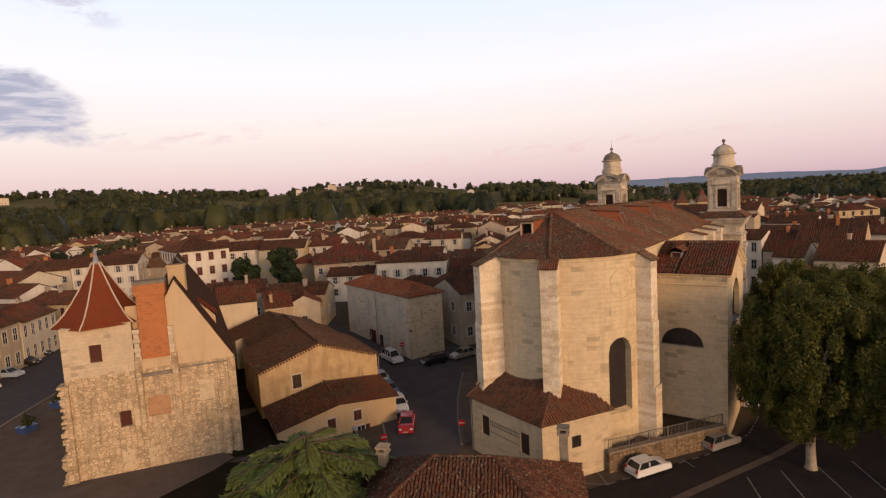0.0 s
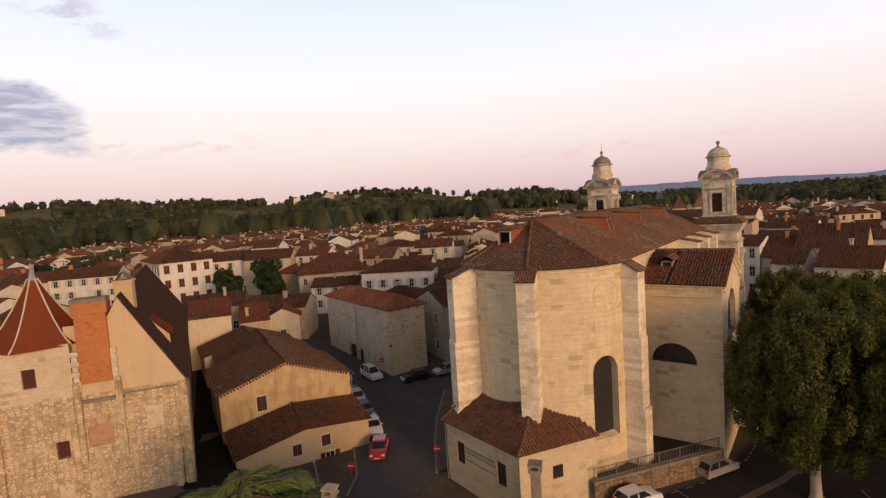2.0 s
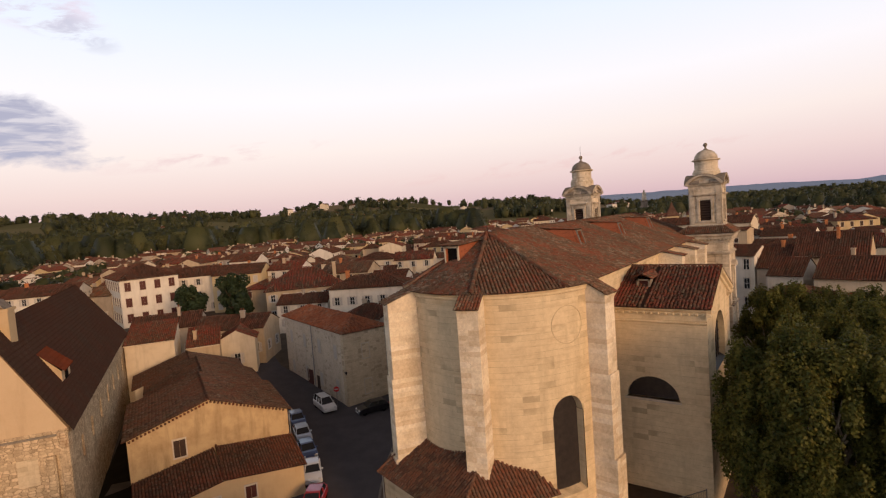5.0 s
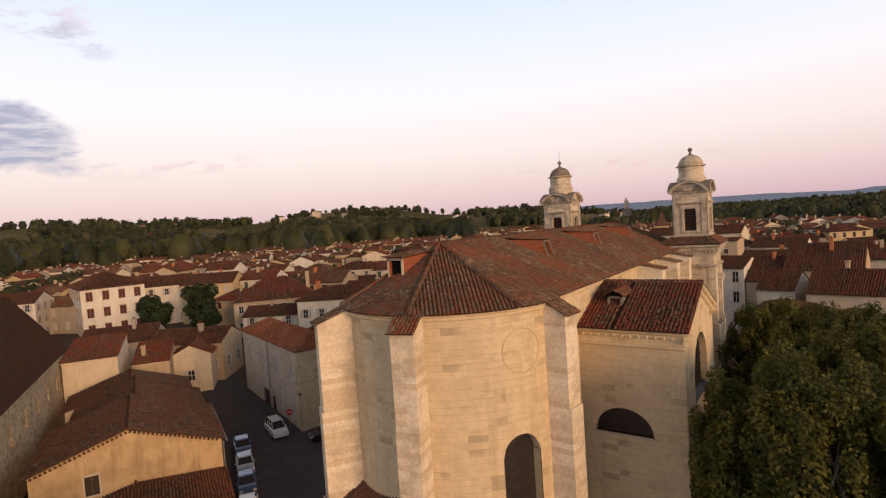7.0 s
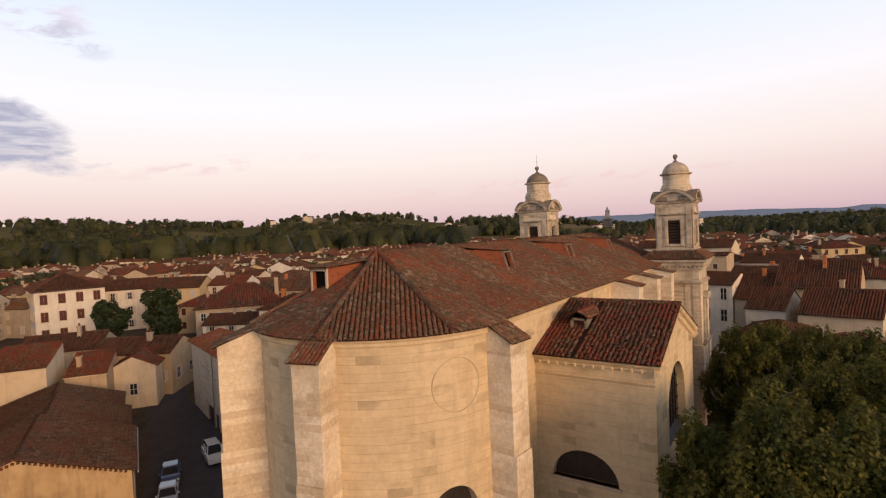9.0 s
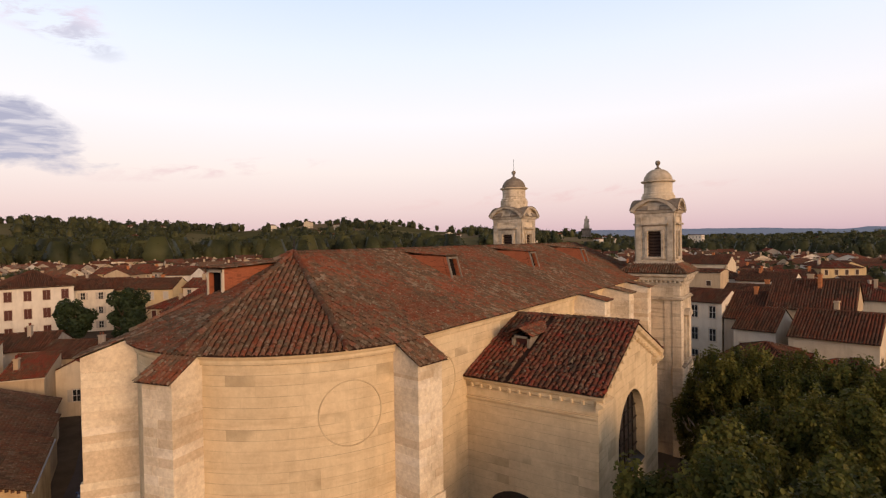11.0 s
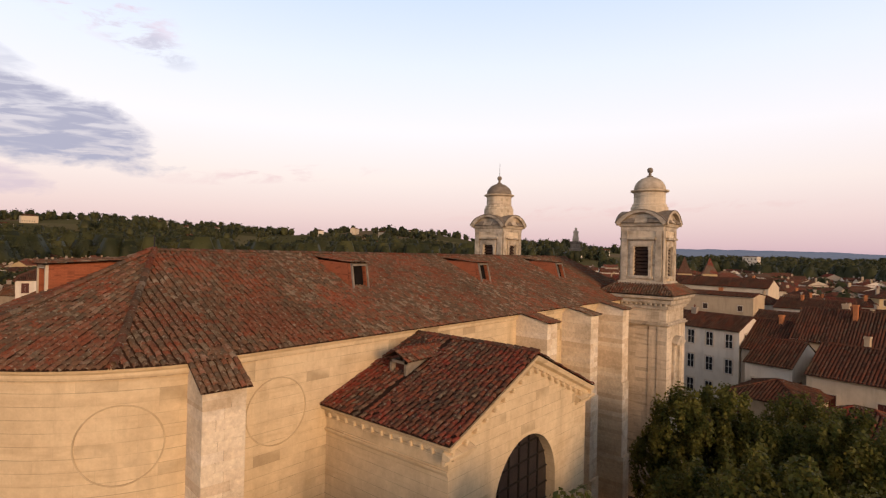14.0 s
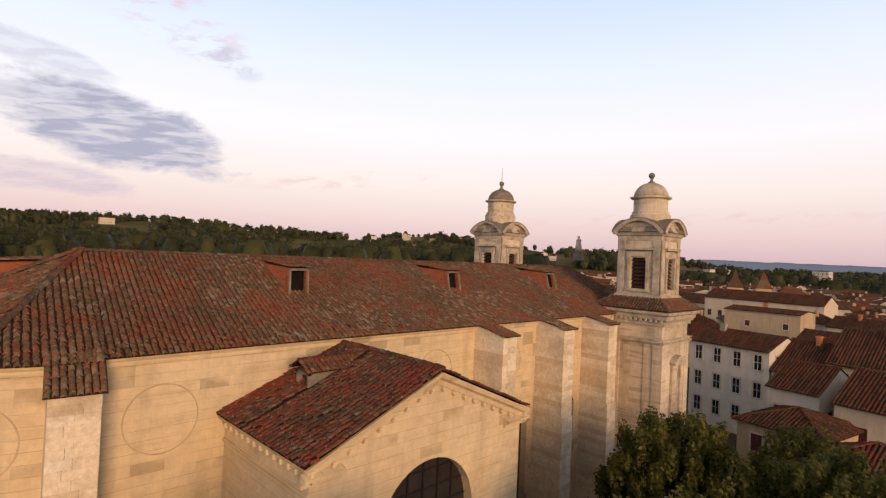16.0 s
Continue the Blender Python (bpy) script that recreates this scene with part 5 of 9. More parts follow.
def build_chapel(c):
    """The side chapel under its own gabled roof."""
    x0, x1, y0, y1, ez, rz = HALF, 14.75, 4.9, 16.6, 16.85, 19.25
    ym = (y0 + y1) / 2
    g = Geo()
    lun = [(-2.05, 0)] + [(-2.05 * math.cos(math.pi * i / 16), 1.85 * math.sin(math.pi * i / 16)) for i in range(1, 16)] + [(2.05, 0)]
    m = Matrix.Translation((x0, y0, 0))
    wall_with_holes(g, x1 - x0, -0.3, ez - 0.05, [(3.0, 9.3, lun)], m, 0.8)
    m2 = Matrix.Translation((x1, y0 + 0.8, 0)) @ Matrix.Rotation(radians(90), 4, "Z")
    big = [(-2.65, -2.0)] + [(-2.65 * math.cos(math.pi * i / 20), 2.65 * math.sin(math.pi * i / 20)) for i in range(21)] + [(2.65, -2.0)]
    wall_with_holes(g, y1 - y0 - 1.6, -0.3, ez - 0.05, [(4.95, 13.05, big)], m2, 0.8)
    m3 = Matrix.Translation((x1, y1, 0)) @ Matrix.Rotation(radians(180), 4, "Z")
    wall_with_holes(g, x1 - x0, -0.3, ez - 0.05, [(3.1, 6.5, arch_pts(1.5, 7.0))], m3, 0.8)
    g.add([(x1, y0, ez - 0.05), (x1, y1, ez - 0.05), (x1, ym, rz - 0.1), (x1 - 0.8, y0, ez - 0.05), (x1 - 0.8, y1, ez - 0.05), (x1 - 0.8, ym, rz - 0.1)],
          [(0, 1, 2), (5, 4, 3), (0, 2, 5, 3), (2, 1, 4, 5)])
    part("chapel_wall", g, STONE, c, "pale limestone chapel wall")
    g = Geo(m)
    g.add([(3.0 + x, 0.45, 9.3 + z) for x, z in lun], [tuple(range(len(lun)))])
    part("lunette_window", g, LEAD_GLASS, c, "dark half-round window")
    g = Geo(m)
    g.box(0.8, 5.2, -0.12, 0.4, 9.12, 9.3)
    part("window_sill", g, STONE_TRIM, c)
    g = Geo(m2)
    g.add([(4.95 + x, 0.5, 13.05 + z) for x, z in big], [tuple(range(len(big)))])
    part("chapel_window", g, LEAD_GLASS, c, "large round-headed leaded window")
    g = Geo(m2)
    for i in range(-2, 3):
        g.box(4.95 + i * 0.85 - 0.03, 4.95 + i * 0.85 + 0.03, 0.42, 0.5, 11.05, 13.05 + math.sqrt(max(0, 2.63 ** 2 - (i * 0.85) ** 2)))
    for z in (-1.2, -0.4, 0.4, 1.2, 2.0):
        q = math.sqrt(2.65 ** 2 - max(0, z) ** 2)
        g.box(4.95 - q, 4.95 + q, 0.43, 0.49, 13.05 + z, 13.05 + z + 0.05)
    g.add([(4.95 + x, y, z) for x in (-2.64, 2.64) for y, z in ((0.0, 11.06), (0.5, 11.4), (0.5, 11.06))], [(0, 1, 4, 3)])
    part("glazing_grid", g, IRON, c)
    g = Geo(m3)
    sl = arch_pts(1.5, 7.0)
    g.add([(3.1 + x, 0.5, 6.5 + z) for x, z in sl], [tuple(range(len(sl)))])
    part("chapel_window", g, LEAD_GLASS, c)
    # moulded cornice with small brackets
    prof = [(0, -0.62), (0.06, -0.62), (0.06, -0.5), (0.12, -0.44), (0.12, -0.26), (0.3, -0.18), (0.38, -0.02), (0, -0.02)]
    g = Geo()
    for yy, s in ((y0, -1), (y1, 1)):
        g.extrude([(yy + s * r, ez + z) for r, z in prof], x0, x1 + 0.3, m=Matrix(((0, 1, 0, 0), (1, 0, 0, 0), (0, 0, 1, 0), (0, 0, 0, 1))))
    sl = math.atan2(rz - ez, ym - y0)
    L = math.hypot(rz - ez, ym - y0) + 0.35
    for s, yy in ((1, y0), (-1, y1)):
        fm = Matrix.Translation((x1, yy - s * 0.3, ez - 0.12)) @ Matrix.Rotation(s * sl, 4, "X") @ Matrix.Rotation(radians(0), 4, "Z")
        if s < 0:
            g.extrude([(r, z + 0.1) for r, z in ((0, -0.5), (0.1, -0.5), (0.14, -0.3), (0.3, -0.2), (0.38, 0.0), (0, 0.0))], -L, 0, m=fm)
        else:
            g.extrude([(r, z + 0.1) for r, z in ((0, -0.5), (0.1, -0.5), (0.14, -0.3), (0.3, -0.2), (0.38, 0.0), (0, 0.0))], 0, L, m=fm)
    # short returns of the cornice at the corners of the gable
    for a, b in ((y0 - 0.36, y0 + 1.3), (y1 - 1.3, y1 + 0.36)):
        g.extrude([(x1 + r, ez - 0.45 + z) for r, z in ((0, -0.3), (0.1, -0.3), (0.14, -0.15), (0.34, -0.05), (0.36, 0.06), (0, 0.2))], a, b)
    part("chapel_cornice", g, STONE, c, "moulded stone cornice")
    g = Geo()
    g.extrude([(y0 + r, ez + z) for r, z in ((0.02, -1.28), (-0.05, -1.26), (-0.11, -1.16), (-0.11, -1.1), (0.02, -1.04))], x0, x1 + 0.02, m=Matrix(((0, 1, 0, 0), (1, 0, 0, 0), (0, 0, 1, 0), (0, 0, 0, 1))))
    part("string_course", g, STONE, c)
    gm = Geo()
    gm.bevel_box(-0.075, 0.075, 0, 0.2, -0.1, 0.1, 0.03)
    me = gm.mesh("bracket", [STONE])
    for i in range(13):
        b = new("bracket", me); b.parent = c
        b.matrix_local = Matrix.Translation((x0 + 0.4 + i * 0.56, y0, ez - 0.42)) @ Matrix.Rotation(radians(180), 4, "Z")
    for s, yy in ((1, y0), (-1, y1)):
        for i in range(8):
            q = 0.9 + i * 0.66
            b = new("bracket", me); b.parent = c
            b.matrix_local = Matrix.Translation((x1, yy + s * q, ez - 0.55 + (rz - ez) * q / (ym - y0))) @ Matrix.Rotation(radians(-90), 4, "Z") @ Matrix.Rotation(-s * sl, 4, "Y") @ pose(0, 0, 0)
    T = Tiles()
    ov, wv = 0.42, 0.38
    k = (rz - ez) / (ym - y0)
    for s, yy in ((1, y0), (-1, y1)):
        e0, e1 = Vector((x0 - 0.3, yy - s * ov, ez + 0.02)), Vector((x1 + wv, yy - s * ov, ez + 0.02))
        T.face(e0, e1, Vector((0, s * (ym - y0 + ov), (ym - y0 + ov) * k)), pitch=0.27, course=0.28, r=0.11, jit=1.7, keep=(2.2, 8.0, 3.6) if s > 0 else None, skip=((1.25, 1.5), (2.75, 3.0)) if s > 0 else ())
    T.ridge((x0 - 0.3, ym, rz + 0.25), (x1 + wv, ym, rz + 0.25), 0.15)
    # flat-topped dormer with a tiled lid
    dx, dy = 9.5, y0 + 3.3
    dz = ez + k * (dy - y0)
    d = Geo()
    d.box(dx - 0.55, dx - 0.4, dy - 0.75, dy + 1.6, dz - 0.5, dz + 0.55)
    d.box(dx + 0.4, dx + 0.55, dy - 0.75, dy + 1.6, dz - 0.5, dz + 0.55)
    d.box(dx - 0.55, dx + 0.55, dy - 0.75, dy - 0.62, dz - 0.55, dz - 0.1)
    d.box(dx - 0.55, dx + 0.55, dy - 0.75, dy - 0.62, dz + 0.42, dz + 0.55)
    ob = part("dormer", d, STONE_DARK, c, "small rendered roof dormer")
    h = Geo()
    h.box(dx - 0.4, dx + 0.4, dy - 0.5, dy - 0.47, dz - 0.5, dz + 0.5)
    part("dormer_opening", h, SHUTTER_RED, ob)
    for s in (-1, 1):
        T.face((dx + s * 0.85, dy - 1.0, dz + 0.58), (dx + s * 0.85, dy + 2.2, dz + 0.62), (-s * 0.85, 0, 0.42), pitch=0.24, course=0.3)
    T.ridge((dx, dy - 1.0, dz + 1.02), (dx, dy + 2.2, dz + 1.04), 0.11)
    T.link(c, TILE_RED, label="red and dark canal-tile chapel roof", split=True)


def tower_geo(c, sx, birdy=False):
    """A belfry tower: shaft with pilasters, cornice, tile skirt, belfry, segmental pediments, drum and dome."""
    base = Matrix.Translation((sx, 42.4, 0))
    t = Geo(base)
    h = 2.65
    t.box(-h, h, -h, h, -0.3, 19.6)
    tw = part("tower", t, STONE_TOWER, c, "square limestone bell tower with a small dome")
    p = Geo(base)
    for x in (-1, 1):
        for y in (-1, 1):
            p = Geo(base)
            p.bevel_box(*sorted((x * (h - 0.75), x * (h + 0.14))), *sorted((y * (h - 0.75), y * (h + 0.14))), -0.3, 17.9, 0.02)
            p.bevel_box(*sorted((x * (h - 1.55), x * (h + 0.07))), *sorted((y * (h - 1.55), y * (h + 0.07))), -0.3, 17.9, 0.02)
            p.bevel_box(*sorted((x * (h - 0.8), x * (h + 0.3))), *sorted((y * (h - 0.8), y * (h + 0.3))), -0.3, 10.6, 0.06)
            part("corner_pilaster", p, STONE_PALE, tw)
    def band(prof, z, name, n=4, turn=math.pi / 4, mat=TOWER_TRIM):
        b = Geo(base)
        b.lathe([((h + r) * math.sqrt(2), z + zz) for r, zz in prof], 4, turn=turn)
        part(name, b, mat, tw)
    band([(0.05, 0), (0.32, 0.02), (0.36, 0.14), (0.2, 0.2), (0.2, 0.32), (0.05, 0.36)], 17.55, "string_course")
    band([(0.05, 0), (0.22, 0.0), (0.22, 0.35), (0.42, 0.5), (0.5, 0.56), (0.55, 0.85), (0.78, 0.98), (0.85, 1.22), (0.05, 1.25)], 19.1, "cornice")
    dn = Geo()
    dn.bevel_box(-0.09, 0.09, 0, 0.28, 0, 0.26, 0.02)
    me = dn.mesh("dentil", [TOWER_TRIM])
    for q in range(4):
        for i in range(13):
            b = new("dentil", me); b.parent = tw
            b.matrix_local = base @ Matrix.Rotation(math.pi / 2 * q, 4, "Z") @ Matrix.Translation((-2.7 + i * 0.45, h + 0.2, 19.42))
    T = Tiles()
    for q in range(4):
        r = base @ Matrix.Rotation(math.pi / 2 * q, 4, "Z")
        T.face(r @ Vector((-3.5, -3.5, 20.4)), r @ Vector((3.5, -3.5, 20.4)), r.to_3x3() @ Vector((0, 1.35, 0.95)), 1.35, 5.65, pitch=0.25, course=0.32)
        T.ridge(r @ Vector((-3.5, -3.5, 20.45)), r @ Vector((-2.15, -2.15, 21.4)), 0.1)
    T.link(tw, TILE, label="tile skirt round the belfry")
    # belfry
    b = Geo(base)
    bh, z0, z1 = 1.95, 21.2, 27.3
    op = [(-0.68, 0), (-0.68, 2.75), (0.68, 2.75), (0.68, 0)]
    for q in range(4):
        wm = Matrix.Rotation(math.pi / 2 * q, 4, "Z") @ Matrix.Translation((-bh, -bh, 0))
        wall_with_holes(b, 2 * bh, z0, z1, [(bh, 22.1, op)], wm, 0.45)
    bf = part("belfry", b, STONE_TOWER, tw, "pale stone belfry with louvred openings")
    d = Geo(base)
    for q in range(4):
        r = Matrix.Rotation(math.pi / 2 * q, 4, "Z")
        for s in (-1, 1):
            d.bevel_box(*sorted((s * (bh - 0.62), s * (bh - 0.04))), -bh - 0.12, -bh + 0.1, 21.6, 26.4, 0.02, m=r)
            d.bevel_box(*sorted((s * 0.7, s * 0.98)), -bh - 0.16, -bh + 0.1, 22.1, 24.6, 0.02, m=r)
            d.bevel_box(*sorted((s * 0.66, s * 1.04)), -bh - 0.22, -bh + 0.1, 24.6, 24.95, 0.04, m=r)
        d.extrude([(-1.35, 25.55), (1.35, 25.55), (1.42, 25.72), (1.2, 25.75), (-1.2, 25.75), (-1.42, 25.72)], -bh - 0.4, -bh + 0.1, m=r)
        d.extrude([(-1.1, 24.95), (1.1, 24.95), (1.1, 25.4), (-1.1, 25.4)], -bh - 0.12, -bh + 0.1, m=r)
        d.bevel_box(-1.15, 1.15, -bh - 0.25, -bh + 0.1, 21.85, 22.1, 0.04, m=r)
        # segmental pediment
        n = 12
        R = 2.95
        th = math.asin(2.4 / R)
        out = [(R * math.sin(-th + 2 * th * i / n), 27.15 + R * math.cos(-th + 2 * th * i / n) - R * math.cos(th)) for i in range(n + 1)]
        inn = [(x * 0.86, z - 0.24) for x, z in out]
        d.extrude(out + inn[::-1], -bh - 0.5, -bh + 0.1, m=r)
        d.extrude([(x * 0.9, z - 0.2) for x, z in out], -bh - 0.12, -bh + 0.25, m=r)
        d.extrude(out, -bh - 0.1, 0, m=r)
    d.lathe([(bh * 1.414 + 0.1, 26.4), (bh * 1.414 + 0.12, 26.75), (bh * 1.414 + 0.3, 26.85), (bh * 1.414 + 0.45, 27.12), (bh * 1.414 - 0.4, 27.2)], 4, turn=math.pi / 4)
    d.lathe([((bh + 0.28) * 1.414, 21.2), ((bh + 0.28) * 1.414, 21.45), ((bh + 0.12) * 1.414, 21.6), (bh * 1.3, 21.65)], 4, turn=math.pi / 4)
    part("belfry_mouldings", d, TOWER_TRIM, bf)
    for q in range(4):
        lead = Geo(base)
        lead.extrude([(x * 1.02, z + 0.05) for x, z in out] + [(x, z - 0.01) for x, z in out[::-1]], -bh - 0.53, -0.6, m=Matrix.Rotation(math.pi / 2 * q, 4, "Z"))
        part("pediment_capping", lead, STONE_DARK, bf)
    sm = Geo()
    sm.add([(-0.68, -0.02, 0), (0.68, -0.02, 0), (0.68, 0.22, 0.24), (-0.68, 0.22, 0.24), (-0.68, -0.02, 0.04), (0.68, -0.02, 0.04), (0.68, 0.22, 0.28), (-0.68, 0.22, 0.28)],
           [(0, 3, 2, 1), (4, 5, 6, 7), (0, 1, 5, 4), (2, 3, 7, 6)])
    lm = sm.mesh("louvre", [SHUTTER_BROWN])
    for q in range(4):
        for i in range(8):
            o = new("louvre", lm); o.parent = bf
            o.matrix_local = base @ Matrix.Rotation(math.pi / 2 * q, 4, "Z") @ Matrix.Translation((0, -bh + 0.1, 22.15 + i * 0.34))
    k = Geo(base)
    k.box(-1.4, 1.4, -1.4, 1.4, 22, 25)
    part("belfry_dark", k, DARK, bf)
    # drum and dome
    base = base @ Matrix.Translation((0, 0, 0.45 if birdy else 0.0))
    e = Geo(base)
    e.lathe([(1.75, 26.7), (1.75, 28.75), (1.62, 28.85), (1.62, 29.05), (1.48, 29.1), (1.48, 30.15), (1.55, 30.2), (1.78, 30.3), (1.8, 30.42), (1.55, 30.46)], 28)
    dr = part("drum", e, STONE_TOWER, tw, smooth=False)
    e = Geo(base)
    e.lathe([(1.5 * math.cos(a), 30.44 + 1.35 * math.sin(a)) for a in [math.pi / 2 * i / 9 * 0.97 for i in range(10)]], 28)
    part("dome", e, STONE_DARK if birdy else TOWER_TRIM, tw, "small stone dome", smooth=True)
    e = Geo(base)
    e.lathe([(0.34, 31.7), (0.3, 31.86), (0.15, 31.92), (0.12, 32.14), (0.19, 32.2)] + [(0.28 * math.cos(a), 32.44 + 0.28 * math.sin(a)) for a in [-1.2 + 0.3 * i for i in range(9)]], 14)
    part("ball_finial", e, STONE_DARK, tw, smooth=True)
    if birdy:
        e = Geo(base)
        e.tube([(0, 0, 32.7), (0, 0, 34.25)], [0.03, 0.015], 6)
        part("lightning_rod", e, IRON, tw)
    # niche window on the outer face
    base = Matrix.Translation((sx, 42.4, 0))
    s = 1 if sx > 0 else -1
    nm = base @ Matrix.Translation((s * (h + 0.02), 0.2, 0)) @ Matrix.Rotation(radians(-90 * s), 4, "Z")
    e = Geo(nm)
    f = Geo(nm)
    opening_on(e, f, [(x, z + 11.2) for x, z in arch_pts(1.1, 3.9)], Matrix(), 0.2)
    e.extrude([(-1.2, 15.7), (1.2, 15.7), (1.35, 15.9), (0.6, 16.35), (0, 16.5), (-0.6, 16.35), (-1.35, 15.9)], -0.05, 0.55)
    e.extrude([(-1.2, 10.7), (1.2, 10.7), (1.3, 11.0), (-1.3, 11.0)], -0.05, 0.4)
    for q in (-1, 1):
        e.bevel_box(*sorted((q * 0.75, q * 1.0)), -0.05, 0.22, 11.0, 15.7, 0.03)
    part("niche", e, TOWER_TRIM, tw)
    e = Geo(nm)
    e.extrude([(-1.0, 6.6), (1.0, 6.6), (0, 7.9)], -0.05, 0.45)
    part("lower_pediment", e, TOWER_TRIM, tw)
    part("niche_window", f, LEAD_GLASS, tw)
    e = Geo(nm)
    e.bevel_box(-2.9, 2.9, -0.05, 0.42, 10.5, 10.75, 0.06)
    part("ledge", e, STONE_DARK, tw)


build_chapel(church)
tower_geo(church, 9.2)
tower_geo(church, -8.6, True)


def build_statue():
    s = Geo()
    prof = [(0.42, 0), (0.44, 0.3), (0.36, 0.7), (0.30, 1.05), (0.34, 1.3), (0.26, 1.46), (0.10, 1.52), (0.15, 1.62), (0.16, 1.74), (0.10, 1.86), (0.02, 1.9)]
    s.lathe(prof, 14)
    s.tube([(0.28, 0, 1.35), (0.4, -0.2, 1.0), (0.25, -0.34, 1.05)], [0.1, 0.09, 0.07], 8)
    ob = part("statue", s, STONE_TRIM, smooth=True)
    ob.matrix_world = pose(-24.3, 95.6, 25.45) @ Matrix.Scale(0.85, 4)
    tagged(ob, "small weathered stone statue on the church gable", "statue")
    p = Geo()
    p.lathe([(0.75, 0), (0.75, 0.2), (0.6, 0.28), (0.6, 0.8), (0.72, 0.9), (0.72, 1.05)], 4, turn=math.pi / 4)
    ob = part("pedestal", p, STONE_DARK)
    ob.matrix_world = pose(-24.3, 95.6, 24.4)
    tagged(ob, "square stone pedestal under the statue", "pedestal")


build_statue()

# ---- houses ----
_cache = {}


def win_mesh(w, h, style):
    """A window: frame, glass and, by style, shutters open, shut or none. Local y points out of the wall."""
    key = ("win", round(w, 2), round(h, 2), style)
    if key in _cache:
        return _cache[key]
    g = Geo()
    t = 0.07
    g.box(-w / 2 - 0.12, w / 2 + 0.12, -0.02, 0.10, -0.14, 0.0, 2)
    for s in (-1, 1):
        g.box(*sorted((s * (w / 2 + 0.12), s * w / 2)), -0.02, 0.07, 0.0, h, 2)
    g.box(-w / 2 - 0.12, w / 2 + 0.12, -0.02, 0.08, h, h + 0.16, 2)
    sh = {"red": 1, "brown": 1, "grey": 1}.get(style.split("_")[0])
    if style.endswith("shut"):
        for s in (-1, 1):
            g.box(*sorted((s * 0.01, s * w / 2)), -0.02, 0.03, 0, h, 1)
            for z in (0.2, h - 0.25):
                g.box(*sorted((s * 0.04, s * (w / 2 - 0.03))), 0.03, 0.045, z, z + 0.07, 1)
    else:
        g.box(-w / 2, w / 2, -0.02, 0.006, 0, h, 0)
        for s in (-1, 1):
            g.box(*sorted((s * w / 2, s * (w / 2 - t))), -0.02, 0.04, 0, h, 3)
        g.box(-0.03, 0.03, -0.02, 0.036, 0, h, 3)
        for z in (0, h * 0.5 - 0.02, h - t):
            g.box(-w / 2, w / 2, -0.02, 0.032, z, z + 0.05, 3)
        if style.endswith("open"):
            for s in (-1, 1):
                g.box(*sorted((s * (w / 2 + 0.03), s * (w + 0.02))), 0.075, 0.11, 0, h, 1)
                for i in range(2):
                    z = h * (i + 0.5) / 2
                    g.box(*sorted((s * (w / 2 + 0.06), s * (w - 0.01))), 0.11, 0.122, z - 0.03, z + 0.03, 1)
    mats = [GLASS, {"red": SHUTTER_RED, "brown": SHUTTER_BROWN, "grey": SHUTTER_GREY}[style.split("_")[0]], STONE_TRIM, WHITE_WOOD]
    _cache[key] = g.mesh("window", mats)
    return _cache[key]


def add_window(parent, x, y, z, deg, w=1.0, h=1.7, style="grey_open", name="window"):
    """deg: the way the wall faces, in the house's own frame."""
    o = new(name, win_mesh(w, h, style))
    o.parent = parent
    o.matrix_local = Matrix.Translation((x, y, z)) @ Matrix.Rotation(radians(deg - 90), 4, "Z")
    return o


def add_chimney(parent, x, y, z0, z1, w=0.7, d=0.5, mat=None, pots=2, rz=0.0):
    g = Geo(Matrix.Translation((x, y, 0)) @ Matrix.Rotation(radians(rz), 4, "Z"))
    g.bevel_box(-w / 2, w / 2, -d / 2, d / 2, z0, z1 - 0.2, 0.02)
    g.bevel_box(-w / 2 - 0.08, w / 2 + 0.08, -d / 2 - 0.08, d / 2 + 0.08, z1 - 0.2, z1, 0.03)
    ch = part("chimney", g, mat or PLASTERS[2], parent)
    if pots:
        if "pot" not in _cache:
            p = Geo()
            p.lathe([(0.11, -0.02), (0.09, 0.3), (0.12, 0.33), (0.12, 0.38), (0.05, 0.38)], 8)
            _cache["pot"] = p.mesh("chimney_pot", [TILE_RED])
        for i in range(pots):
            q = (i - (pots - 1) / 2) * w / pots
            part("chimney_pot", _cache["pot"], TILE_RED, ch, m=Matrix.Translation((x, y, z1)) @ Matrix.Rotation(radians(rz), 4, "Z") @ Matrix.Translation((q, 0, 0)))
    return ch


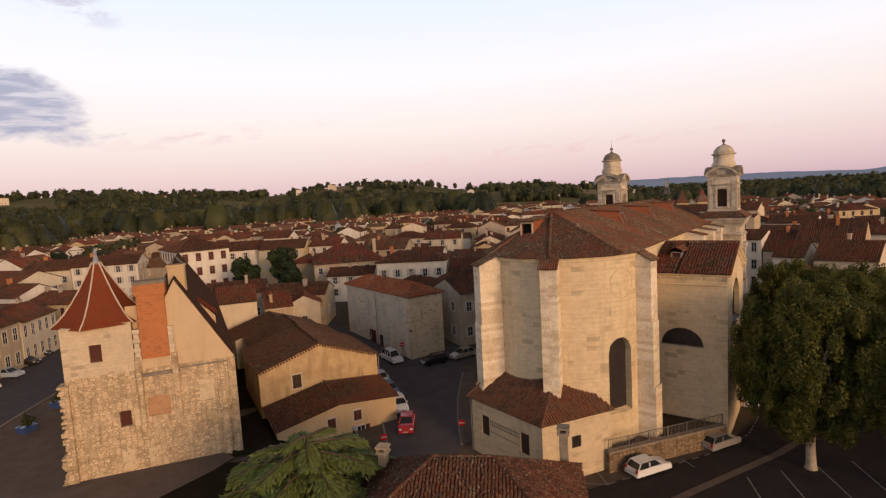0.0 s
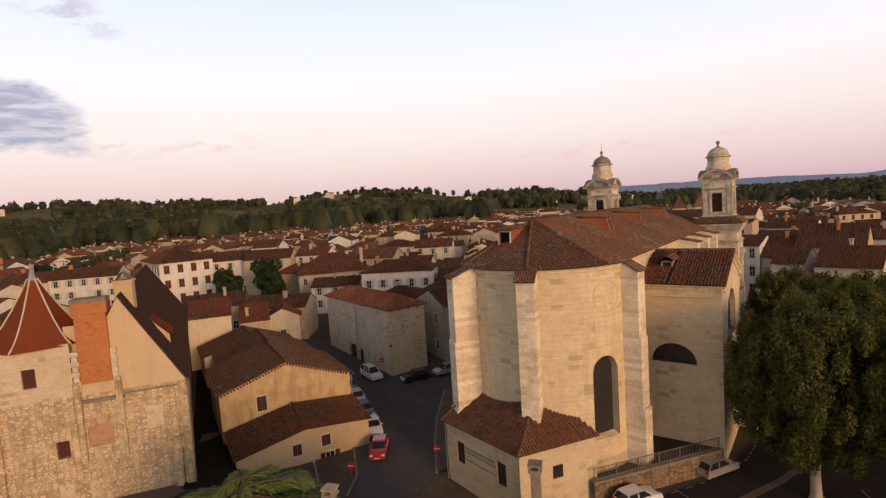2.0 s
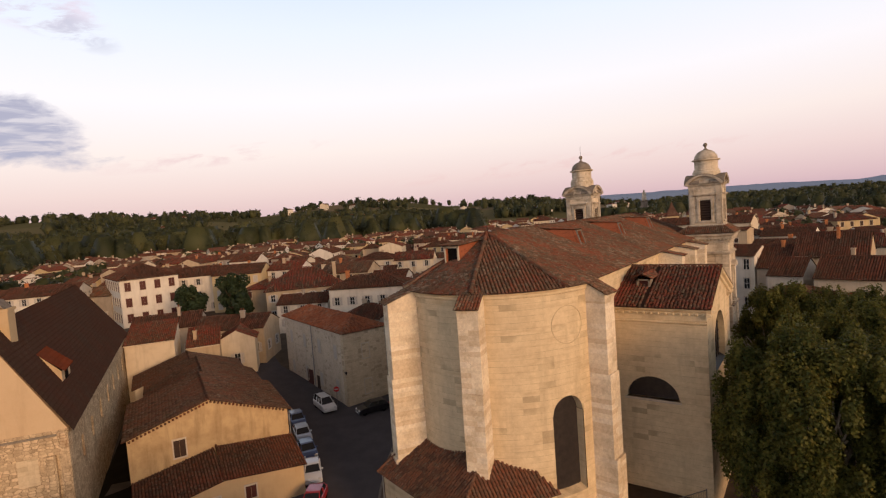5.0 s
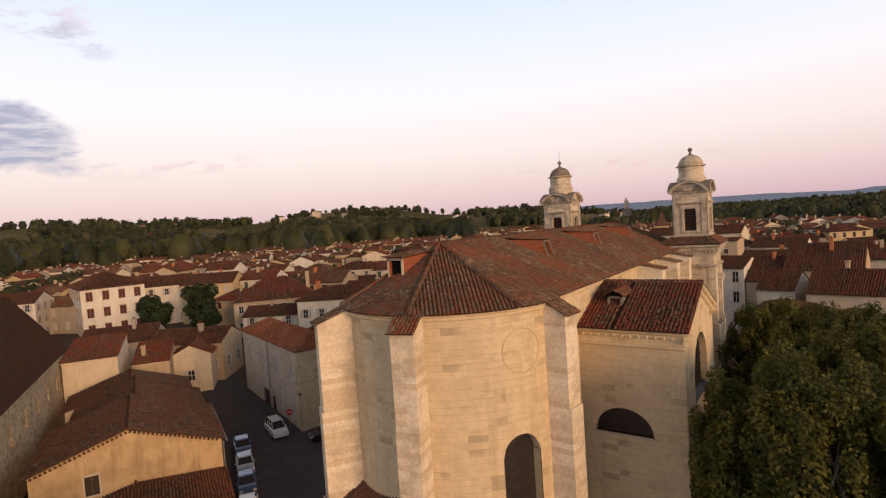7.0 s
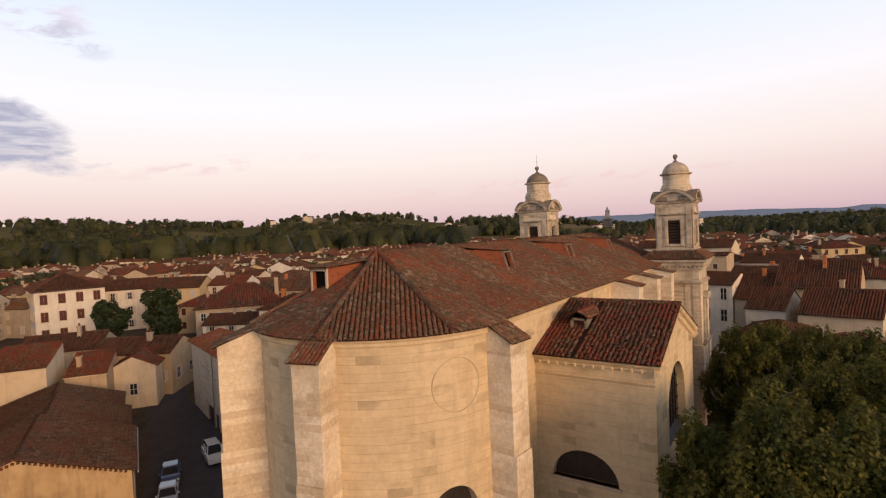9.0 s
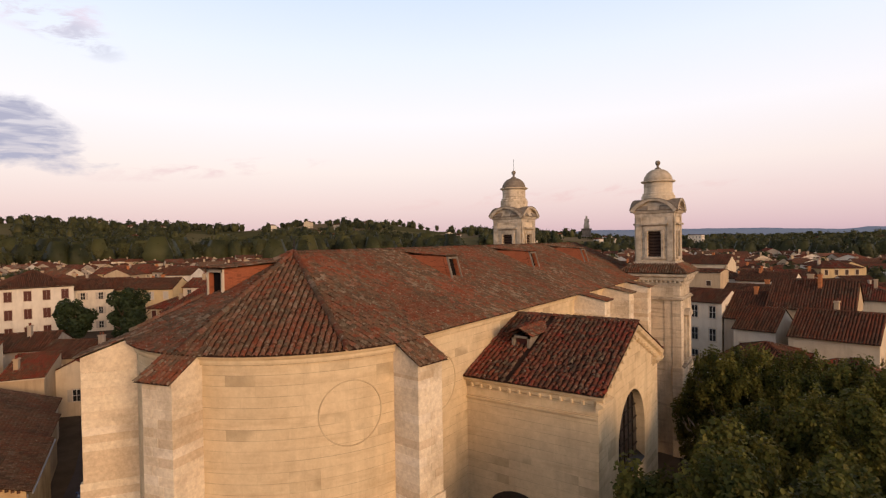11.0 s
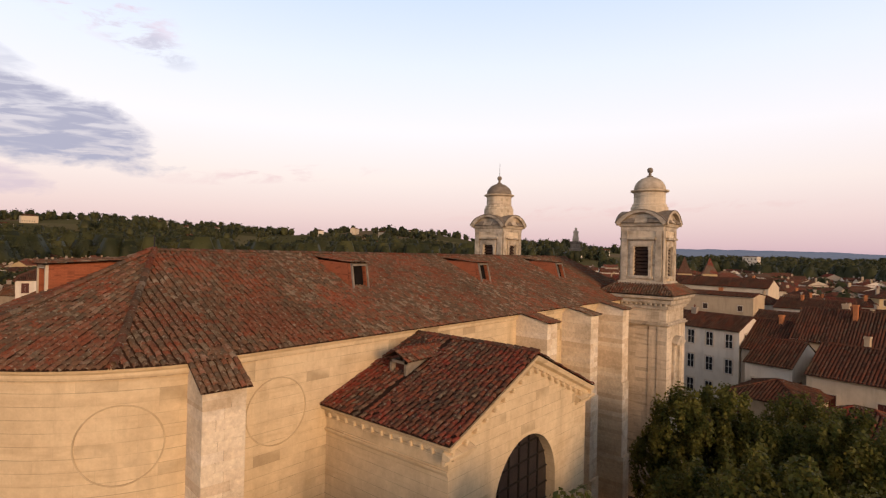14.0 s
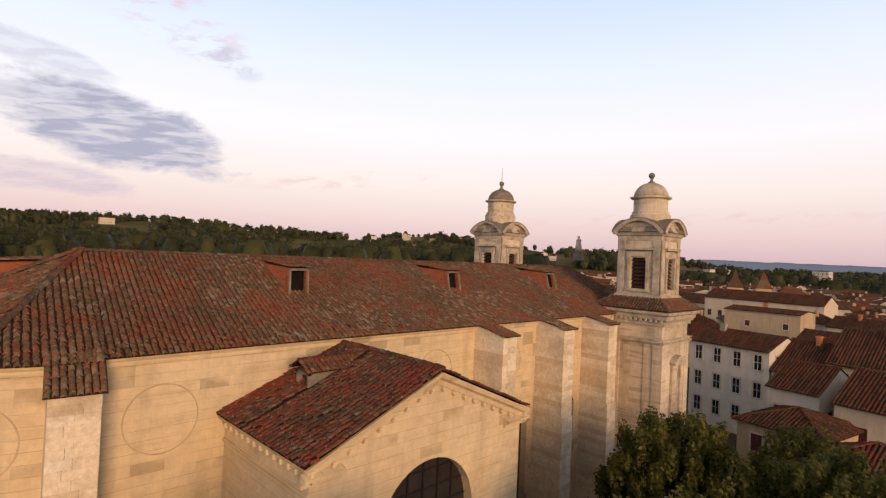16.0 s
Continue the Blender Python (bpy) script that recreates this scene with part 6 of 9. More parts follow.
def house(x, y, w, d, h, rz, roof="gable", pitch=0.42, wall=None, tiles=None, rows=2, label="", style="grey_open", chim=1, near=False, name="house", seed=0,
          faces=(270, 0, 180, 90), group="", ov=0.35, base=None, cols=None, kind="", ww=1.0, wh=1.6, skew=0.0):
    """A plain town house: local x along the ridge, w long, d deep, h to the eaves."""
    rnd = random.Random(seed * 77 + 5)
    z = (ground_z(x, y) if base is None else base)
    wall, tiles = wall or PLASTERS[0], tiles or TILE_BROWN
    ob = thing(name, label, "house", (x, y, z), rz, group, kind)
    g = Geo()
    rise = pitch * d / 2
    if roof == "shed":
        g.extrude([(-d / 2, -1.5), (d / 2, -1.5), (d / 2, h + pitch * d), (-d / 2, h)], -w / 2, w / 2, m=Matrix(((0, 1, 0, 0), (1, 0, 0, 0), (0, 0, 1, 0), (0, 0, 0, 1))))
    elif roof == "gable":
        g.extrude([(-d / 2, -1.5), (d / 2, -1.5), (d / 2, h), (0, h + rise), (-d / 2, h)], -w / 2, w / 2, m=Matrix(((0, 1, 0, 0), (1, 0, 0, 0), (0, 0, 1, 0), (0, 0, 0, 1))))
    else:
        g.box(-w / 2, w / 2, -d / 2, d / 2, -1.5, h)
    part("wall", g, wall, ob)
    if near or seed < 100:
        for s in (-1, 1):
            g = Geo()
            g.box(-w / 2 - 0.12, w / 2 + 0.12, *sorted((s * d / 2, s * (d / 2 + 0.16))), h - 0.22, h - 0.02)
            part("eaves_moulding", g, STONE_TRIM, ob)
    T = Tiles()
    lay = (lambda *a, **k: T.face(*a, pitch=0.25, **k)) if near else (lambda *a, **k: T.columns(*a, pitch=0.34 if math.hypot(x + 2, y - 20) < 165 else 0.5, piece=1.3 if math.hypot(x + 2, y - 20) < 165 else 2.4, r=0.12 if math.hypot(x + 2, y - 20) < 165 else 0.18, **k))
    if roof == "gable":
        for s in (-1, 1):
            p0, p1 = Vector((-s * -1 * (w / 2 + 0.15) * -1, s * (d / 2 + ov), h - pitch * ov + 0.05)), Vector((s * -1 * (w / 2 + 0.15) * -1, s * (d / 2 + ov), h - pitch * ov + 0.05))
            lay(p0, p1, Vector((0, -s * (d / 2 + ov), (d / 2 + ov) * pitch)))
        T.ridge((-w / 2 - 0.15, 0, h + rise + 0.06), (w / 2 + 0.15, 0, h + rise + 0.06), 0.15, 0.42 if near else 0.8)
    elif roof == "shed":
        lay(Vector((-w / 2 - 0.15, -d / 2 - ov, h - pitch * ov + 0.05)), Vector((w / 2 + 0.15, -d / 2 - ov, h - pitch * ov + 0.05)), Vector((0, d + ov, (d + ov) * pitch)))
    else:
        hw, hd = w / 2 + ov, d / 2 + ov
        ze = h - pitch * ov + 0.05
        zt = ze + pitch * min(hd, hw)
        q = min(hd, hw)
        for s in (-1, 1):
            lay(Vector((-s * hw, s * hd, ze)), Vector((s * hw, s * hd, ze)), Vector((0, -s * hd, zt - ze)), q, 2 * hw - q)
            lay(Vector((s * hw, s * hd, ze)), Vector((s * hw, -s * hd, ze)), Vector((-s * q, 0, zt - ze)), hd, hd)
            for t in (-1, 1):
                T.ridge((s * hw, t * hd, ze + 0.08), (s * (hw - q), 0, zt + 0.08), 0.13, 0.42 if near else 0.8)
        if hw > hd:
            T.ridge((-(hw - q), 0, zt + 0.08), (hw - q, 0, zt + 0.08), 0.14, 0.42 if near else 0.8)
    T.link(ob, tiles)
    storey = h / rows
    for deg in faces:
        along, off = (w, d / 2) if deg in (90, 270) else (d, w / 2)
        n = cols if cols and deg in (90, 270) else max(1, int((along - 1.0) / 2.7))
        for r in range(rows):
            for i in range(n):
                if not cols and rnd.random() < 0.12:
                    continue
                a = (i + 0.5) * along / n - along / 2
                dirv = Vector((math.cos(radians(deg)), math.sin(radians(deg)), 0))
                tan = Vector((-dirv.y, dirv.x, 0))
                p = dirv * (off + 0.005) + tan * a
                st = style if not isinstance(style, (list, tuple)) else style[rnd.randrange(len(style))]
                hh = wh if r < rows - 1 or rows == 1 else min(wh, storey - 1.2)
                add_window(ob, p.x, p.y, r * storey + min(0.95, storey - hh - 0.35), deg, ww, hh, st)
    for i in range(chim):
        q = rnd.uniform(-0.42, 0.42) * w
        add_chimney(ob, q, rnd.uniform(-0.15, 0.15) * d, h, h + rise + rnd.uniform(0.7, 1.3), 0.8, 0.5, [PLASTERS[2], PLASTERS[3], BRICK][rnd.randrange(3)], rnd.randrange(3), 0 if rnd.random() < 0.5 else 90)
    return ob

# ---- the town ----
def face_deg(dx, dy):
    return math.degrees(math.atan2(dy, dx))


def between(p, q):
    """Centre, length and bearing of a wall from p to q."""
    return (p[0] + q[0]) / 2, (p[1] + q[1]) / 2, math.hypot(q[0] - p[0], q[1] - p[1]), face_deg(q[0] - p[0], q[1] - p[1])


def front_house(p, q, depth, h, **kw):
    """A house whose front runs from p to q, its depth lying to the left of that way."""
    x, y, L, a = between(p, q)
    n = Vector((-math.sin(radians(a)), math.cos(radians(a))))
    return house(x + n.x * depth / 2, y + n.y * depth / 2, L, depth, h, a, **kw)


def gable_house(p, q, depth, h, **kw):
    """A house that turns its gable from p to q to the street, its depth lying to the left of that way."""
    x, y, L, a = between(p, q)
    n = Vector((-math.sin(radians(a)), math.cos(radians(a))))
    return house(x + n.x * depth / 2, y + n.y * depth / 2, depth, L, h, a + 90, **kw)


# the town hall with red shutters beyond the lane
front_house((-138.0, 67.0), (-135.0, 79.6), 20, 11.4, roof="hip", pitch=0.5, wall=PLASTERS[0], tiles=TILE_BROWN, rows=3, style="red_shut", chim=0, cols=4, ww=1.3, wh=2.1, label="large cream three-storey house with dark red shutters", seed=1, base=4.3)
front_house((-139.5, 81.2), (-133.6, 90.0), 10, 10.0, roof="gable", wall=PLASTERS[0], rows=3, style="grey_open", label="white rendered town house under a brown tile roof", seed=2, base=4.3)
front_house((-131.5, 86.5), (-121.5, 94.5), 10, 9.9, roof="gable", wall=PLASTERS[4], rows=3, style="grey_shut", label="yellow rendered town house with pale shutters", seed=3, base=4.3)
front_house((-160, 50), (-150, 62), 10, 9.0, roof="gable", wall=PLASTERS[0], rows=3, style="grey_open", label="white terraced house with pale shutters", seed=4, base=4.3)
front_house((-170, 42), (-160.5, 50), 10, 8.6, roof="gable", wall=PLASTERS[1], rows=2, style="grey_open", label="cream terraced house under a dark tile roof", seed=5, base=4.3)
# hipped house beyond the street
front_house((-104, 83), (-93, 96.5), 13, 7.2, roof="hip", pitch=0.62, wall=PLASTERS[2], tiles=TILE_RED, rows=2, style="grey_open", chim=1, label="beige house under a steep red hipped roof", seed=6, base=4.2)
front_house((-95, 79), (-86, 85), 7, 5.4, roof="gable", wall=PLASTERS[0], rows=2, style="grey_open", label="low white house with small windows", seed=7, base=4.0)
front_house((-82, 82), (-69, 90), 9, 8.6, roof="hip", wall=PLASTERS[0], rows=2, style="grey_open", label="pale house with open white shutters and a hipped roof", seed=8, base=3.9)
# grey corner house with the orange roof
grey = front_house((-73.2, 64.4), (-52.9, 57.9), 6.2, 9.6, roof="hip", pitch=0.46, wall=GREYSTONE, tiles=TILE_ORANGE, rows=2, style="grey_shut", chim=0, near=True, faces=(270, 0), cols=4, label="grey stone corner house under a bright orange tile roof", seed=9, base=1.6, ww=1.0, wh=1.9)
g = Geo(); g.box(-2.6, -0.5, -3.14, -3.05, -0.3, 2.5)
for k in range(7):
    g.box(-2.56 + k * 0.29, -2.56 + k * 0.29 + 0.26, -3.17, -3.14, -0.3, 2.46)
part("garage_door", g, SHUTTER_RED, grey, "dark red plank garage door")
g = Geo(); g.box(0.9, 1.9, -3.14, -3.05, -0.3, 2.1); g.box(0.98, 1.82, -3.17, -3.14, -0.3, 2.02)
part("house_door", g, SHUTTER_BROWN, grey)
g = Geo(); g.tube([(0.3, -3.22, -0.4), (0.3, -3.22, 9.3)], 0.06, 8)
part("downpipe", g, ZINC, grey)
g = Geo(); g.box(9.9, 10.7, -3.15, -2.9, -1.0, 9.4); g.box(10.5, 10.71, -2.9, 3.05, -1.0, 9.4)
part("corner_pier", g, WORN_ASHLAR, grey, "bare pale stone at the corner")
front_house((-49.5, 66.5), (-45, 76), 9, 8.2, roof="gable", wall=PLASTERS[3], rows=2, style="grey_open", label="grey rendered house on the side street", seed=10, base=2.2)
# houses between the castle and the street
front_house((-82.1, 43.8), (-78.7, 49.1), 8, 7.5, roof="shed", pitch=0.22, wall=PLASTERS[1], tiles=TILE_RED, rows=1, style="grey_shut", chim=0, near=True, faces=(270,), cols=2, label="cream house with a mono-pitch red tile roof", seed=11, base=3.0, ww=1.4, wh=1.3)
front_house((-79.5, 51.2), (-77.0, 55.0), 7, 5.6, roof="shed", pitch=0.25, wall=PLASTERS[2], tiles=TILE_RED, rows=1, chim=1, near=True, faces=(), label="small house with a red tile roof", seed=12, base=3.0)
gable_house((-81.0, 57.0), (-77.4, 61.4), 8.5, 4.8, roof="gable", pitch=0.5, wall=PLASTERS[1], tiles=TILE_RED, rows=1, chim=0, near=True, faces=(180,), label="small cream gabled house beside the street", seed=13, base=3.2)
front_house((-90, 58), (-80, 65), 8, 5.2, roof="gable", wall=PLASTERS[2], tiles=TILE_BROWN, rows=1, chim=1, label="low house under a brown tile roof", seed=14, base=3.6)
front_house((-100, 52), (-93, 61), 9, 5.6, roof="gable", wall=PLASTERS[3], tiles=TILE_BROWN, rows=1, chim=1, label="low grey house behind the castle", seed=15, base=3.6)

# white row of houses below the church towers
front_house((-23.0, 124.6), (-12.4, 122.2), 8.5, 10.7, roof="gable", pitch=0.37, wall=PLASTERS[0], tiles=TILE_BROWN, rows=3, style="grey_none", chim=1, cols=4, label="white three-storey town house with small balconies", seed=20, base=3.2, ww=1.05, wh=2.0, faces=(270, 0))
front_house((-12.1, 122.2), (-7.2, 121.4), 12, 8.6, roof="gable", pitch=0.58, wall=PLASTERS[3], tiles=TILE_BROWN, rows=2, style="grey_open", chim=1, label="grey town house under a steep dark tile roof", seed=21, base=3.2)
front_house((-9.6, 110.6), (-4.8, 109.6), 9.0, 9.0, roof="gable", pitch=0.5, wall=PLASTERS[0], tiles=TILE_BROWN, rows=2, style="red_shut", chim=0, cols=2, label="white gabled house with dark red shutters", seed=22, base=3.0)
front_house((-3.4, 108.4), (5.2, 106.6), 10.0, 8.9, roof="gable", pitch=0.54, wall=PLASTERS[1], tiles=TILE_BROWN, rows=2, style="red_shut", chim=1, label="cream house with dark red shutters under old brown tiles", seed=23, base=3.0)
front_house((-6.6, 123.2), (4.0, 121.8), 12, 10.6, roof="gable", pitch=0.62, wall=PLASTERS[2], tiles=TILE_BROWN, rows=3, style="grey_open", chim=2, label="tall beige house under a steep red-brown tile roof", seed=24, base=3.0)
front_house((-10.0, 102.2), (-2.8, 100.8), 8.2, 7.2, roof="hip", pitch=0.36, wall=PLASTERS[2], tiles=TILE_BROWN, rows=2, style="red_shut", chim=0, label="low beige house with red shutters under a hipped roof", seed=25, base=2.6)
front_house((-3.4, 94.6), (5.5, 93.0), 7.6, 7.4, roof="hip", pitch=0.5, wall=PLASTERS[2], tiles=TILE_RED, rows=2, style="brown_shut", chim=0, label="low house under a dark red tile roof", seed=26, base=2.0)
och = front_house((-31.2, 164.4), (-17.6, 163.4), 9, 12.0, roof="gable", pitch=0.12, wall=PLASTERS[2], tiles=TILE_BROWN, rows=2, chim=1, faces=(), label="long ochre building with two small windows", seed=27, base=4.0)
for wx in (-2.4, 4.4):
    add_window(och, wx, -4.51, 9.0, 270, 0.9, 1.1, "brown_shut")
front_house((-48, 201), (-20, 198), 10, 12.0, roof="gable", wall=PLASTERS[1], rows=2, style="brown_shut", chim=1, label="long cream building under a brown roof", seed=28, base=4.4)
front_house((-16, 150), (-2, 147.5), 10, 8.6, roof="gable", wall=PLASTERS[2], tiles=TILE_BROWN, rows=2, style="brown_shut", chim=2, label="beige house under a wide brown roof", seed=36, base=3.6)
front_house((-0.5, 146), (12, 144), 10, 9.6, roof="hip", wall=PLASTERS[1], tiles=TILE_RED, rows=2, style="grey_open", chim=1, label="cream house under a dark red hipped roof", seed=37, base=3.4)
front_house((-16, 178), (-4, 176), 9, 9.4, roof="gable", wall=PLASTERS[0], tiles=TILE_BROWN, rows=2, style="grey_shut", chim=1, label="white house behind the ochre building", seed=38, base=4.0)
front_house((-99.7, 602), (-87.3, 600), 9, 16.0, roof="hip", pitch=0.06, wall=PLASTERS[0], rows=4, style="grey_none", chim=0, label="white flat-topped block of flats beyond the old town", seed=39, base=10.0)
for i, (px, py) in enumerate(((-50.3, 233.7), (-43.8, 240.3))):
    o = thing("turret", "square stone turret under a pointed red roof", "turret", (px, py, 5.5), 20, "pair of pointed turrets")
    g = Geo(); g.box(-2.2, 2.2, -2.2, 2.2, -3, 13.0)
    part("wall", g, PLASTERS[4], o)
    g = Geo(); g.lathe([(3.5, 12.9), (1.6, 15.6), (0.05, 18.6)], 4, turn=math.pi / 4)
    part("roof", g, TILE_RED, o)
front_house((-72, 222), (-52, 216), 11, 9, roof="hip", wall=PLASTERS[1], rows=2, style="brown_shut", chim=2, label="long house beside the turrets", seed=29, base=4.4)

# terrace along the square
front_house((-97.6, 16.0), (-102.2, 20.3), 9, 11.6, wall=PLASTERS[3], rows=3, cols=3, style="grey_open", label="tall weathered terraced house with shutters on the square", seed=30, base=2.4, wh=1.9, faces=(270, 180))
front_house((-102.5, 20.6), (-106.4, 24.2), 8.5, 7.8, wall=PLASTERS[2], rows=2, cols=2, style="grey_none", label="small beige terraced house on the square", seed=31, base=2.4, ww=1.1, wh=2.0, faces=(270,))
front_house((-106.7, 24.5), (-114.5, 31.7), 8.5, 7.3, wall=PLASTERS[1], rows=2, cols=5, style="grey_none", label="cream terraced house with a row of tall windows", seed=35, base=2.4, ww=0.9, wh=2.0, faces=(270, 0))
house(-123.5, 25.5, 11, 9, 6.6, 28, wall=PLASTERS[1], tiles=TILE_RED, rows=2, style="grey_shut", label="cream terraced house beside the square", seed=32, base=2.6)
house(-137, 32, 14, 9, 8.0, 20, wall=PLASTERS[0], rows=2, label="white terraced house along the street", seed=33, base=3.2)
house(-155, 37, 16, 10, 8.5, 18, wall=PLASTERS[1], rows=2, label="cream terraced house along the street", seed=34, base=3.8)


def scatter_town():
    """The quarter beyond: rows of houses on a loose grid, skipping the streets and what stands already."""
    rnd = random.Random(11)
    taken = [(o.matrix_world.translation.x, o.matrix_world.translation.y, 11.5) for o in scene.collection.objects if o.parent is None and o.get("category") in ("house", "turret")]
    labels = {0: "white rendered town house under a brown tile roof", 1: "cream rendered town house under a brown tile roof", 2: "beige rendered town house with a tiled roof", 3: "grey rendered town house with a tiled roof", 4: "yellow rendered town house with a tiled roof"}
    made = 0
    spots = []
    for gx in range(-34, 14):
        for gy in range(-3, 36):
            a = radians(28)
            u, v = gx * 11.6 + rnd.uniform(-1.8, 1.8), gy * 11.4 + rnd.uniform(-1.8, 1.8)
            x, y = -60 + u * math.cos(a) - v * math.sin(a), 60 + u * math.sin(a) + v * math.cos(a)
            spots.append((x, y))
    spots.sort(key=lambda p: math.hypot(p[0] + 2, p[1] - 20))
    for x, y in spots:
        d = math.hypot(x + 2, y - 20)
        ang = math.degrees(math.atan2(-(x + 2), y - 10))
        if not -14 < ang < 92 or d > 236 or d < 85:
            continue
        if -42 < x < -6 and y < 112:
            continue
        if x < -84 and y < 44 + (-84 - x) * 0.30 and y > 28 + (-84 - x) * 0.25:
            continue
        if x < -70 and y < 30 and x > -100:
            continue
        if -36 < x < -8 and y < 116 or (-100 < x < -38 and abs((y - 58) - (-x - 54) * 0.38) < 6.5):
            continue
        if -134 < x < -92 and 42 < y < 95:
            continue
        if -32 < x < 14 and 84 < y < 182:
            continue
        if any(math.hypot(x - tx, y - ty) < tr for tx, ty, tr in taken):
            continue
        k = rnd.choice((0, 0, 1, 1, 2, 3, 4))
        w, dd = rnd.uniform(8.0, 12.5), rnd.uniform(7, 9.8)
        rows = rnd.choice((2, 2, 2, 3)) if d < 260 else rnd.choice((1, 2, 2))
        h = rows * rnd.uniform(2.9, 3.4)
        rz = 28 + rnd.choice((0, 0, 90)) + rnd.uniform(-6, 6)
        house(x, y, w, dd, h, rz, roof=rnd.choice(("gable", "gable", "gable", "hip")), pitch=rnd.uniform(0.36, 0.5), wall=PLASTERS[k], tiles=rnd.choice((TILE_BROWN, TILE_BROWN, TILE_RED, TILE)),
              rows=rows, style=rnd.choice(("grey_open", "grey_shut", "grey_none", "brown_shut", "red_shut")), chim=rnd.choice((0, 1, 1, 2)), seed=made + 100, label=labels[k], group="houses of the old town", faces=((270, 0) if -45 < rz % 180 < 60 else (270, 180)) if d < 150 else (270,))
        taken.append((x, y, 10.2))
        made += 1
    return made


scatter_town()


def far_town():
    """Roofs and walls of the outer quarters, past counting."""
    rnd = random.Random(17)
    mats = PLASTERS + [TILE_BROWN, TILE_RED, TILE, DARK]
    g = Geo()
    done = []
    cell = {}
    for _ in range(9000):
        ang = rnd.uniform(-15, 93)
        d = 238 + 322 * rnd.random() ** 1.15
        edge = 440 + 60 * math.sin(ang * 0.2) + 30 * math.sin(ang * 0.71) - 90 * smooth01(60, 85, ang)
        if d > edge and rnd.random() < 0.9:
            continue
        x, y = -2 - math.sin(radians(ang)) * d, 20 + math.cos(radians(ang)) * d
        ci, cj = int(x // 12), int(y // 12)
        if any(math.hypot(x - a, y - b) < 10.6 for i in (-1, 0, 1) for j in (-1, 0, 1) for a, b in cell.get((ci + i, cj + j), ())):
            continue
        cell.setdefault((ci, cj), []).append((x, y))
        w, dd = rnd.uniform(9, 15), rnd.uniform(7.5, 10.5)
        h, pitch = rnd.choice((3.2, 5.6, 6.2, 6.8, 8.6)), rnd.uniform(0.34, 0.5)
        rise = pitch * dd / 2
        m = pose(x, y, ground_z(x, y), 0, 0, 28 + rnd.choice((0, 0, 90, 45)) + rnd.uniform(-8, 8))
        k, rk = rnd.choice((0, 0, 1, 1, 2, 3, 4)), rnd.choice((5, 5, 6, 7))
        v = [(sx * w / 2, q, z) for sx in (-1, 1) for q, z in ((-dd / 2, -2), (dd / 2, -2), (dd / 2, h), (0, h + rise), (-dd / 2, h))]
        g.add(v, [(0, 4, 3, 2, 1), (5, 6, 7, 8, 9), (0, 5, 9, 4), (1, 2, 7, 6)], k, m)
        hip = dd / 2 if rnd.random() < 0.3 else 0.0
        for s in (-1, 1):
            e, z0, z1 = w / 2 + 0.3, h - 0.35 * pitch + 0.12, h + rise + 0.12
            t = e - hip
            for a, b, c0, c1 in ((-1.0, -0.15, 0, 0), (-0.15, 0.4, 0, 0), (0.4, 1.0, 0, 0)):
                p = [(e * a, s * (dd / 2 + 0.35), z0), (e * b, s * (dd / 2 + 0.35), z0), (max(-t, min(t, e * b)), s * 0.02, z1), (max(-t, min(t, e * a)), s * 0.02, z1)]
                g.add(p + [(q[0], q[1], q[2] - 0.16) for q in p], [(0, 1, 2, 3), (0, 4, 5, 1)] if s < 0 else [(3, 2, 1, 0), (1, 5, 4, 0)], rk, m)
            if hip:
                p = [(s * e, -dd / 2 - 0.35, z0), (s * e, dd / 2 + 0.35, z0), (s * t, 0, z1)]
                g.add(p, [(0, 1, 2) if s > 0 else (2, 1, 0)], rk, m)
        for f in range(max(1, int(h / 3))):
            for i in range(int(w / 3)):
                if rnd.random() < 0.8:
                    a = -w / 2 + (i + 0.5) * w / int(w / 3)
                    g.box(a - 0.5, a + 0.5, -dd / 2 - 0.05, -dd / 2 + 0.1, f * 2.9 + 0.9, f * 2.9 + 2.4, 8, m)
            for i in range(2):
                if rnd.random() < 0.6:
                    for s in (-1, 1):
                        g.box(*sorted((s * w / 2, s * (w / 2 + 0.05))), -2.2 + 3.4 * i, -1.2 + 3.4 * i, f * 2.9 + 0.9, f * 2.9 + 2.3, 8, m)
        if rnd.random() < 0.7:
            q = rnd.uniform(-0.4, 0.4) * w
            g.bevel_box(q - 0.45, q + 0.45, -0.3, 0.3, h, h + rise + rnd.uniform(0.8, 1.4), 0.04, rnd.choice((2, 3, 2)), m)
    ob = part("distant_quarter", g, mats)
    tagged(ob, "crowded tiled roofs and pale walls of the outer town", "houses", kind="stuff")


far_town()

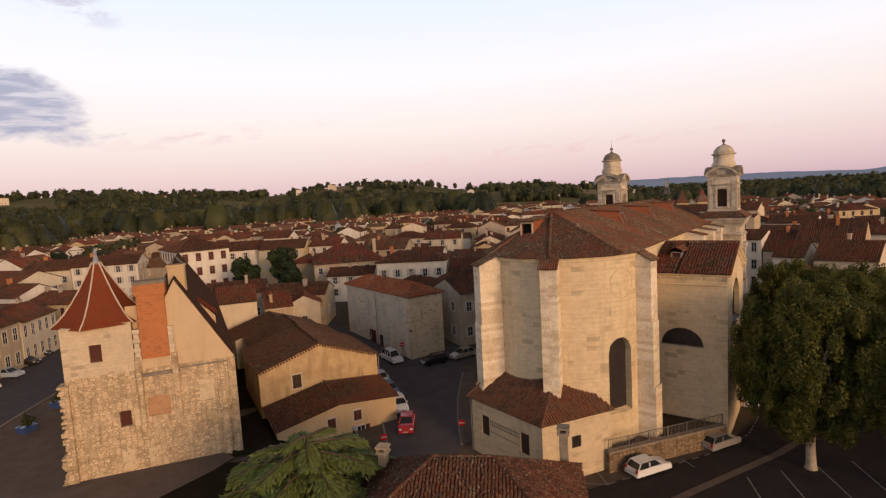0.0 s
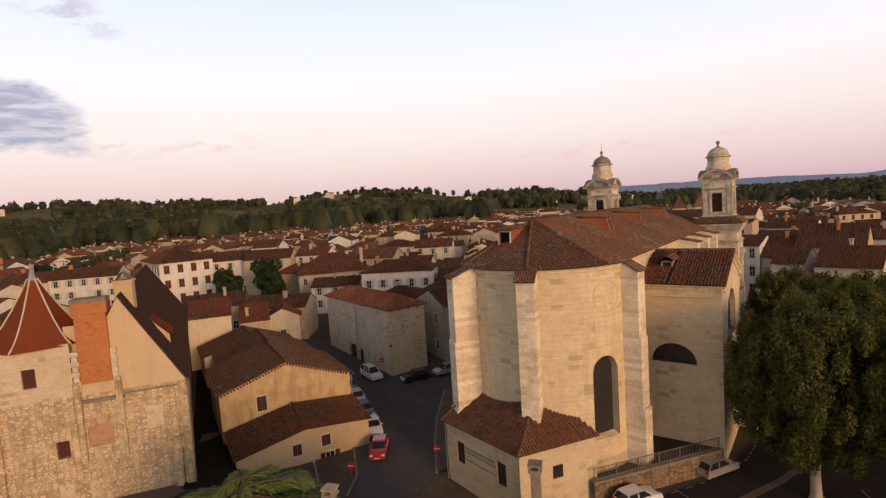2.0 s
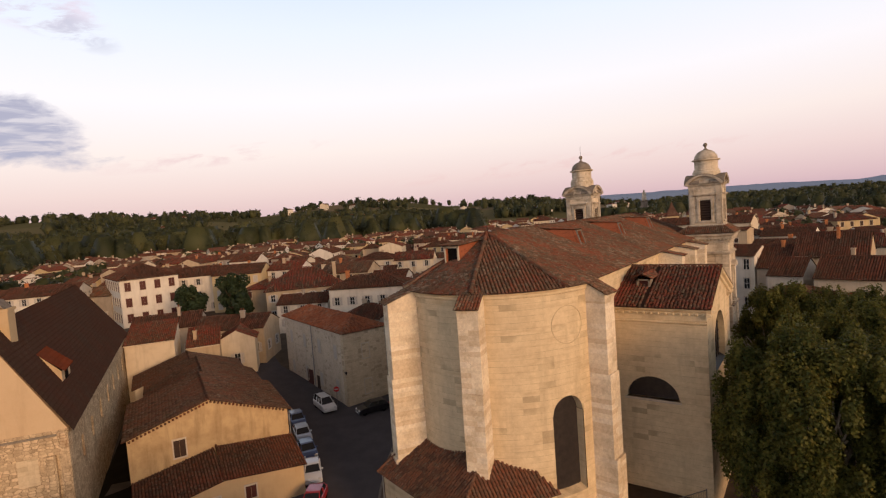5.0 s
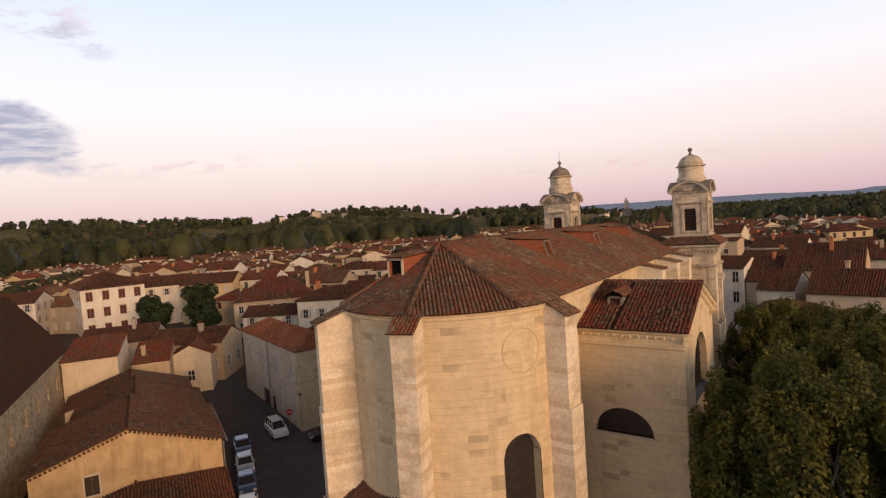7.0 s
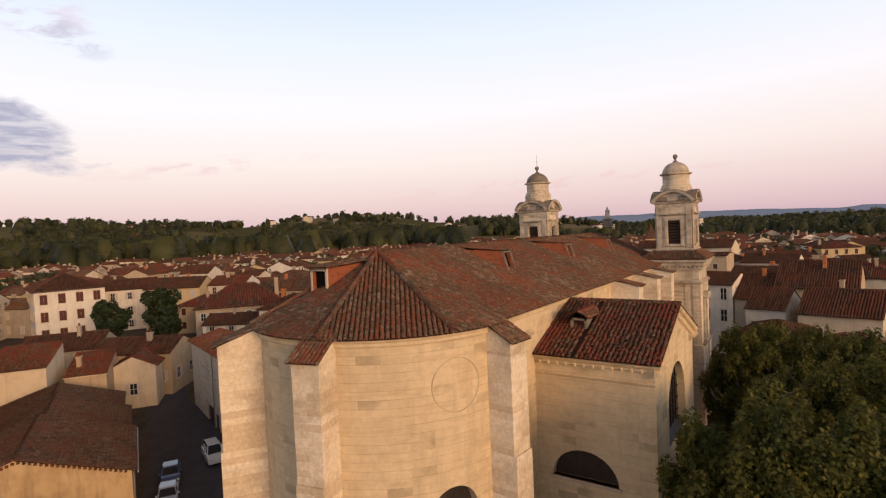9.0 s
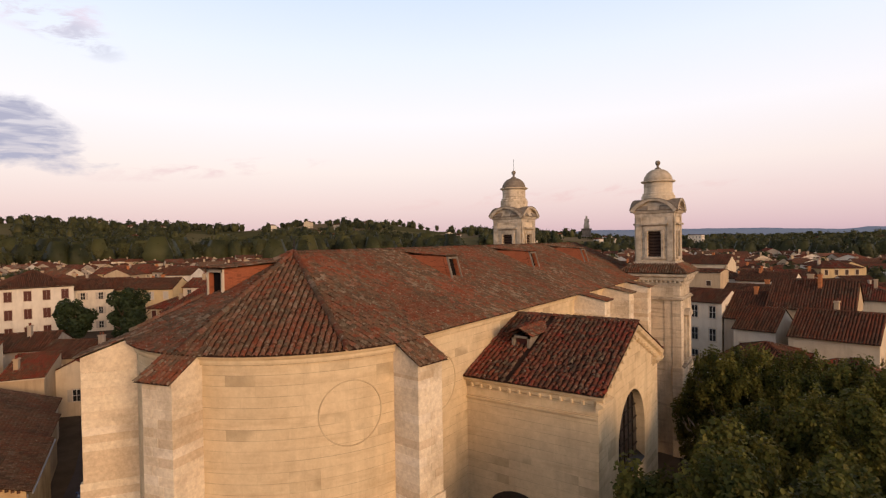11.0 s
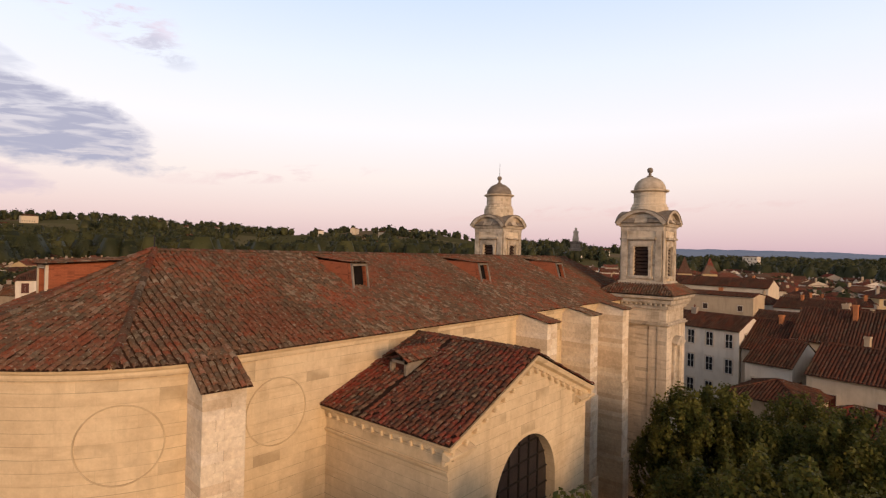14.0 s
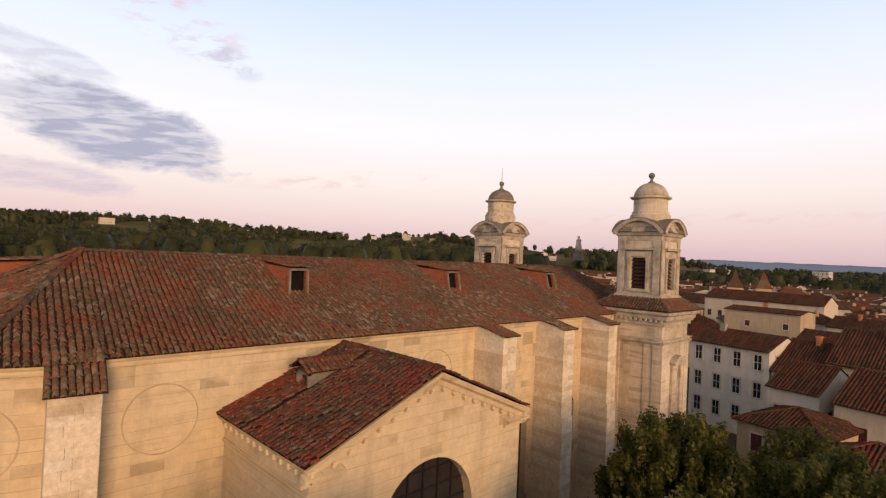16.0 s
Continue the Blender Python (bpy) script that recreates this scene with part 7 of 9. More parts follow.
# ---- sacristy round the foot of the apse ----
def build_sacristy():
    o = thing("sacristy", "low cream sacristy with a lean-to canal-tile roof", "annex", (-24.2, 42.0, 0))
    P = [(-32.4, 45.6), (-30.6, 40.5), (-21.5, 37.6), (-17.6, 44.0)]
    T_in = [(-31.0, 46.8), (-28.6, 44.0), (-22.4, 42.6), (-19.2, 45.0)]
    off = Matrix.Translation((24.2, -42.0, 0))
    L = lambda p, z: off @ Vector((p[0], p[1], z))
    ez = 5.75
    walls = [(P[i], P[i + 1]) for i in range(3)]
    for i, (a, b) in enumerate(walls):
        x, y, length, deg = between(a, b)
        g = Geo(off @ Matrix.Translation((a[0], a[1], 0)) @ Matrix.Rotation(radians(deg), 4, "Z"))
        holes = {1: [(2.0, 2.3, [(-0.55, 0), (-0.55, 2.0), (0.55, 2.0), (0.55, 0)]), (7.4, 2.3, [(-0.55, 0), (-0.55, 2.0), (0.55, 2.0), (0.55, 0)])],
                 2: [(3.6, 2.9, [(-0.5, 0), (-0.5, 1.1), (0.5, 1.1), (0.5, 0)])]}.get(i, [])
        inset = 0.4 if i == 2 else 0.0
        wall_with_holes(g, length, -0.4, ez, holes, None, 0.4)
        w = part("wall", g, [GABLE_PLASTER, CREAM_ASHLAR, CREAM_ASHLAR][i], o, "cream rendered wall" if i == 2 else "")
        for hx, hz, prof in holes:
            s = Geo(g.m)
            s.box(hx - 0.55, hx + 0.55, 0.12, 0.16, hz, hz + (2.0 if i == 1 else 1.1))
            if i == 1:
                for q in range(5):
                    s.box(hx - 0.53 + q * 0.215, hx - 0.53 + q * 0.215 + 0.19, 0.09, 0.12, hz + 0.02, hz + 1.98)
            else:
                for q in range(4):
                    s.box(hx - 0.45 + q * 0.27, hx - 0.41 + q * 0.27, 0.06, 0.12, hz, hz + 1.1)
            part("shutter" if i == 1 else "window", s, SHUTTER_BROWN if i == 1 else LEAD_GLASS, w)
        if i == 1:
            s = Geo(g.m)
            for zz in (2.9, 3.6, 4.0):
                s.box(2.7, 6.7, -0.04, 0.02, zz, zz + 0.07)
            for q in range(14):
                s.box(2.75 + q * 0.29, 2.81 + q * 0.29, -0.03, 0.02, 3.66, 4.0)
            part("carved_frieze", s, STONE_DARK, w, "weathered carved stone band")
    T = Tiles()
    top = [7.6, 8.55, 8.35, 6.6]
    ov = 0.45
    c = Vector((-24.6, 46.0))
    Pe = []
    for p in P:
        d = (Vector(p) - c).normalized()
        Pe.append(Vector(p) + d * ov)
    for i in range(3):
        a, b = L(Pe[i], ez - 0.05), L(Pe[i + 1], ez - 0.05)
        ta, tb = L(T_in[i], top[i]), L(T_in[i + 1], top[i + 1])
        U = (b - a).normalized()
        up = (ta + tb) / 2 - (a + b) / 2
        up = up - U * up.dot(U)
        length = (b - a).length
        if i == 2:
            up = (ta - a) - U * (ta - a).dot(U)
        aa = max(0.0, min((ta - a).dot(U), length))
        bb = max(0.0, min((tb - a).dot(U), length))
        if i == 2:
            bb = min(aa + 1.6, length)
        T.face(a, b, up, aa, bb, pitch=0.26, course=0.36)
    T.ridge(L(Pe[2], ez + 0.03), L(T_in[2], 8.4), 0.12)
    T.ridge(L(Pe[1], ez + 0.03), L(T_in[1], 8.6), 0.12)
    T.link(o, TILE_WARM, label="brown canal-tile lean-to roof", split=True)
    for p in (P[1], P[2]):
        g = Geo()
        d = (Vector(p) - c).normalized() * 0.12
        q = L(Vector(p) + d, 0)
        g.tube([q + Vector((0, 0, 0)), q + Vector((0, 0, ez - 0.1))], 0.05, 8)
        part("downpipe", g, ZINC, o)
    # higher court behind a stone wall with an iron railing
    poly = [(-17.6, 43.6), (-9.6, 54.6), (-9.6, 55.0), (-16.5, 55.0), (-18.5, 46)]
    t = Geo()
    t.prism(poly, -0.5, 1.6)
    tagged(part("terrace", t, EARTH), "raised dusty court behind the low wall", "terrace", kind="structure")
    x, y, length, deg = between((-17.45, 42.9), (-9.55, 53.9))
    w = thing("retaining_wall", "low rubble wall with stone coping along the street", "wall", (-17.45, 42.9, 0), deg)
    g = Geo(); g.box(0, length, 0, 0.5, -0.4, 1.85)
    part("wall", g, DIRTY_RUBBLE, w)
    g = Geo(); g.bevel_box(-0.02, length + 0.02, -0.06, 0.56, 1.85, 2.0, 0.03)
    part("coping", g, STONE_DARK, w)
    r = thing("railing", "grey metal railing with thin upright bars on the wall", "railing", (-17.45, 42.9, 2.0), deg)
    g = Geo(); g.box(0.1, length - 0.1, 0.22, 0.27, 0.08, 0.12); part("rail", g, METAL, r)
    g = Geo(); g.box(0.1, length - 0.1, 0.21, 0.28, 1.0, 1.05); part("rail", g, METAL, r)
    b = Geo(); b.box(-0.012, 0.012, 0.233, 0.257, 0.1, 1.02)
    me = b.mesh("bar", [METAL])
    for i in range(int(length / 0.16)):
        q = new("bar", me); q.parent = r; q.matrix_local = pose(0.14 + i * 0.16, 0, 0)
    b = Geo(); b.box(-0.03, 0.03, 0.21, 0.28, -0.02, 1.1)
    me = b.mesh("post", [METAL])
    for i in range(7):
        q = new("post", me); q.parent = r; q.matrix_local = pose(0.12 + i * (length - 0.24) / 6, 0, 0)


build_sacristy()


# ---- castle ----
def build_castle():
    """Local x runs along the front, y back into the wing; z from the square."""
    A, B = Vector((-55.5, 13.9)), Vector((-47.9, 25.5))
    deg = face_deg(B.x - A.x, B.y - A.y)
    Lf = (B - A).length
    o = thing("castle", "old rubble-stone castle wing with a steep brown roof", "castle", (A.x, A.y, 2.4), deg)
    H = 9.4
    pk, pz = Lf - 4.55, 17.3
    x_left = pk - 4.4
    depth = 43.0
    skew = Matrix.Identity(4)
    skew[0][1] = -0.093
    sq = lambda w, h: [(-w / 2, 0), (-w / 2, h), (w / 2, h), (w / 2, 0)]
    low = [(-0.75, 0), (-0.75, 1.35)] + [(0.75 * -math.cos(math.pi * i / 8), 1.35 + 0.35 * math.sin(math.pi * i / 8)) for i in range(1, 8)] + [(0.75, 1.35), (0.75, 0)]
    holes = [(4.3, 4.3, sq(0.95, 1.5)), (7.1, 4.9, [(x * 1.25, z * 1.1) for x, z in low])]
    g = Geo()
    wall_with_holes(g, Lf, -0.6, H, holes, None, 0.9)
    front = part("front_wall", g, RUBBLE, o, "patched rubble-stone front wall")
    g = Geo(); g.box(3.8, 4.8, 0.4, 0.45, 4.3, 5.8)
    part("window_opening", g, SHUTTER_RED, front)
    g = Geo(); g.box(6.1, 8.1, 0.18, 0.22, 4.9, 6.9)
    part("brick_infill", g, FADED_BRICK, front, "bricked-up arched opening")
    for x, z, w, h in ((5.35, 4.2, 0.7, 1.6), (11.2, 5.6, 1.3, 2.0), (4.2, 0.2, 1.0, 1.9), (6.2, 0.5, 0.7, 1.4)):
        g = Geo()
        g.box(x - w / 2, x + w / 2, -0.03, 0.1, z, z + h)
        part("blocked_opening", g, CREAM_ASHLAR, front)
    # coarse stones picked out of the front wall
    rnd = random.Random(3)
    meshes = []
    for k in range(8):
        b = Geo()
        w, h = rnd.uniform(0.22, 0.46), rnd.uniform(0.15, 0.26)
        b.bevel_box(-w / 2, w / 2, -0.03, 0.1, 0, h, 0.03)
        meshes.append((w, b.mesh("stone", [RUBBLE])))
    cnt = 0
    for r in range(30):
        x = rnd.uniform(0, 0.6)
        while x < Lf - 0.4 and cnt < 300:
            w, me = rnd.choice(meshes)
            z = -0.2 + r * 0.31
            hit = any(abs(x - hx) < 1.2 and hz - 0.4 < z < hz + 2.2 for hx, hz, _ in holes) or 10.4 < x < 12
            if rnd.random() < 0.42 and not hit:
                s = new("stone", me); s.parent = front
                s.matrix_local = pose(x + w / 2, rnd.uniform(-0.01, 0.02), z, 0, rnd.uniform(-4, 4), 0)
                cnt += 1
            x += w + rnd.uniform(0.05, 0.6)
    # buttress strips and quoins on the front
    for x, w, d, z0, z1 in ((5.75, 0.5, 0.3, 3.6, 10.6), (8.75, 0.5, 0.3, 3.6, 10.6), (12.6, 0.8, 0.22, 0.0, 7.6), (13.55, 0.7, 0.18, 0.0, 9.3)):
        g = Geo()
        g.bevel_box(x - w / 2, x + w / 2, -d, 0.2, z0, z1, 0.04)
        part("pilaster", g, RUBBLE, front)
    g = Geo(); g.box(5.4, 9.1, -0.25, 0.15, 8.7, 9.0); g.box(9.1, 13.8, -0.1, 0.1, 9.0, 9.15)
    part("string_course", g, STONE_DARK, front)
    # rendered gable
    g = Geo()
    g.add([(x_left, 0.05, H), (Lf, 0.05, H), (pk, 0.05, pz), (x_left, 0.6, H), (Lf, 0.6, H), (pk, 0.6, pz)], [(0, 1, 2), (5, 4, 3), (1, 4, 5, 2), (0, 2, 5, 3)])
    part("gable", g, GABLE_PLASTER, o, "cream rendered gable")
    # tall brick chimney
    g = Geo()
    g.bevel_box(6.15, 8.45, -0.35, 1.0, 10.4, 16.2, 0.04)
    g.bevel_box(6.0, 8.6, -0.42, 1.1, 16.2, 17.2, 0.05)
    ch = part("chimney", g, BRICK, o, "broad orange brick chimney stack")
    g = Geo(); g.bevel_box(6.0, 8.6, -0.45, 1.12, 17.2, 17.5, 0.05)
    part("chimney_cap", g, STONE_DARK, ch)
    g = Geo()
    for x in (5.85, 8.6):
        for i in range(8):
            g.bevel_box(x - 0.22 - 0.08 * (i % 2), x + 0.22 + 0.08 * (i % 2), -0.2, 0.3, 10.4 + i * 0.42 - 0.6, 10.8 + i * 0.42 - 0.6, 0.03)
    part("quoins", g, STONE_PALE, ch)
    g = Geo()
    g.bevel_box(pk - 0.9, pk + 0.6, 3.6, 5.0, 15.5, 18.2, 0.04)
    g.bevel_box(pk - 1.0, pk + 0.7, 3.5, 5.1, 18.2, 18.4, 0.04)
    ch2 = part("chimney", g, OCHRE_PALE, o, "stone chimney on the ridge")
    g = Geo()
    for s in (-1, 1):
        g.add([(pk - 0.15 + s * 0.6, 3.5, 18.4), (pk - 0.15 + s * 0.6, 5.1, 18.4), (pk - 0.15 + s * 0.05, 5.1, 19.1), (pk - 0.15 + s * 0.05, 3.5, 19.1)], [(0, 1, 2, 3)])
    part("chimney_hood", g, STONE_DARK, ch2)
    # long side wall to the lane, and the far walls
    side = skew @ Matrix.Translation((Lf, 0.9, 0)) @ Matrix.Rotation(radians(90), 4, "Z")
    hs = []
    for i, q in enumerate((4, 9, 14.5, 20, 25, 30, 35)):
        hs.append((q, 5.3, sq(0.9, 1.9)))
    g = Geo()
    wall_with_holes(g, depth - 1.8, -1.5, H, hs, side, 0.8)
    sw = part("side_wall", g, RUBBLE, o, "long rubble side wall with tall windows")
    g = Geo(side)
    for q, z, _ in hs:
        g.box(q - 0.5, q + 0.5, 0.35, 0.4, z - 0.05, z + 1.95)
    part("window_opening", g, DARK, sw)
    g = Geo(skew)
    g.box(x_left, Lf, depth - 0.9, depth, -1.5, H)
    g.box(x_left - 0.4, x_left + 0.4, 0.9, depth - 0.9, -1.5, H)
    part("back_wall", g, RUBBLE, o)
    # steep roof of flat tiles in courses
    rows = 26
    ov = 0.35
    for s, xe in ((1, Lf + ov), (-1, x_left - ov)):
        T = Geo(skew)
        line = []
        for r in range(rows + 1):
            f = r / rows
            x, z, y1 = xe + (pk - xe) * f, H - 0.25 + (pz - H + 0.3) * f, depth - f * 5.0
            line += [(x, y1, z), (x, y1, z + 0.07)]
        v = [(x, yy, z) for x, y1, z in line for yy in (0.0, y1)]
        T.add(v, [(2 * i, 2 * i + 1, 2 * i + 3, 2 * i + 2) if s > 0 else (2 * i + 2, 2 * i + 3, 2 * i + 1, 2 * i) for i in range(len(line) - 1)])
        part("roof", T, FLAT_TILE, o, "steep dark brown tile roof")
    T = Geo(skew)
    T.add([(Lf + ov, depth, H - 0.25), (x_left - ov, depth, H - 0.25), (pk, depth - 5.0, pz + 0.05)], [(0, 1, 2)])
    part("roof", T, FLAT_TILE, o)
    # broad dormer on the lane side, under red tiles
    at = lambda z: pk + (Lf - pk) * (1 - (z - H) / (pz - H))
    q0, q1, zb, zf, zt = 6.0, 9.4, 11.4, 12.5, 14.3
    xf = at(zb) + 0.05
    g = Geo(skew)
    g.add([(xf, q0, zb), (xf, q1, zb), (xf, q1, zf), (xf, q0, zf), (at(zt), q0, zt), (at(zt), q1, zt), (at(zt) - 0.3, q0, zb), (at(zt) - 0.3, q1, zb)], [(0, 1, 2, 3), (0, 3, 4, 6), (1, 7, 5, 2)])
    dm = part("dormer", g, GABLE_PLASTER, o, "rendered roof dormer under red tiles")
    g = Geo(skew)
    for r in range(7):
        f0, f1 = r / 7, (r + 1.12) / 7
        za, ze = zf + (zt - zf) * f0 + 0.06, zf + (zt - zf) * f1 + 0.02
        xa, xe = xf + 0.25 + (at(zt) - xf - 0.25) * f0, xf + 0.25 + (at(zt) - xf - 0.25) * f1
        g.add([(xa, q0 - 0.2, za), (xa, q1 + 0.2, za), (xe, q1 + 0.2, ze), (xe, q0 - 0.2, ze), (xa, q0 - 0.2, za - 0.1), (xa, q1 + 0.2, za - 0.1)], [(0, 1, 2, 3), (4, 5, 1, 0)])
    part("dormer_roof", g, FLAT_RED, dm)
    g = Geo(skew); g.box(xf + 0.01, xf + 0.05, q0 + 1.1, q1 - 1.1, zb + 0.1, zf - 0.1)
    part("dormer_opening", g, DARK, dm)
    # stair tower with a flared red pyramid
    tx, ty = 2.75, 2.85
    g = Geo()
    wall_with_holes(g, 5.5, H, 13.9, [(2.55, 10.6, sq(0.95, 1.6))], None, 0.8)
    g.box(0.0, 0.8, 0.8, 5.6, -0.6, 13.9); g.box(4.7, 5.5, 0.8, 5.6, H, 13.9); g.box(0.8, 4.7, 4.8, 5.6, -0.6, 13.9)
    tw = part("tower", g, WORN_ASHLAR, o, "square pale-stone tower with a red pyramid roof")
    g = Geo(); g.box(2.0, 3.1, 0.3, 0.34, 10.6, 12.3)
    part("shutter", g, SHUTTER_RED, tw)
    prof = [(4.0, 13.75), (3.42, 14.2), (2.86, 14.8), (2.25, 15.65), (1.55, 16.8), (0.87, 18.1), (0.27, 19.3)]
    g = Geo()
    rr = []
    for k in range(len(prof) - 1):
        (r0, z0), (r1, z1) = prof[k], prof[k + 1]
        m = max(2, int((z1 - z0) / 0.22))
        rr += [(r0 + (r1 - r0) * j / m, z0 + (z1 - z0) * j / m) for j in range(m)]
    rr.append(prof[-1])
    for k in range(len(rr) - 1):
        (r0, z0), (r1, z1) = rr[k], rr[k + 1]
        n6 = 6
        ring = lambda r, z: [(tx + r * math.cos(radians(17 + 60 * i)), ty + r * math.sin(radians(17 + 60 * i)), z) for i in range(n6)]
        lo, hi = ring(r0 + 0.025, z0), ring(r1, z1)
        g.add(lo + hi + ring(r1 + 0.025, z1), [q for i in range(n6) for q in ((i, (i + 1) % n6, n6 + (i + 1) % n6, n6 + i), (n6 + i, n6 + (i + 1) % n6, 2 * n6 + (i + 1) % n6, 2 * n6 + i))])
    rf = part("roof", g, FLAT_RED, tw, "flared six-sided red-tile roof")
    g = Geo()
    for i in range(6):
        a = radians(17 + 60 * i)
        g.tube([(tx + (r + 0.05) * math.cos(a), ty + (r + 0.05) * math.sin(a), z + 0.06) for r, z in prof], 0.07, 6)
    part("hip_tiles", g, STONE_TRIM, rf)
    g = Geo(); g.lathe([(0.32, 19.15), (0.2, 19.75), (0.12, 20.05), (0.16, 20.2), (0.05, 20.65)], 10, c=(tx, ty))
    part("finial", g, ZINC, rf)
    # broken edge of the old wall beyond the tower
    rnd = random.Random(5)
    g = Geo()
    for i in range(46):
        z = -0.3 + i * 0.2
        g.bevel_box(-0.15 - rnd.uniform(0.0, 0.45) - 0.9 * max(0, 1 - i / 30) * 0.5, 0.25, -0.15 - rnd.uniform(0, 0.2), 0.7 + rnd.uniform(0, 0.6), z, z + 0.24, 0.03)
    part("broken_wall_edge", g, RUBBLE, o, "ragged broken edge of rubble wall")
    # lower range between the tower and the wing
    g = Geo()
    g.add([(x, y, z) for x in (5.0, 6.4) for y, z in ((0.9, -0.6), (9.5, -0.6), (9.5, 12.6), (0.9, 15.2))], [(0, 1, 2, 3), (7, 6, 5, 4), (0, 3, 7, 4), (3, 2, 6, 7), (1, 5, 6, 2)])
    g.add([(0.8, 5.6, -0.6), (x_left, 5.6, -0.6), (x_left, 5.6, 15.4), (0.8, 5.6, 13.4), (0.8, 12, -0.6), (x_left, 12, -0.6), (x_left, 12, 15.4), (0.8, 12, 13.4)], [(0, 1, 2, 3), (7, 6, 5, 4), (0, 3, 7, 4), (3, 2, 6, 7)])
    part("linking_range", g, GABLE_PLASTER, o)


build_castle()


# ---- ochre house with its lean-to ----
def build_ochre_house():
    A, B = Vector((-53.0, 31.3)), Vector((-47.0, 44.1))
    deg = face_deg(B.x - A.x, B.y - A.y)
    L = (B - A).length
    z0 = 0.9
    o = thing("house", "ochre rendered house with a wide low brown-tiled gable", "house", (A.x, A.y, z0), deg)
    pk, zl, zp, zr = 6.9, 6.6, 8.75, 6.1
    D = 11.5
    g = Geo()
    front = [(0, -2), (L, -2), (L, zr), (pk, zp), (0, zl)]
    g.extrude(front, 0, D)
    part("wall", g, OCHRE, o, "stained ochre rendered gable wall")
    add_window(o, 4.15, -0.02, 3.95, 270, 1.0, 1.6, "brown_shut")
    T = Tiles()
    T.face((-0.35, -0.35, zl - 0.1), (-0.35, D + 0.2, zl - 0.1), (pk + 0.35, 0, zp - zl + 0.12), pitch=0.26)
    T.face((L + 0.35, -0.35, zr - 0.1), (L + 0.35, D + 0.2, zr - 0.1), (pk - L - 0.35, 0, zp - zr + 0.12), pitch=0.26)
    T.ridge((pk, -0.35, zp + 0.1), (pk, D + 0.2, zp + 0.1))
    T.link(o, TILE_GREY, label="grey-brown canal-tile roof", split=True)
    g = Geo()
    for i in range(int(L / 0.33)):
        x = 0.1 + i * 0.33
        z = zl + (zp - zl) * x / pk if x < pk else zp + (zr - zp) * (x - pk) / (L - pk)
        g.box(x, x + 0.2, -0.14, 0.02, z - 0.3, z - 0.12)
    part("eaves_tiles", g, TILE_BROWN, o)
    g = Geo(); g.tube([(L + 0.12, -0.2, zr - 0.25), (L + 0.12, -0.1, -1.0)], 0.05, 8); g.tube([(L + 0.42, -0.3, zr - 0.2), (L + 0.42, D, zr - 0.2)], 0.07, 8)
    part("gutter", g, ZINC, o)
    # lower front range
    l = thing("lean_to_house", "low pale-ochre front range with dark red windows", "house", (A.x, A.y, z0), deg)
    d = 5.6
    lp, la, lb, lc = 7.2, 1.7, 3.15, 2.5
    x0, x1 = 0.5, L - 0.1
    g = Geo()
    g.extrude([(x0, -2), (x1, -2), (x1, lc), (lp, lb), (x0, la)], -d, -0.05)
    w = part("wall", g, OCHRE_PALE, l, "smooth pale ochre render")
    for x, z, ww, hh in ((6.3, 0.5, 0.9, 1.15), (9.3, 0.75, 0.9, 1.15), (9.6, -1.35, 1.0, 1.4)):
        add_window(l, x, -d - 0.01, z, 270, ww, hh, "red_open" if z < 0 else "red_shut")
    T = Tiles()
    rise = 0.95
    for xa, za, xb, zb in ((x0 - 0.3, la, lp, lb), (lp, lb, x1 + 0.3, lc)):
        p0, p1 = Vector((xa, -d - 0.4, za - 0.05)), Vector((xb, -d - 0.4, zb - 0.05))
        U = (p1 - p0).normalized()
        up = Vector((0, d + 0.4, rise))
        T.face(p0, p1, up - U * up.dot(U), pitch=0.26)
    T.ridge((lp, -d - 0.4, lb + 0.08), (lp, 0, lb + rise + 0.08), 0.1)
    T.link(l, TILE_BROWN, label="brown canal-tile lean-to roof")
    # houses strung behind along the street
    h2 = thing("house", "low house with patched brown tile roofs behind the ochre one", "house", (A.x, A.y, z0 + 0.6), deg)
    g = Geo(); g.extrude([(1.6, -2), (L - 0.5, -2), (L - 0.5, 5.2), (7.3, 7.9), (1.6, 5.6)], D + 0.05, D + 9)
    part("wall", g, PLASTERS[2], h2)
    T = Tiles()
    T.face((1.2, D, 5.5), (1.2, D + 9.2, 5.5), (6.1, 0, 2.5), pitch=0.26)
    T.face((L - 0.1, D, 5.1), (L - 0.1, D + 9.2, 5.1), (7.3 - L + 0.1, 0, 2.9), pitch=0.26)
    T.ridge((7.3, D, 8.1), (7.3, D + 9.2, 8.1))
    T.link(h2, TILE_GREY)
    h3 = thing("house", "small house with a red-brown tile roof along the lane", "house", (A.x, A.y, z0 + 1.2), deg)
    g = Geo(); g.extrude([(0.2, -2), (L - 1.2, -2), (L - 1.2, 4.4), (6.6, 6.6), (0.2, 4.6)], D + 9.1, D + 17)
    part("wall", g, PLASTERS[1], h3)
    T = Tiles()
    T.face((-0.2, D + 9.1, 4.5), (-0.2, D + 17.2, 4.5), (6.8, 0, 2.2), pitch=0.26)
    T.face((L - 0.8, D + 9.1, 4.3), (L - 0.8, D + 17.2, 4.3), (6.6 - L + 0.8, 0, 2.4), pitch=0.26)
    T.ridge((6.6, D + 9.1, 6.75), (6.6, D + 17.2, 6.75))
    T.link(h3, TILE_GREY)


build_ochre_house()


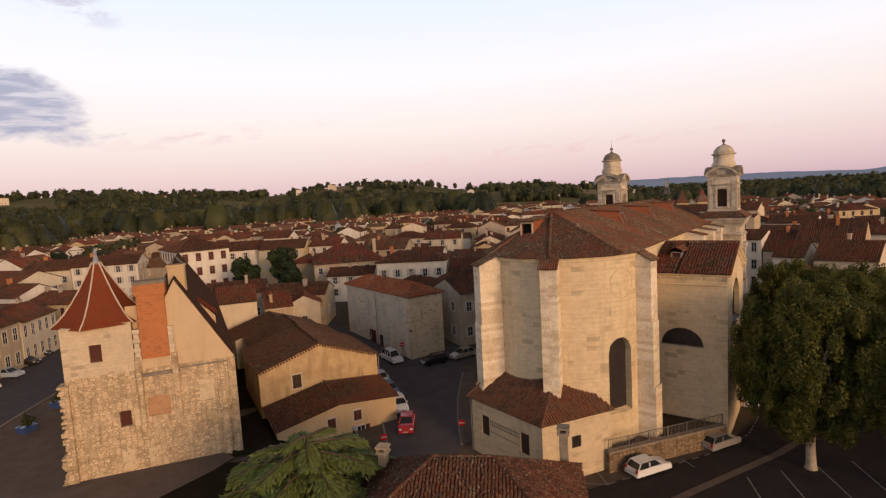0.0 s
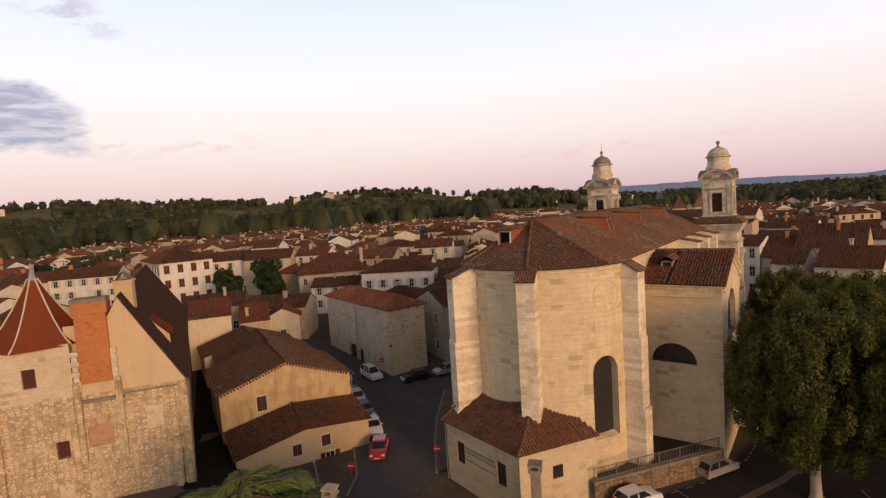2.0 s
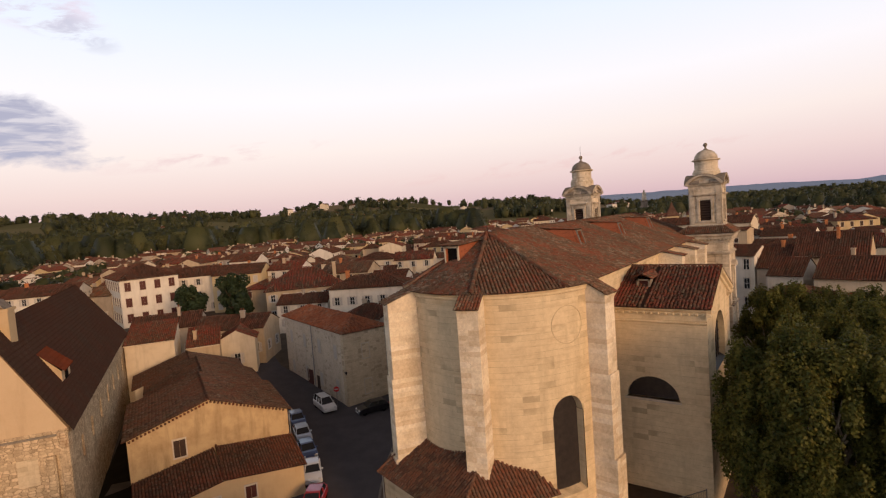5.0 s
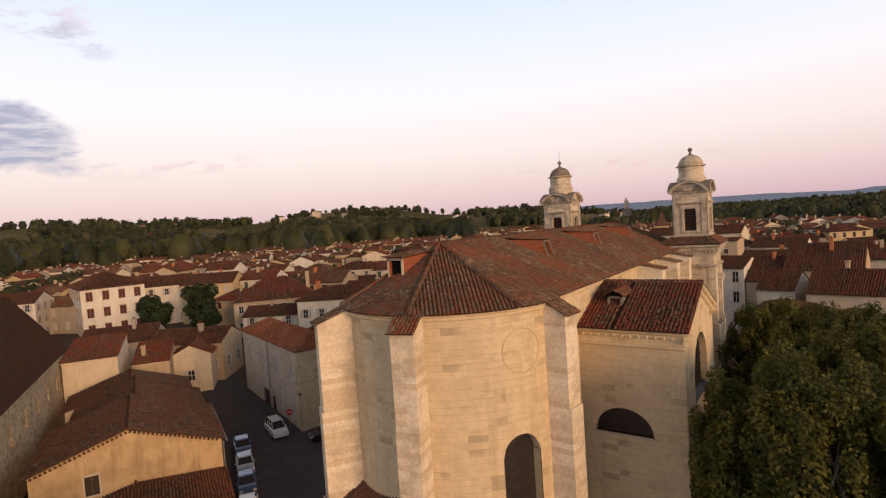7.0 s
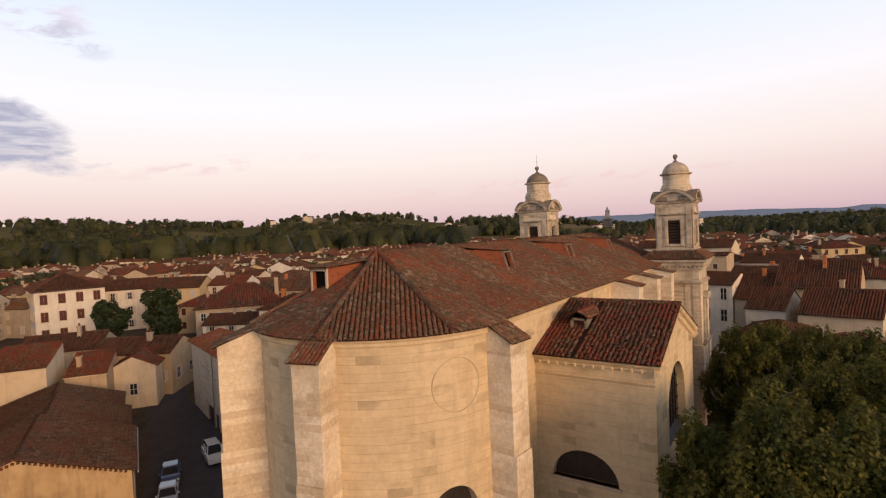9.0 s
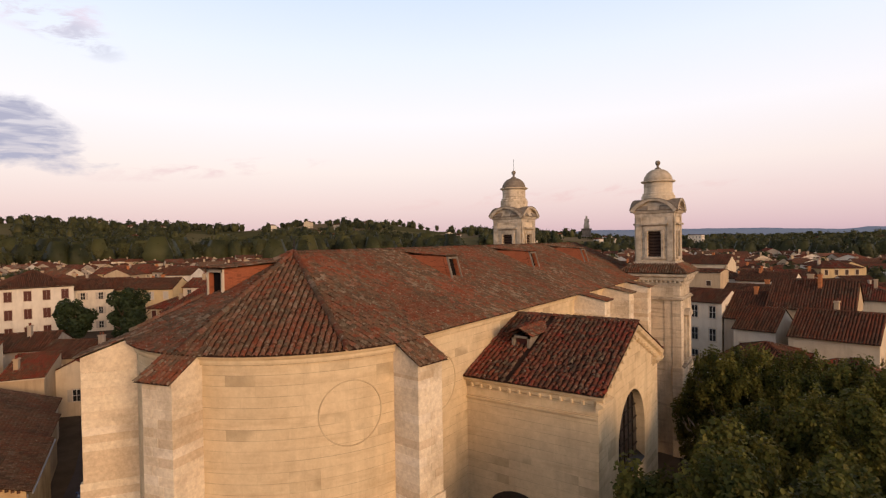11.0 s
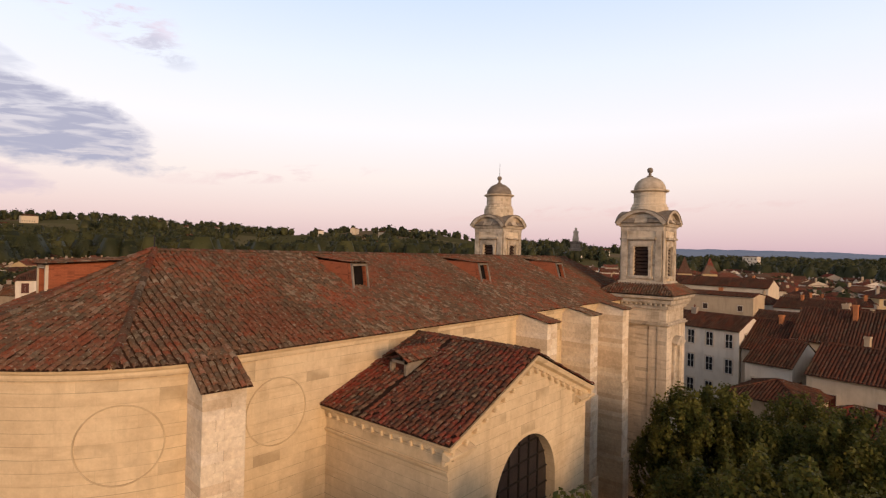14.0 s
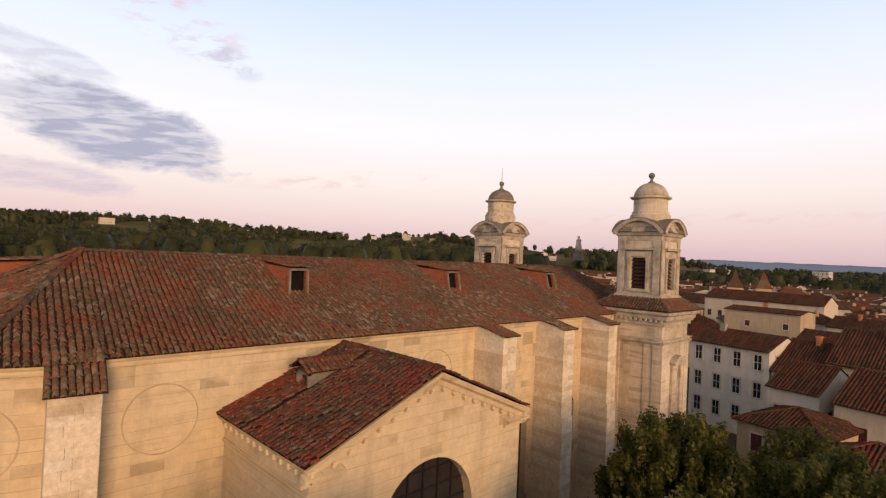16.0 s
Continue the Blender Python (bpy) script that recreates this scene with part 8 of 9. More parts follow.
# ---- roof below the first viewpoint ----
def build_near_house():
    o = thing("house", "house under an old brown hipped tile roof", "house", (-18.9, 21.9, 0), 28)
    hw, hd, h, rise = 7.3, 5.5, 7.2, 3.3
    g = Geo(); g.box(-hw + 0.4, hw - 0.4, -hd + 0.4, hd - 0.4, -0.5, h)
    part("wall", g, PLASTERS[1], o)
    T = Tiles()
    q = hd
    for s in (-1, 1):
        T.face((-s * hw, s * hd, h), (s * hw, s * hd, h), (0, -s * hd, rise), q, 2 * hw - q, pitch=0.21, r=0.085, course=0.27, jit=2.2)
        T.face((s * hw, s * hd, h), (s * hw, -s * hd, h), (-s * q, 0, rise), hd, hd, pitch=0.21, r=0.085, course=0.27, jit=2.2)
        for t in (-1, 1):
            T.ridge((s * hw, t * hd, h + 0.08), (s * (hw - q), 0, h + rise + 0.08))
    T.ridge((-(hw - q), 0, h + rise + 0.1), (hw - q, 0, h + rise + 0.1))
    T.link(o, TILE_SPECK, label="dark speckled canal-tile roof")
    for cx, cy, zt in ((-15.95, 29.6, 10.0), (-25.5, 22.0, 9.6)):
        g = Geo()
        g.bevel_box(-0.28, 0.28, -0.28, 0.28, -3.6, -0.45, 0.03)
        g.bevel_box(-0.4, 0.4, -0.4, 0.4, -0.45, -0.3, 0.03)
        for s in (-1, 1):
            g.box(*sorted((s * 0.2, s * 0.33)), -0.33, 0.33, -0.3, -0.05)
        g.bevel_box(-0.42, 0.42, -0.42, 0.42, -0.05, 0.06, 0.03)
        c = part("chimney", g, PLASTERS[2] if cx < -20 else STONE_DARK, o)
        c.matrix_local = o.matrix_world.inverted() @ pose(cx, cy, zt, 0, 0, 20)


build_near_house()

# ---- trees ----
def leaf_cloud(centers, radii, n, size, seed, flat=0.75, shell=0.55):
    """Leaves, each a folded blade of two faces, spread through round clumps."""
    rg = np.random.default_rng(seed)
    C, R = np.array(centers), np.array(radii)
    wts = R ** 2 / np.sum(R ** 2)
    idx = rg.choice(len(C), n, p=wts)
    d = rg.normal(size=(n, 3)); d /= np.linalg.norm(d, axis=1)[:, None]
    rad = R[idx] * (shell + (1.05 - shell) * rg.random(n) ** 0.6)
    P = C[idx] + d * rad[:, None] * np.array([1, 1, flat])
    nrm = d + rg.normal(0, 0.7, (n, 3)) + np.array([0, 0, 0.5]); nrm /= np.linalg.norm(nrm, axis=1)[:, None]
    a = np.cross(nrm, rg.normal(size=(n, 3))); a /= np.linalg.norm(a, axis=1)[:, None]
    b = np.cross(nrm, a)
    s = size * (0.6 + 0.8 * rg.random(n))[:, None]
    V = np.stack([P - a * s * 0.5, P + b * s * 0.42 + nrm * s * 0.08, P + a * s * 0.6, P - b * s * 0.42 + nrm * s * 0.08], 1).reshape(-1, 3)
    return V, np.arange(n * 4).reshape(-1, 4)


def limb(g, p, d, length, r, depth, rnd, tips, spread=0.6, taper=0.62):
    pts, rr = [Vector(p)], [r]
    q, dirv = Vector(p), Vector(d).normalized()
    for i in range(4):
        dirv = (dirv + Vector((rnd.uniform(-1, 1), rnd.uniform(-1, 1), rnd.uniform(-0.2, 0.5))) * 0.16).normalized()
        q = q + dirv * length / 4
        pts.append(q.copy()); rr.append(r * (1 - (1 - taper) * (i + 1) / 4))
    g.tube(pts, rr, 7)
    if depth == 0:
        tips.append(q)
        return
    for i in range(rnd.choice((2, 3, 3))):
        nd = (dirv + Vector((rnd.uniform(-1, 1), rnd.uniform(-1, 1), rnd.uniform(-0.25, 0.6))) * spread).normalized()
        limb(g, q, nd, length * rnd.uniform(0.62, 0.8), rr[-1], depth - 1, rnd, tips, spread, taper)


def plane_tree(x, y, height, spread, leaves, seed, label, trunk_h=4.2, lean=0.0, mat=None, size=0.19, clumps=330):
    rnd = random.Random(seed)
    z = ground_z(x, y)
    o = thing("plane_tree", label, "tree", (x, y, z), rnd.uniform(0, 360), "plane trees of the car park")
    g = Geo()
    tips = []
    g.tube([(0, 0, -0.2), (0.05, 0, 0.4), (0.02, 0.05, trunk_h * 0.5), (0.1, 0.05, trunk_h)], [0.62, 0.42, 0.36, 0.34], 12)
    for i in range(5):
        a = 2 * math.pi * i / 5 + rnd.uniform(-0.3, 0.3)
        limb(g, (0.1, 0.05, trunk_h - 0.1), (math.cos(a) * 0.75, math.sin(a) * 0.75, 0.9), (height - trunk_h) * 0.30, 0.2, 2, rnd, tips)
    part("trunk", g, BARK, o, "mottled pale bark", smooth=True)
    zc, zr = (height + trunk_h * 0.8) / 2, (height - trunk_h * 0.8) / 2
    cs, rs = [], []
    # upright sprays, thick over the crown's shell, with gaps into the dark inside
    for i in range(clumps):
        while True:
            p = Vector((rnd.uniform(-1, 1), rnd.uniform(-1, 1), rnd.uniform(-1, 1)))
            if 0.2 < p.length < 1:
                break
        n = p.normalized()
        q = rnd.choice((0.6, 0.75, 0.86, 0.94, 1.0, 1.05)) * (1 + 0.13 * noise.noise((n.x * 2.6, n.y * 2.6, n.z * 2.6 + seed)))
        r = rnd.uniform(0.07, 0.12) * spread
        cs.append((n.x * (spread - r) * q, n.y * (spread - r) * q, zc + n.z * (zr - r) * q))
        rs.append(r)
    V, Q = leaf_cloud(cs, rs, leaves, size, seed, 2.1, 0.15)
    cr = new("crown", raw_mesh("crown", V, Q, mat or LEAF_PLANE))
    cr.parent = o
    tagged(cr, kind="stuff")
    return o


LBL = "broad plane tree with dense dull-green leaves and pale bark"
plane_tree(-2.6, 52.4, 16.6, 6.3, 150000, 1, LBL)
plane_tree(6.5, 51.0, 16.6, 6.0, 40000, 2, LBL)
plane_tree(0.0, 64.5, 15.8, 5.8, 110000, 3, LBL)
plane_tree(-5.8, 77.0, 15.2, 4.7, 70000, 4, LBL)
plane_tree(2.0, 79.0, 14.8, 5.0, 70000, 5, LBL)
plane_tree(9.5, 66.0, 15.5, 5.6, 30000, 6, LBL)
plane_tree(10.5, 82.0, 15.0, 5.4, 30000, 7, LBL)
plane_tree(-1.5, 88.5, 12.8, 4.2, 30000, 8, LBL)


def cedar(x, y, top, seed):
    """A cedar: flat drooping fans of needles on level limbs."""
    rnd = random.Random(seed)
    z = ground_z(x, y)
    o = thing("cedar_tree", "cedar with layered drooping bright-green branches", "tree", (x, y, z))
    g = Geo()
    h = top - z
    g.tube([(0, 0, -0.2), (0, 0, h * 0.5), (0.1, 0, h)], [0.42, 0.28, 0.05], 10)
    C, R = [], []
    V, Q, n = [], [], 0
    rg = np.random.default_rng(seed)
    for i in range(50):
        f = (i + 0.5) / 50
        zz = h * (0.3 + 0.7 * f)
        reach = math.sqrt(1 - f ** 3) * 6.6 + 0.5
        a = i * 2.4 + rnd.uniform(-0.4, 0.4)
        d = Vector((math.cos(a), math.sin(a), 0))
        pts = [Vector((0, 0, zz)) + d * reach * t + Vector((0, 0, 0.5 * t * reach * 0.25 - 0.16 * reach * t * t * 1.6)) for t in (0, 0.35, 0.7, 1.0)]
        g.tube(pts, [0.1, 0.07, 0.045, 0.015], 5)
        m = int(760 * (reach / 4) ** 1.3) + 60
        t = rg.random(m) ** 0.6
        side = np.array((-d.y, d.x, 0))
        dd = np.array(d)
        w = rg.normal(0, 0.33, m) * (0.25 + 0.9 * t * (1.15 - t) * 2) * reach * 0.31
        P = np.outer(t * reach, dd) + np.outer(w, side)
        P[:, 2] = zz + 0.125 * t * reach - 0.256 * reach * t * t - np.abs(w) * 0.28 - rg.random(m) * 0.22
        ax = np.outer(np.ones(m), dd) + np.outer(np.sign(w) * 0.8, side) + rg.normal(0, 0.25, (m, 3)); ax[:, 2] -= 0.45
        ax /= np.linalg.norm(ax, axis=1)[:, None]
        bx = np.cross(ax, np.array([0, 0, 1.0]) + rg.normal(0, 0.35, (m, 3))); bx /= np.linalg.norm(bx, axis=1)[:, None]
        s = (0.20 + 0.22 * rg.random(m))[:, None]
        v = np.stack([P - bx * s * 0.08, P + ax * s * 0.6 - bx * s * 0.15, P + ax * s * 1.2, P + ax * s * 0.5 + bx * s * 0.15], 1).reshape(-1, 3)
        V.append(v); Q.append(np.arange(m * 4).reshape(-1, 4) + n); n += m * 4
    part("trunk", g, BARK_DARK, o)
    cr = new("crown", raw_mesh("crown", np.concatenate(V), np.concatenate(Q), LEAF_CEDAR))
    cr.parent = o
    tagged(cr, kind="stuff")


cedar(-29.0, 18.6, 11.0, 4)


def round_tree(x, y, h, r, seed, name="tree", mat=None, label="dark round tree in front of pale houses", leaves=5000, size=0.55):
    rnd = random.Random(seed)
    z = ground_z(x, y)
    o = thing(name, label, "tree", (x, y, z))
    g = Geo(); tips = []
    g.tube([(0, 0, -0.2), (0, 0, h * 0.35)], [0.3, 0.2], 8)
    for i in range(4):
        limb(g, (0, 0, h * 0.3), (rnd.uniform(-1, 1), rnd.uniform(-1, 1), 1.2), h * 0.25, 0.14, 1, rnd, tips)
    part("trunk", g, BARK_DARK, o)
    cs, rs = [], []
    for i in range(22):
        p = Vector((rnd.gauss(0, 1), rnd.gauss(0, 1), rnd.gauss(0, 1))).normalized() * rnd.uniform(0.35, 0.85)
        cs.append((p.x * r, p.y * r, h * 0.58 + p.z * h * 0.36)); rs.append(rnd.uniform(0.25, 0.42) * r)
    V, Q = leaf_cloud(cs, rs, leaves, size, seed, 1.0, 0.5)
    cr = new("crown", raw_mesh("crown", V, Q, mat or LEAF_DARK)); cr.parent = o
    tagged(cr, kind="stuff")


for i, (x, y, h, r) in enumerate(((-119.0, 73.8, 10.8, 3.9), (-114.5, 81.8, 12.4, 3.9), (-109.0, 79.6, 8.6, 3.3), (-106.0, 89.0, 10.0, 2.6))):
    round_tree(x, y, h, r, 40 + i)


def woodland():
    """Woods and hedges out to the hills, trees past counting."""
    rg = np.random.default_rng(21)
    rnd = random.Random(8)
    groups = {"near": [], "mid": [], "far": []}
    def dens(x, y, d, ang):
        return noise.noise((x * 0.006, y * 0.006, 2.0)) + 0.5 * noise.noise((x * 0.02, y * 0.02, 5.0))
    tries = 0
    while tries < 30000:
        tries += 1
        ang = rnd.uniform(-14, 88)
        d = 235 + 2300 * rnd.random() ** 1.9
        x, y = -2 - math.sin(radians(ang)) * d, 20 + math.cos(radians(ang)) * d
        edge = 430 + 60 * math.sin(ang * 0.2) + 25 * math.sin(ang * 0.71) - 90 * smooth01(60, 85, ang)
        v = dens(x, y, d, ang)
        if d < edge:
            if rnd.random() > 0.10:
                continue
        elif d < 760 and v < 0.06 and 14 < ang < 44:
            continue
        elif d < 760 and v < -0.16:
            continue
        elif d >= 760 and v < 0.12 and 8 < ang < 60:
            continue
        elif d >= 760 and v < -0.06:
            continue
        h = (rnd.uniform(6, 12) if rnd.random() < 0.7 else rnd.uniform(11, 19)) * (1.55 if edge < d < 640 and ang > 22 else 1.0 if d > edge else 0.6)
        groups["near" if d < 520 else "mid" if d < 1000 else "far"].append((x, y, ground_z(x, y), h, h * rnd.uniform(0.34, 0.55)))
    for key, per, size, mat in (("near", 60, 1.3, LEAF_WOOD), ("mid", 32, 2.0, LEAF_WOOD), ("far", 14, 3.4, LEAF_WOOD)):
        cs = []
        V, Q, n = [], [], 0
        T = groups[key]
        if key == "far":
            T = T[:5200]
        for (x, y, z, h, r) in T:
            k = per
            d = rg.normal(size=(k, 3)); d /= np.linalg.norm(d, axis=1)[:, None]
            d[:, 2] = np.where(d[:, 2] < -0.25, -d[:, 2], d[:, 2])
            lump = 0.72 + 0.42 * rg.random(k)
            P = d * lump[:, None] * np.array([r, r, h * 0.46]) + np.array([x, y, z + h * 0.52])
            nr = d + rg.normal(0, 0.5, (k, 3)); nr /= np.linalg.norm(nr, axis=1)[:, None]
            a = np.cross(nr, rg.normal(size=(k, 3))); a /= np.linalg.norm(a, axis=1)[:, None]
            b = np.cross(nr, a)
            s = size * (0.6 + 0.7 * rg.random(k))[:, None] * (0.6 if h < 7 else 1.0)
            v = np.stack([P - a * s * 0.5, P + b * s * 0.45, P + a * s * 0.55, P - b * s * 0.45], 1).reshape(-1, 3)
            V.append(v); Q.append(np.arange(k * 4).reshape(-1, 4) + n); n += k * 4
            # solid heart of the crown
            ta = rg.random() * 1.5
            co = np.array([(math.cos(ta + 1.571 * i) * w, math.sin(ta + 1.571 * i) * w, zz) for zz, w in ((0.05, 0.5), (0.45, 0.85), (0.88, 0.42)) for i in range(4)]) * np.array([r, r, h]) + np.array([x, y, z])
            fq = [(j * 4 + i, j * 4 + (i + 1) % 4, j * 4 + 4 + (i + 1) % 4, j * 4 + 4 + i) for j in range(2) for i in range(4)] + [(8, 9, 10, 11)]
            V.append(co); Q.append(np.array(fq) + n); n += 12
        ob = new("woodland", raw_mesh("woodland", np.concatenate(V), np.concatenate(Q), mat))
        tagged(ob, "dark green woods and hedgerows on the hills", "woodland", kind="stuff")


woodland()


def far_houses():
    """Farms and villas among the trees."""
    rnd = random.Random(31)
    for i in range(70):
        ang = rnd.uniform(-8, 90)
        d = rnd.uniform(360, 1150)
        x, y = -2 - math.sin(radians(ang)) * d, 20 + math.cos(radians(ang)) * d
        house(x, y, rnd.uniform(12, 24), rnd.uniform(9, 12), rnd.uniform(3.5, 7) + (3 if d > 600 else 1.5), rnd.uniform(0, 180), roof=rnd.choice(("gable", "hip")), wall=PLASTERS[rnd.choice((0, 0, 1))],
              tiles=rnd.choice((TILE_BROWN, TILE_RED)), rows=1 if d > 600 else 2, style="grey_none", chim=1, faces=(270,), seed=400 + i, label="white villa among trees outside the town", group="villas outside the town")


far_houses()

# ---- cars and street things ----
def car(x, y, deg, paint_mat, label, kind="hatch", z=None):
    """A parked car; local x points forward. Its body follows the lie of the ground."""
    L, W = (4.0, 1.68) if kind == "hatch" else (4.25, 1.74)
    zz = ground_z(x, y) + 0.055 if z is None else z
    o = thing("car", label, "car", (x, y, zz), deg, "parked cars")
    g = Geo()
    if kind == "hatch":
        low = [(-1.98, 0.28), (-2.0, 0.62), (-1.93, 0.9), (-1.35, 0.93), (0.7, 0.93), (1.35, 0.88), (1.85, 0.72), (2.0, 0.55), (1.98, 0.25)]
        cab = [(-1.86, 0.9), (-1.5, 1.36), (-1.2, 1.42), (0.05, 1.43), (0.3, 1.38), (0.95, 0.92)]
    else:
        low = [(-2.1, 0.28), (-2.12, 0.7), (-2.08, 1.0), (-1.4, 1.02), (0.75, 1.02), (1.5, 0.95), (2.0, 0.75), (2.12, 0.55), (2.1, 0.25)]
        cab = [(-2.05, 1.0), (-1.98, 1.6), (-1.7, 1.72), (0.25, 1.74), (0.5, 1.68), (1.15, 1.0)]
    n = len(low)
    secs = [(-W / 2, 0.93), (-W / 2 + 0.07, 1.0), (W / 2 - 0.07, 1.0), (W / 2, 0.93)]
    V = [(px * (1.0 if abs(yy) < W / 2 - 0.01 else 0.985), yy, 0.55 + (pz - 0.55) * sc) for yy, sc in secs for px, pz in low]
    F = [(s * n + i, s * n + (i + 1) % n, (s + 1) * n + (i + 1) % n, (s + 1) * n + i) for s in range(3) for i in range(n)]
    F += [tuple(range(n)), tuple(3 * n + i for i in range(n - 1, -1, -1))]
    g.add(V, F)
    m = len(cab)
    ins = 0.16
    def cabv(yy, top_in):
        return [(px, yy * (1 - top_in * max(0, (pz - 0.95) / 0.5)), pz) for px, pz in cab]
    hw = W / 2 - 0.06
    # roof panel and pillars
    top = [i for i, (px, pz) in enumerate(cab) if pz > 1.3]
    V = cabv(-hw, 0.16) + cabv(hw, 0.16)
    roof_f = [(i, i + 1, m + i + 1, m + i) for i in range(m - 1) if i in top and i + 1 in top]
    g.add(V, roof_f)
    for i in (0, m - 2):
        for s in (0, 1):
            a, b = Vector(V[s * m + i]), Vector(V[s * m + i + 1])
            q = 0.07 if s == 0 else -0.07
            g.add([a, b, b + Vector((0, q, 0)), a + Vector((0, q, 0))], [(0, 1, 2, 3)])
            c2 = Vector((0.09 if i == 0 else -0.09, 0, 0))
            g.add([a, b, b + c2, a + c2], [(0, 1, 2, 3)])
    part("body", g, paint_mat, o, smooth=False)
    w = Geo()
    V2 = [(px * 0.992, py * 0.992, pz - 0.012) for px, py, pz in V]
    w.add(V2, [(i, i + 1, m + i + 1, m + i) for i in range(m - 1) if not (i in top and i + 1 in top)] + [tuple(range(m - 1, -1, -1)), tuple(range(m, 2 * m))])
    part("glazing", w, GLASS, o, "dark tinted glass")
    for s in (-1, 1):
        b = Geo()
        for px in ((-0.55,) if kind == "hatch" else (-0.75, 0.1)):
            b.box(px - 0.04, px + 0.04, *sorted((s * (hw - 0.10), s * (hw + 0.012))), 0.92, 1.36 if kind == "hatch" else 1.6)
        part("door_pillar", b, paint_mat, o)
        mi = Geo(); mi.bevel_box(0.55, 0.68, *sorted((s * (W / 2), s * (W / 2 + 0.16))), 0.9, 1.04, 0.03)
        part("mirror", mi, paint_mat, o)
        h = Geo(); h.bevel_box(1.84 if kind == "hatch" else 1.95, 2.0 if kind == "hatch" else 2.1, *sorted((s * 0.45, s * 0.76)), 0.58, 0.74, 0.03)
        part("headlight", h, LAMP_CLEAR, o)
        t = Geo(); t.bevel_box(-2.03 if kind == "hatch" else -2.15, -1.9 if kind == "hatch" else -2.0, *sorted((s * 0.55, s * 0.8)), 0.68, 0.95, 0.02)
        part("tail_light", t, LAMP_RED, o)
    bp = Geo()
    bp.bevel_box(-2.06 if kind == "hatch" else -2.18, -1.9, -W / 2 + 0.05, W / 2 - 0.05, 0.3, 0.5, 0.04); bp.bevel_box(1.9, 2.05 if kind == "hatch" else 2.17, -W / 2 + 0.05, W / 2 - 0.05, 0.26, 0.46, 0.04)
    part("bumper", bp, paint_mat if paint_mat is not CAR_WHITE else CAR_WHITE, o)
    pl = Geo(); pl.box(2.055, 2.07, -0.26, 0.26, 0.36, 0.46); pl.box(-2.085, -2.07, -0.26, 0.26, 0.55, 0.65)
    part("number_plate", pl, WHITE_WOOD, o)
    key = "wheel"
    if key not in _cache:
        ty = Geo(Matrix.Rotation(radians(90), 4, "X")); ty.lathe([(0.18, -0.09), (0.28, -0.1), (0.305, -0.06), (0.305, 0.06), (0.28, 0.1), (0.18, 0.09)], 20)
        rm = Geo(Matrix.Rotation(radians(90), 4, "X")); rm.lathe([(0.19, -0.07), (0.19, 0.085), (0.12, 0.07), (0.05, 0.09)], 12)
        _cache[key] = (ty.mesh("tyre", [RUBBER], True), rm.mesh("rim", [METAL]))
    for px in (-1.25, 1.28):
        for s in (-1, 1):
            t = new("tyre", _cache[key][0]); t.parent = o; t.matrix_local = pose(px, s * (W / 2 - 0.1), 0.305, 0, 0, 0 if s < 0 else 180)
            r = new("rim", _cache[key][1]); r.parent = t
    return o


car(-14.55, 44.75, face_deg(2.2, 3.65), CAR_WHITE, "white hatchback parked beside the low wall")
car(-9.95, 53.1, face_deg(1.25, 2.2), CAR_SILVER, "silver-beige hatchback parked beside the low wall")
car(-8.3, 65.6, 84, CAR_WHITE, "white hatchback parked beside the chapel")
car(-39.6, 40.6, face_deg(2.6, -3.6) , CAR_RED, "red hatchback parked at the kerb")
car(-43.6, 43.9, face_deg(3.2, -2.5), CAR_WHITE, "white hatchback parked behind the red one")
car(-47.6, 46.6, face_deg(3.2, -1.9), CAR_BLUE, "dark blue hatchback parked along the street")
car(-51.2, 48.9, face_deg(3.2, -1.9), CAR_GREY, "light blue hatchback parked along the street")
car(-55.0, 51.2, face_deg(3.2, -1.8), CAR_BLUE, "blue hatchback parked along the street")
car(-55.3, 56.0, face_deg(3.0, -1.2), CAR_WHITE, "white van parked at the corner house", "van")
car(-49.0, 58.3, face_deg(-1.5, -3.0), CAR_BLACK, "black hatchback parked by the corner house")
car(-46.6, 62.5, face_deg(-1.2, -3.0), CAR_SILVER, "silver hatchback parked in the side street")
for i, (x, y) in enumerate(((-107.5, 24.8), (-112.5, 28.0), (-102.0, 21.0), (-97.5, 17.0))):
    car(x, y, 32 if i != 3 else 34, [CAR_BLACK, CAR_BLACK, CAR_GREY, CAR_WHITE][i], ["black hatchback parked along the square", "black hatchback parked along the square", "grey hatchback parked along the square", "white hatchback parked along the square"][i])
car(12.0, 55.5, 100, CAR_BLACK, "black hatchback in the car park under the trees")


def sign_no_entry(x, y, face, h=2.5, lift=0.0):
    o = thing("road_sign", "round red no-entry sign on a grey pole", "road sign", (x, y, ground_z(x, y) + lift), face)
    g = Geo(); g.tube([(0, 0, -0.3), (0, 0, h + 0.15)], 0.035, 8)
    part("pole", g, METAL, o)
    g = Geo(Matrix.Translation((0.06, 0, h - 0.15)) @ Matrix.Rotation(radians(90), 4, "Y")); g.lathe([(0.36, -0.015), (0.36, 0.0), (0.345, 0.012)], 28)
    d = part("disc", g, SIGN_RED, o)
    g = Geo(); g.box(0.07, 0.085, -0.26, 0.26, h - 0.21, h - 0.09)
    part("bar", g, WHITE_WOOD, d)


sign_no_entry(-37.6, 34.7, face_deg(36, -36), 2.3)
sign_no_entry(-54.2, 57.2, face_deg(52, -50), 2.6)
sign_no_entry(-32.6, 41.4, face_deg(20, -30), 2.2)


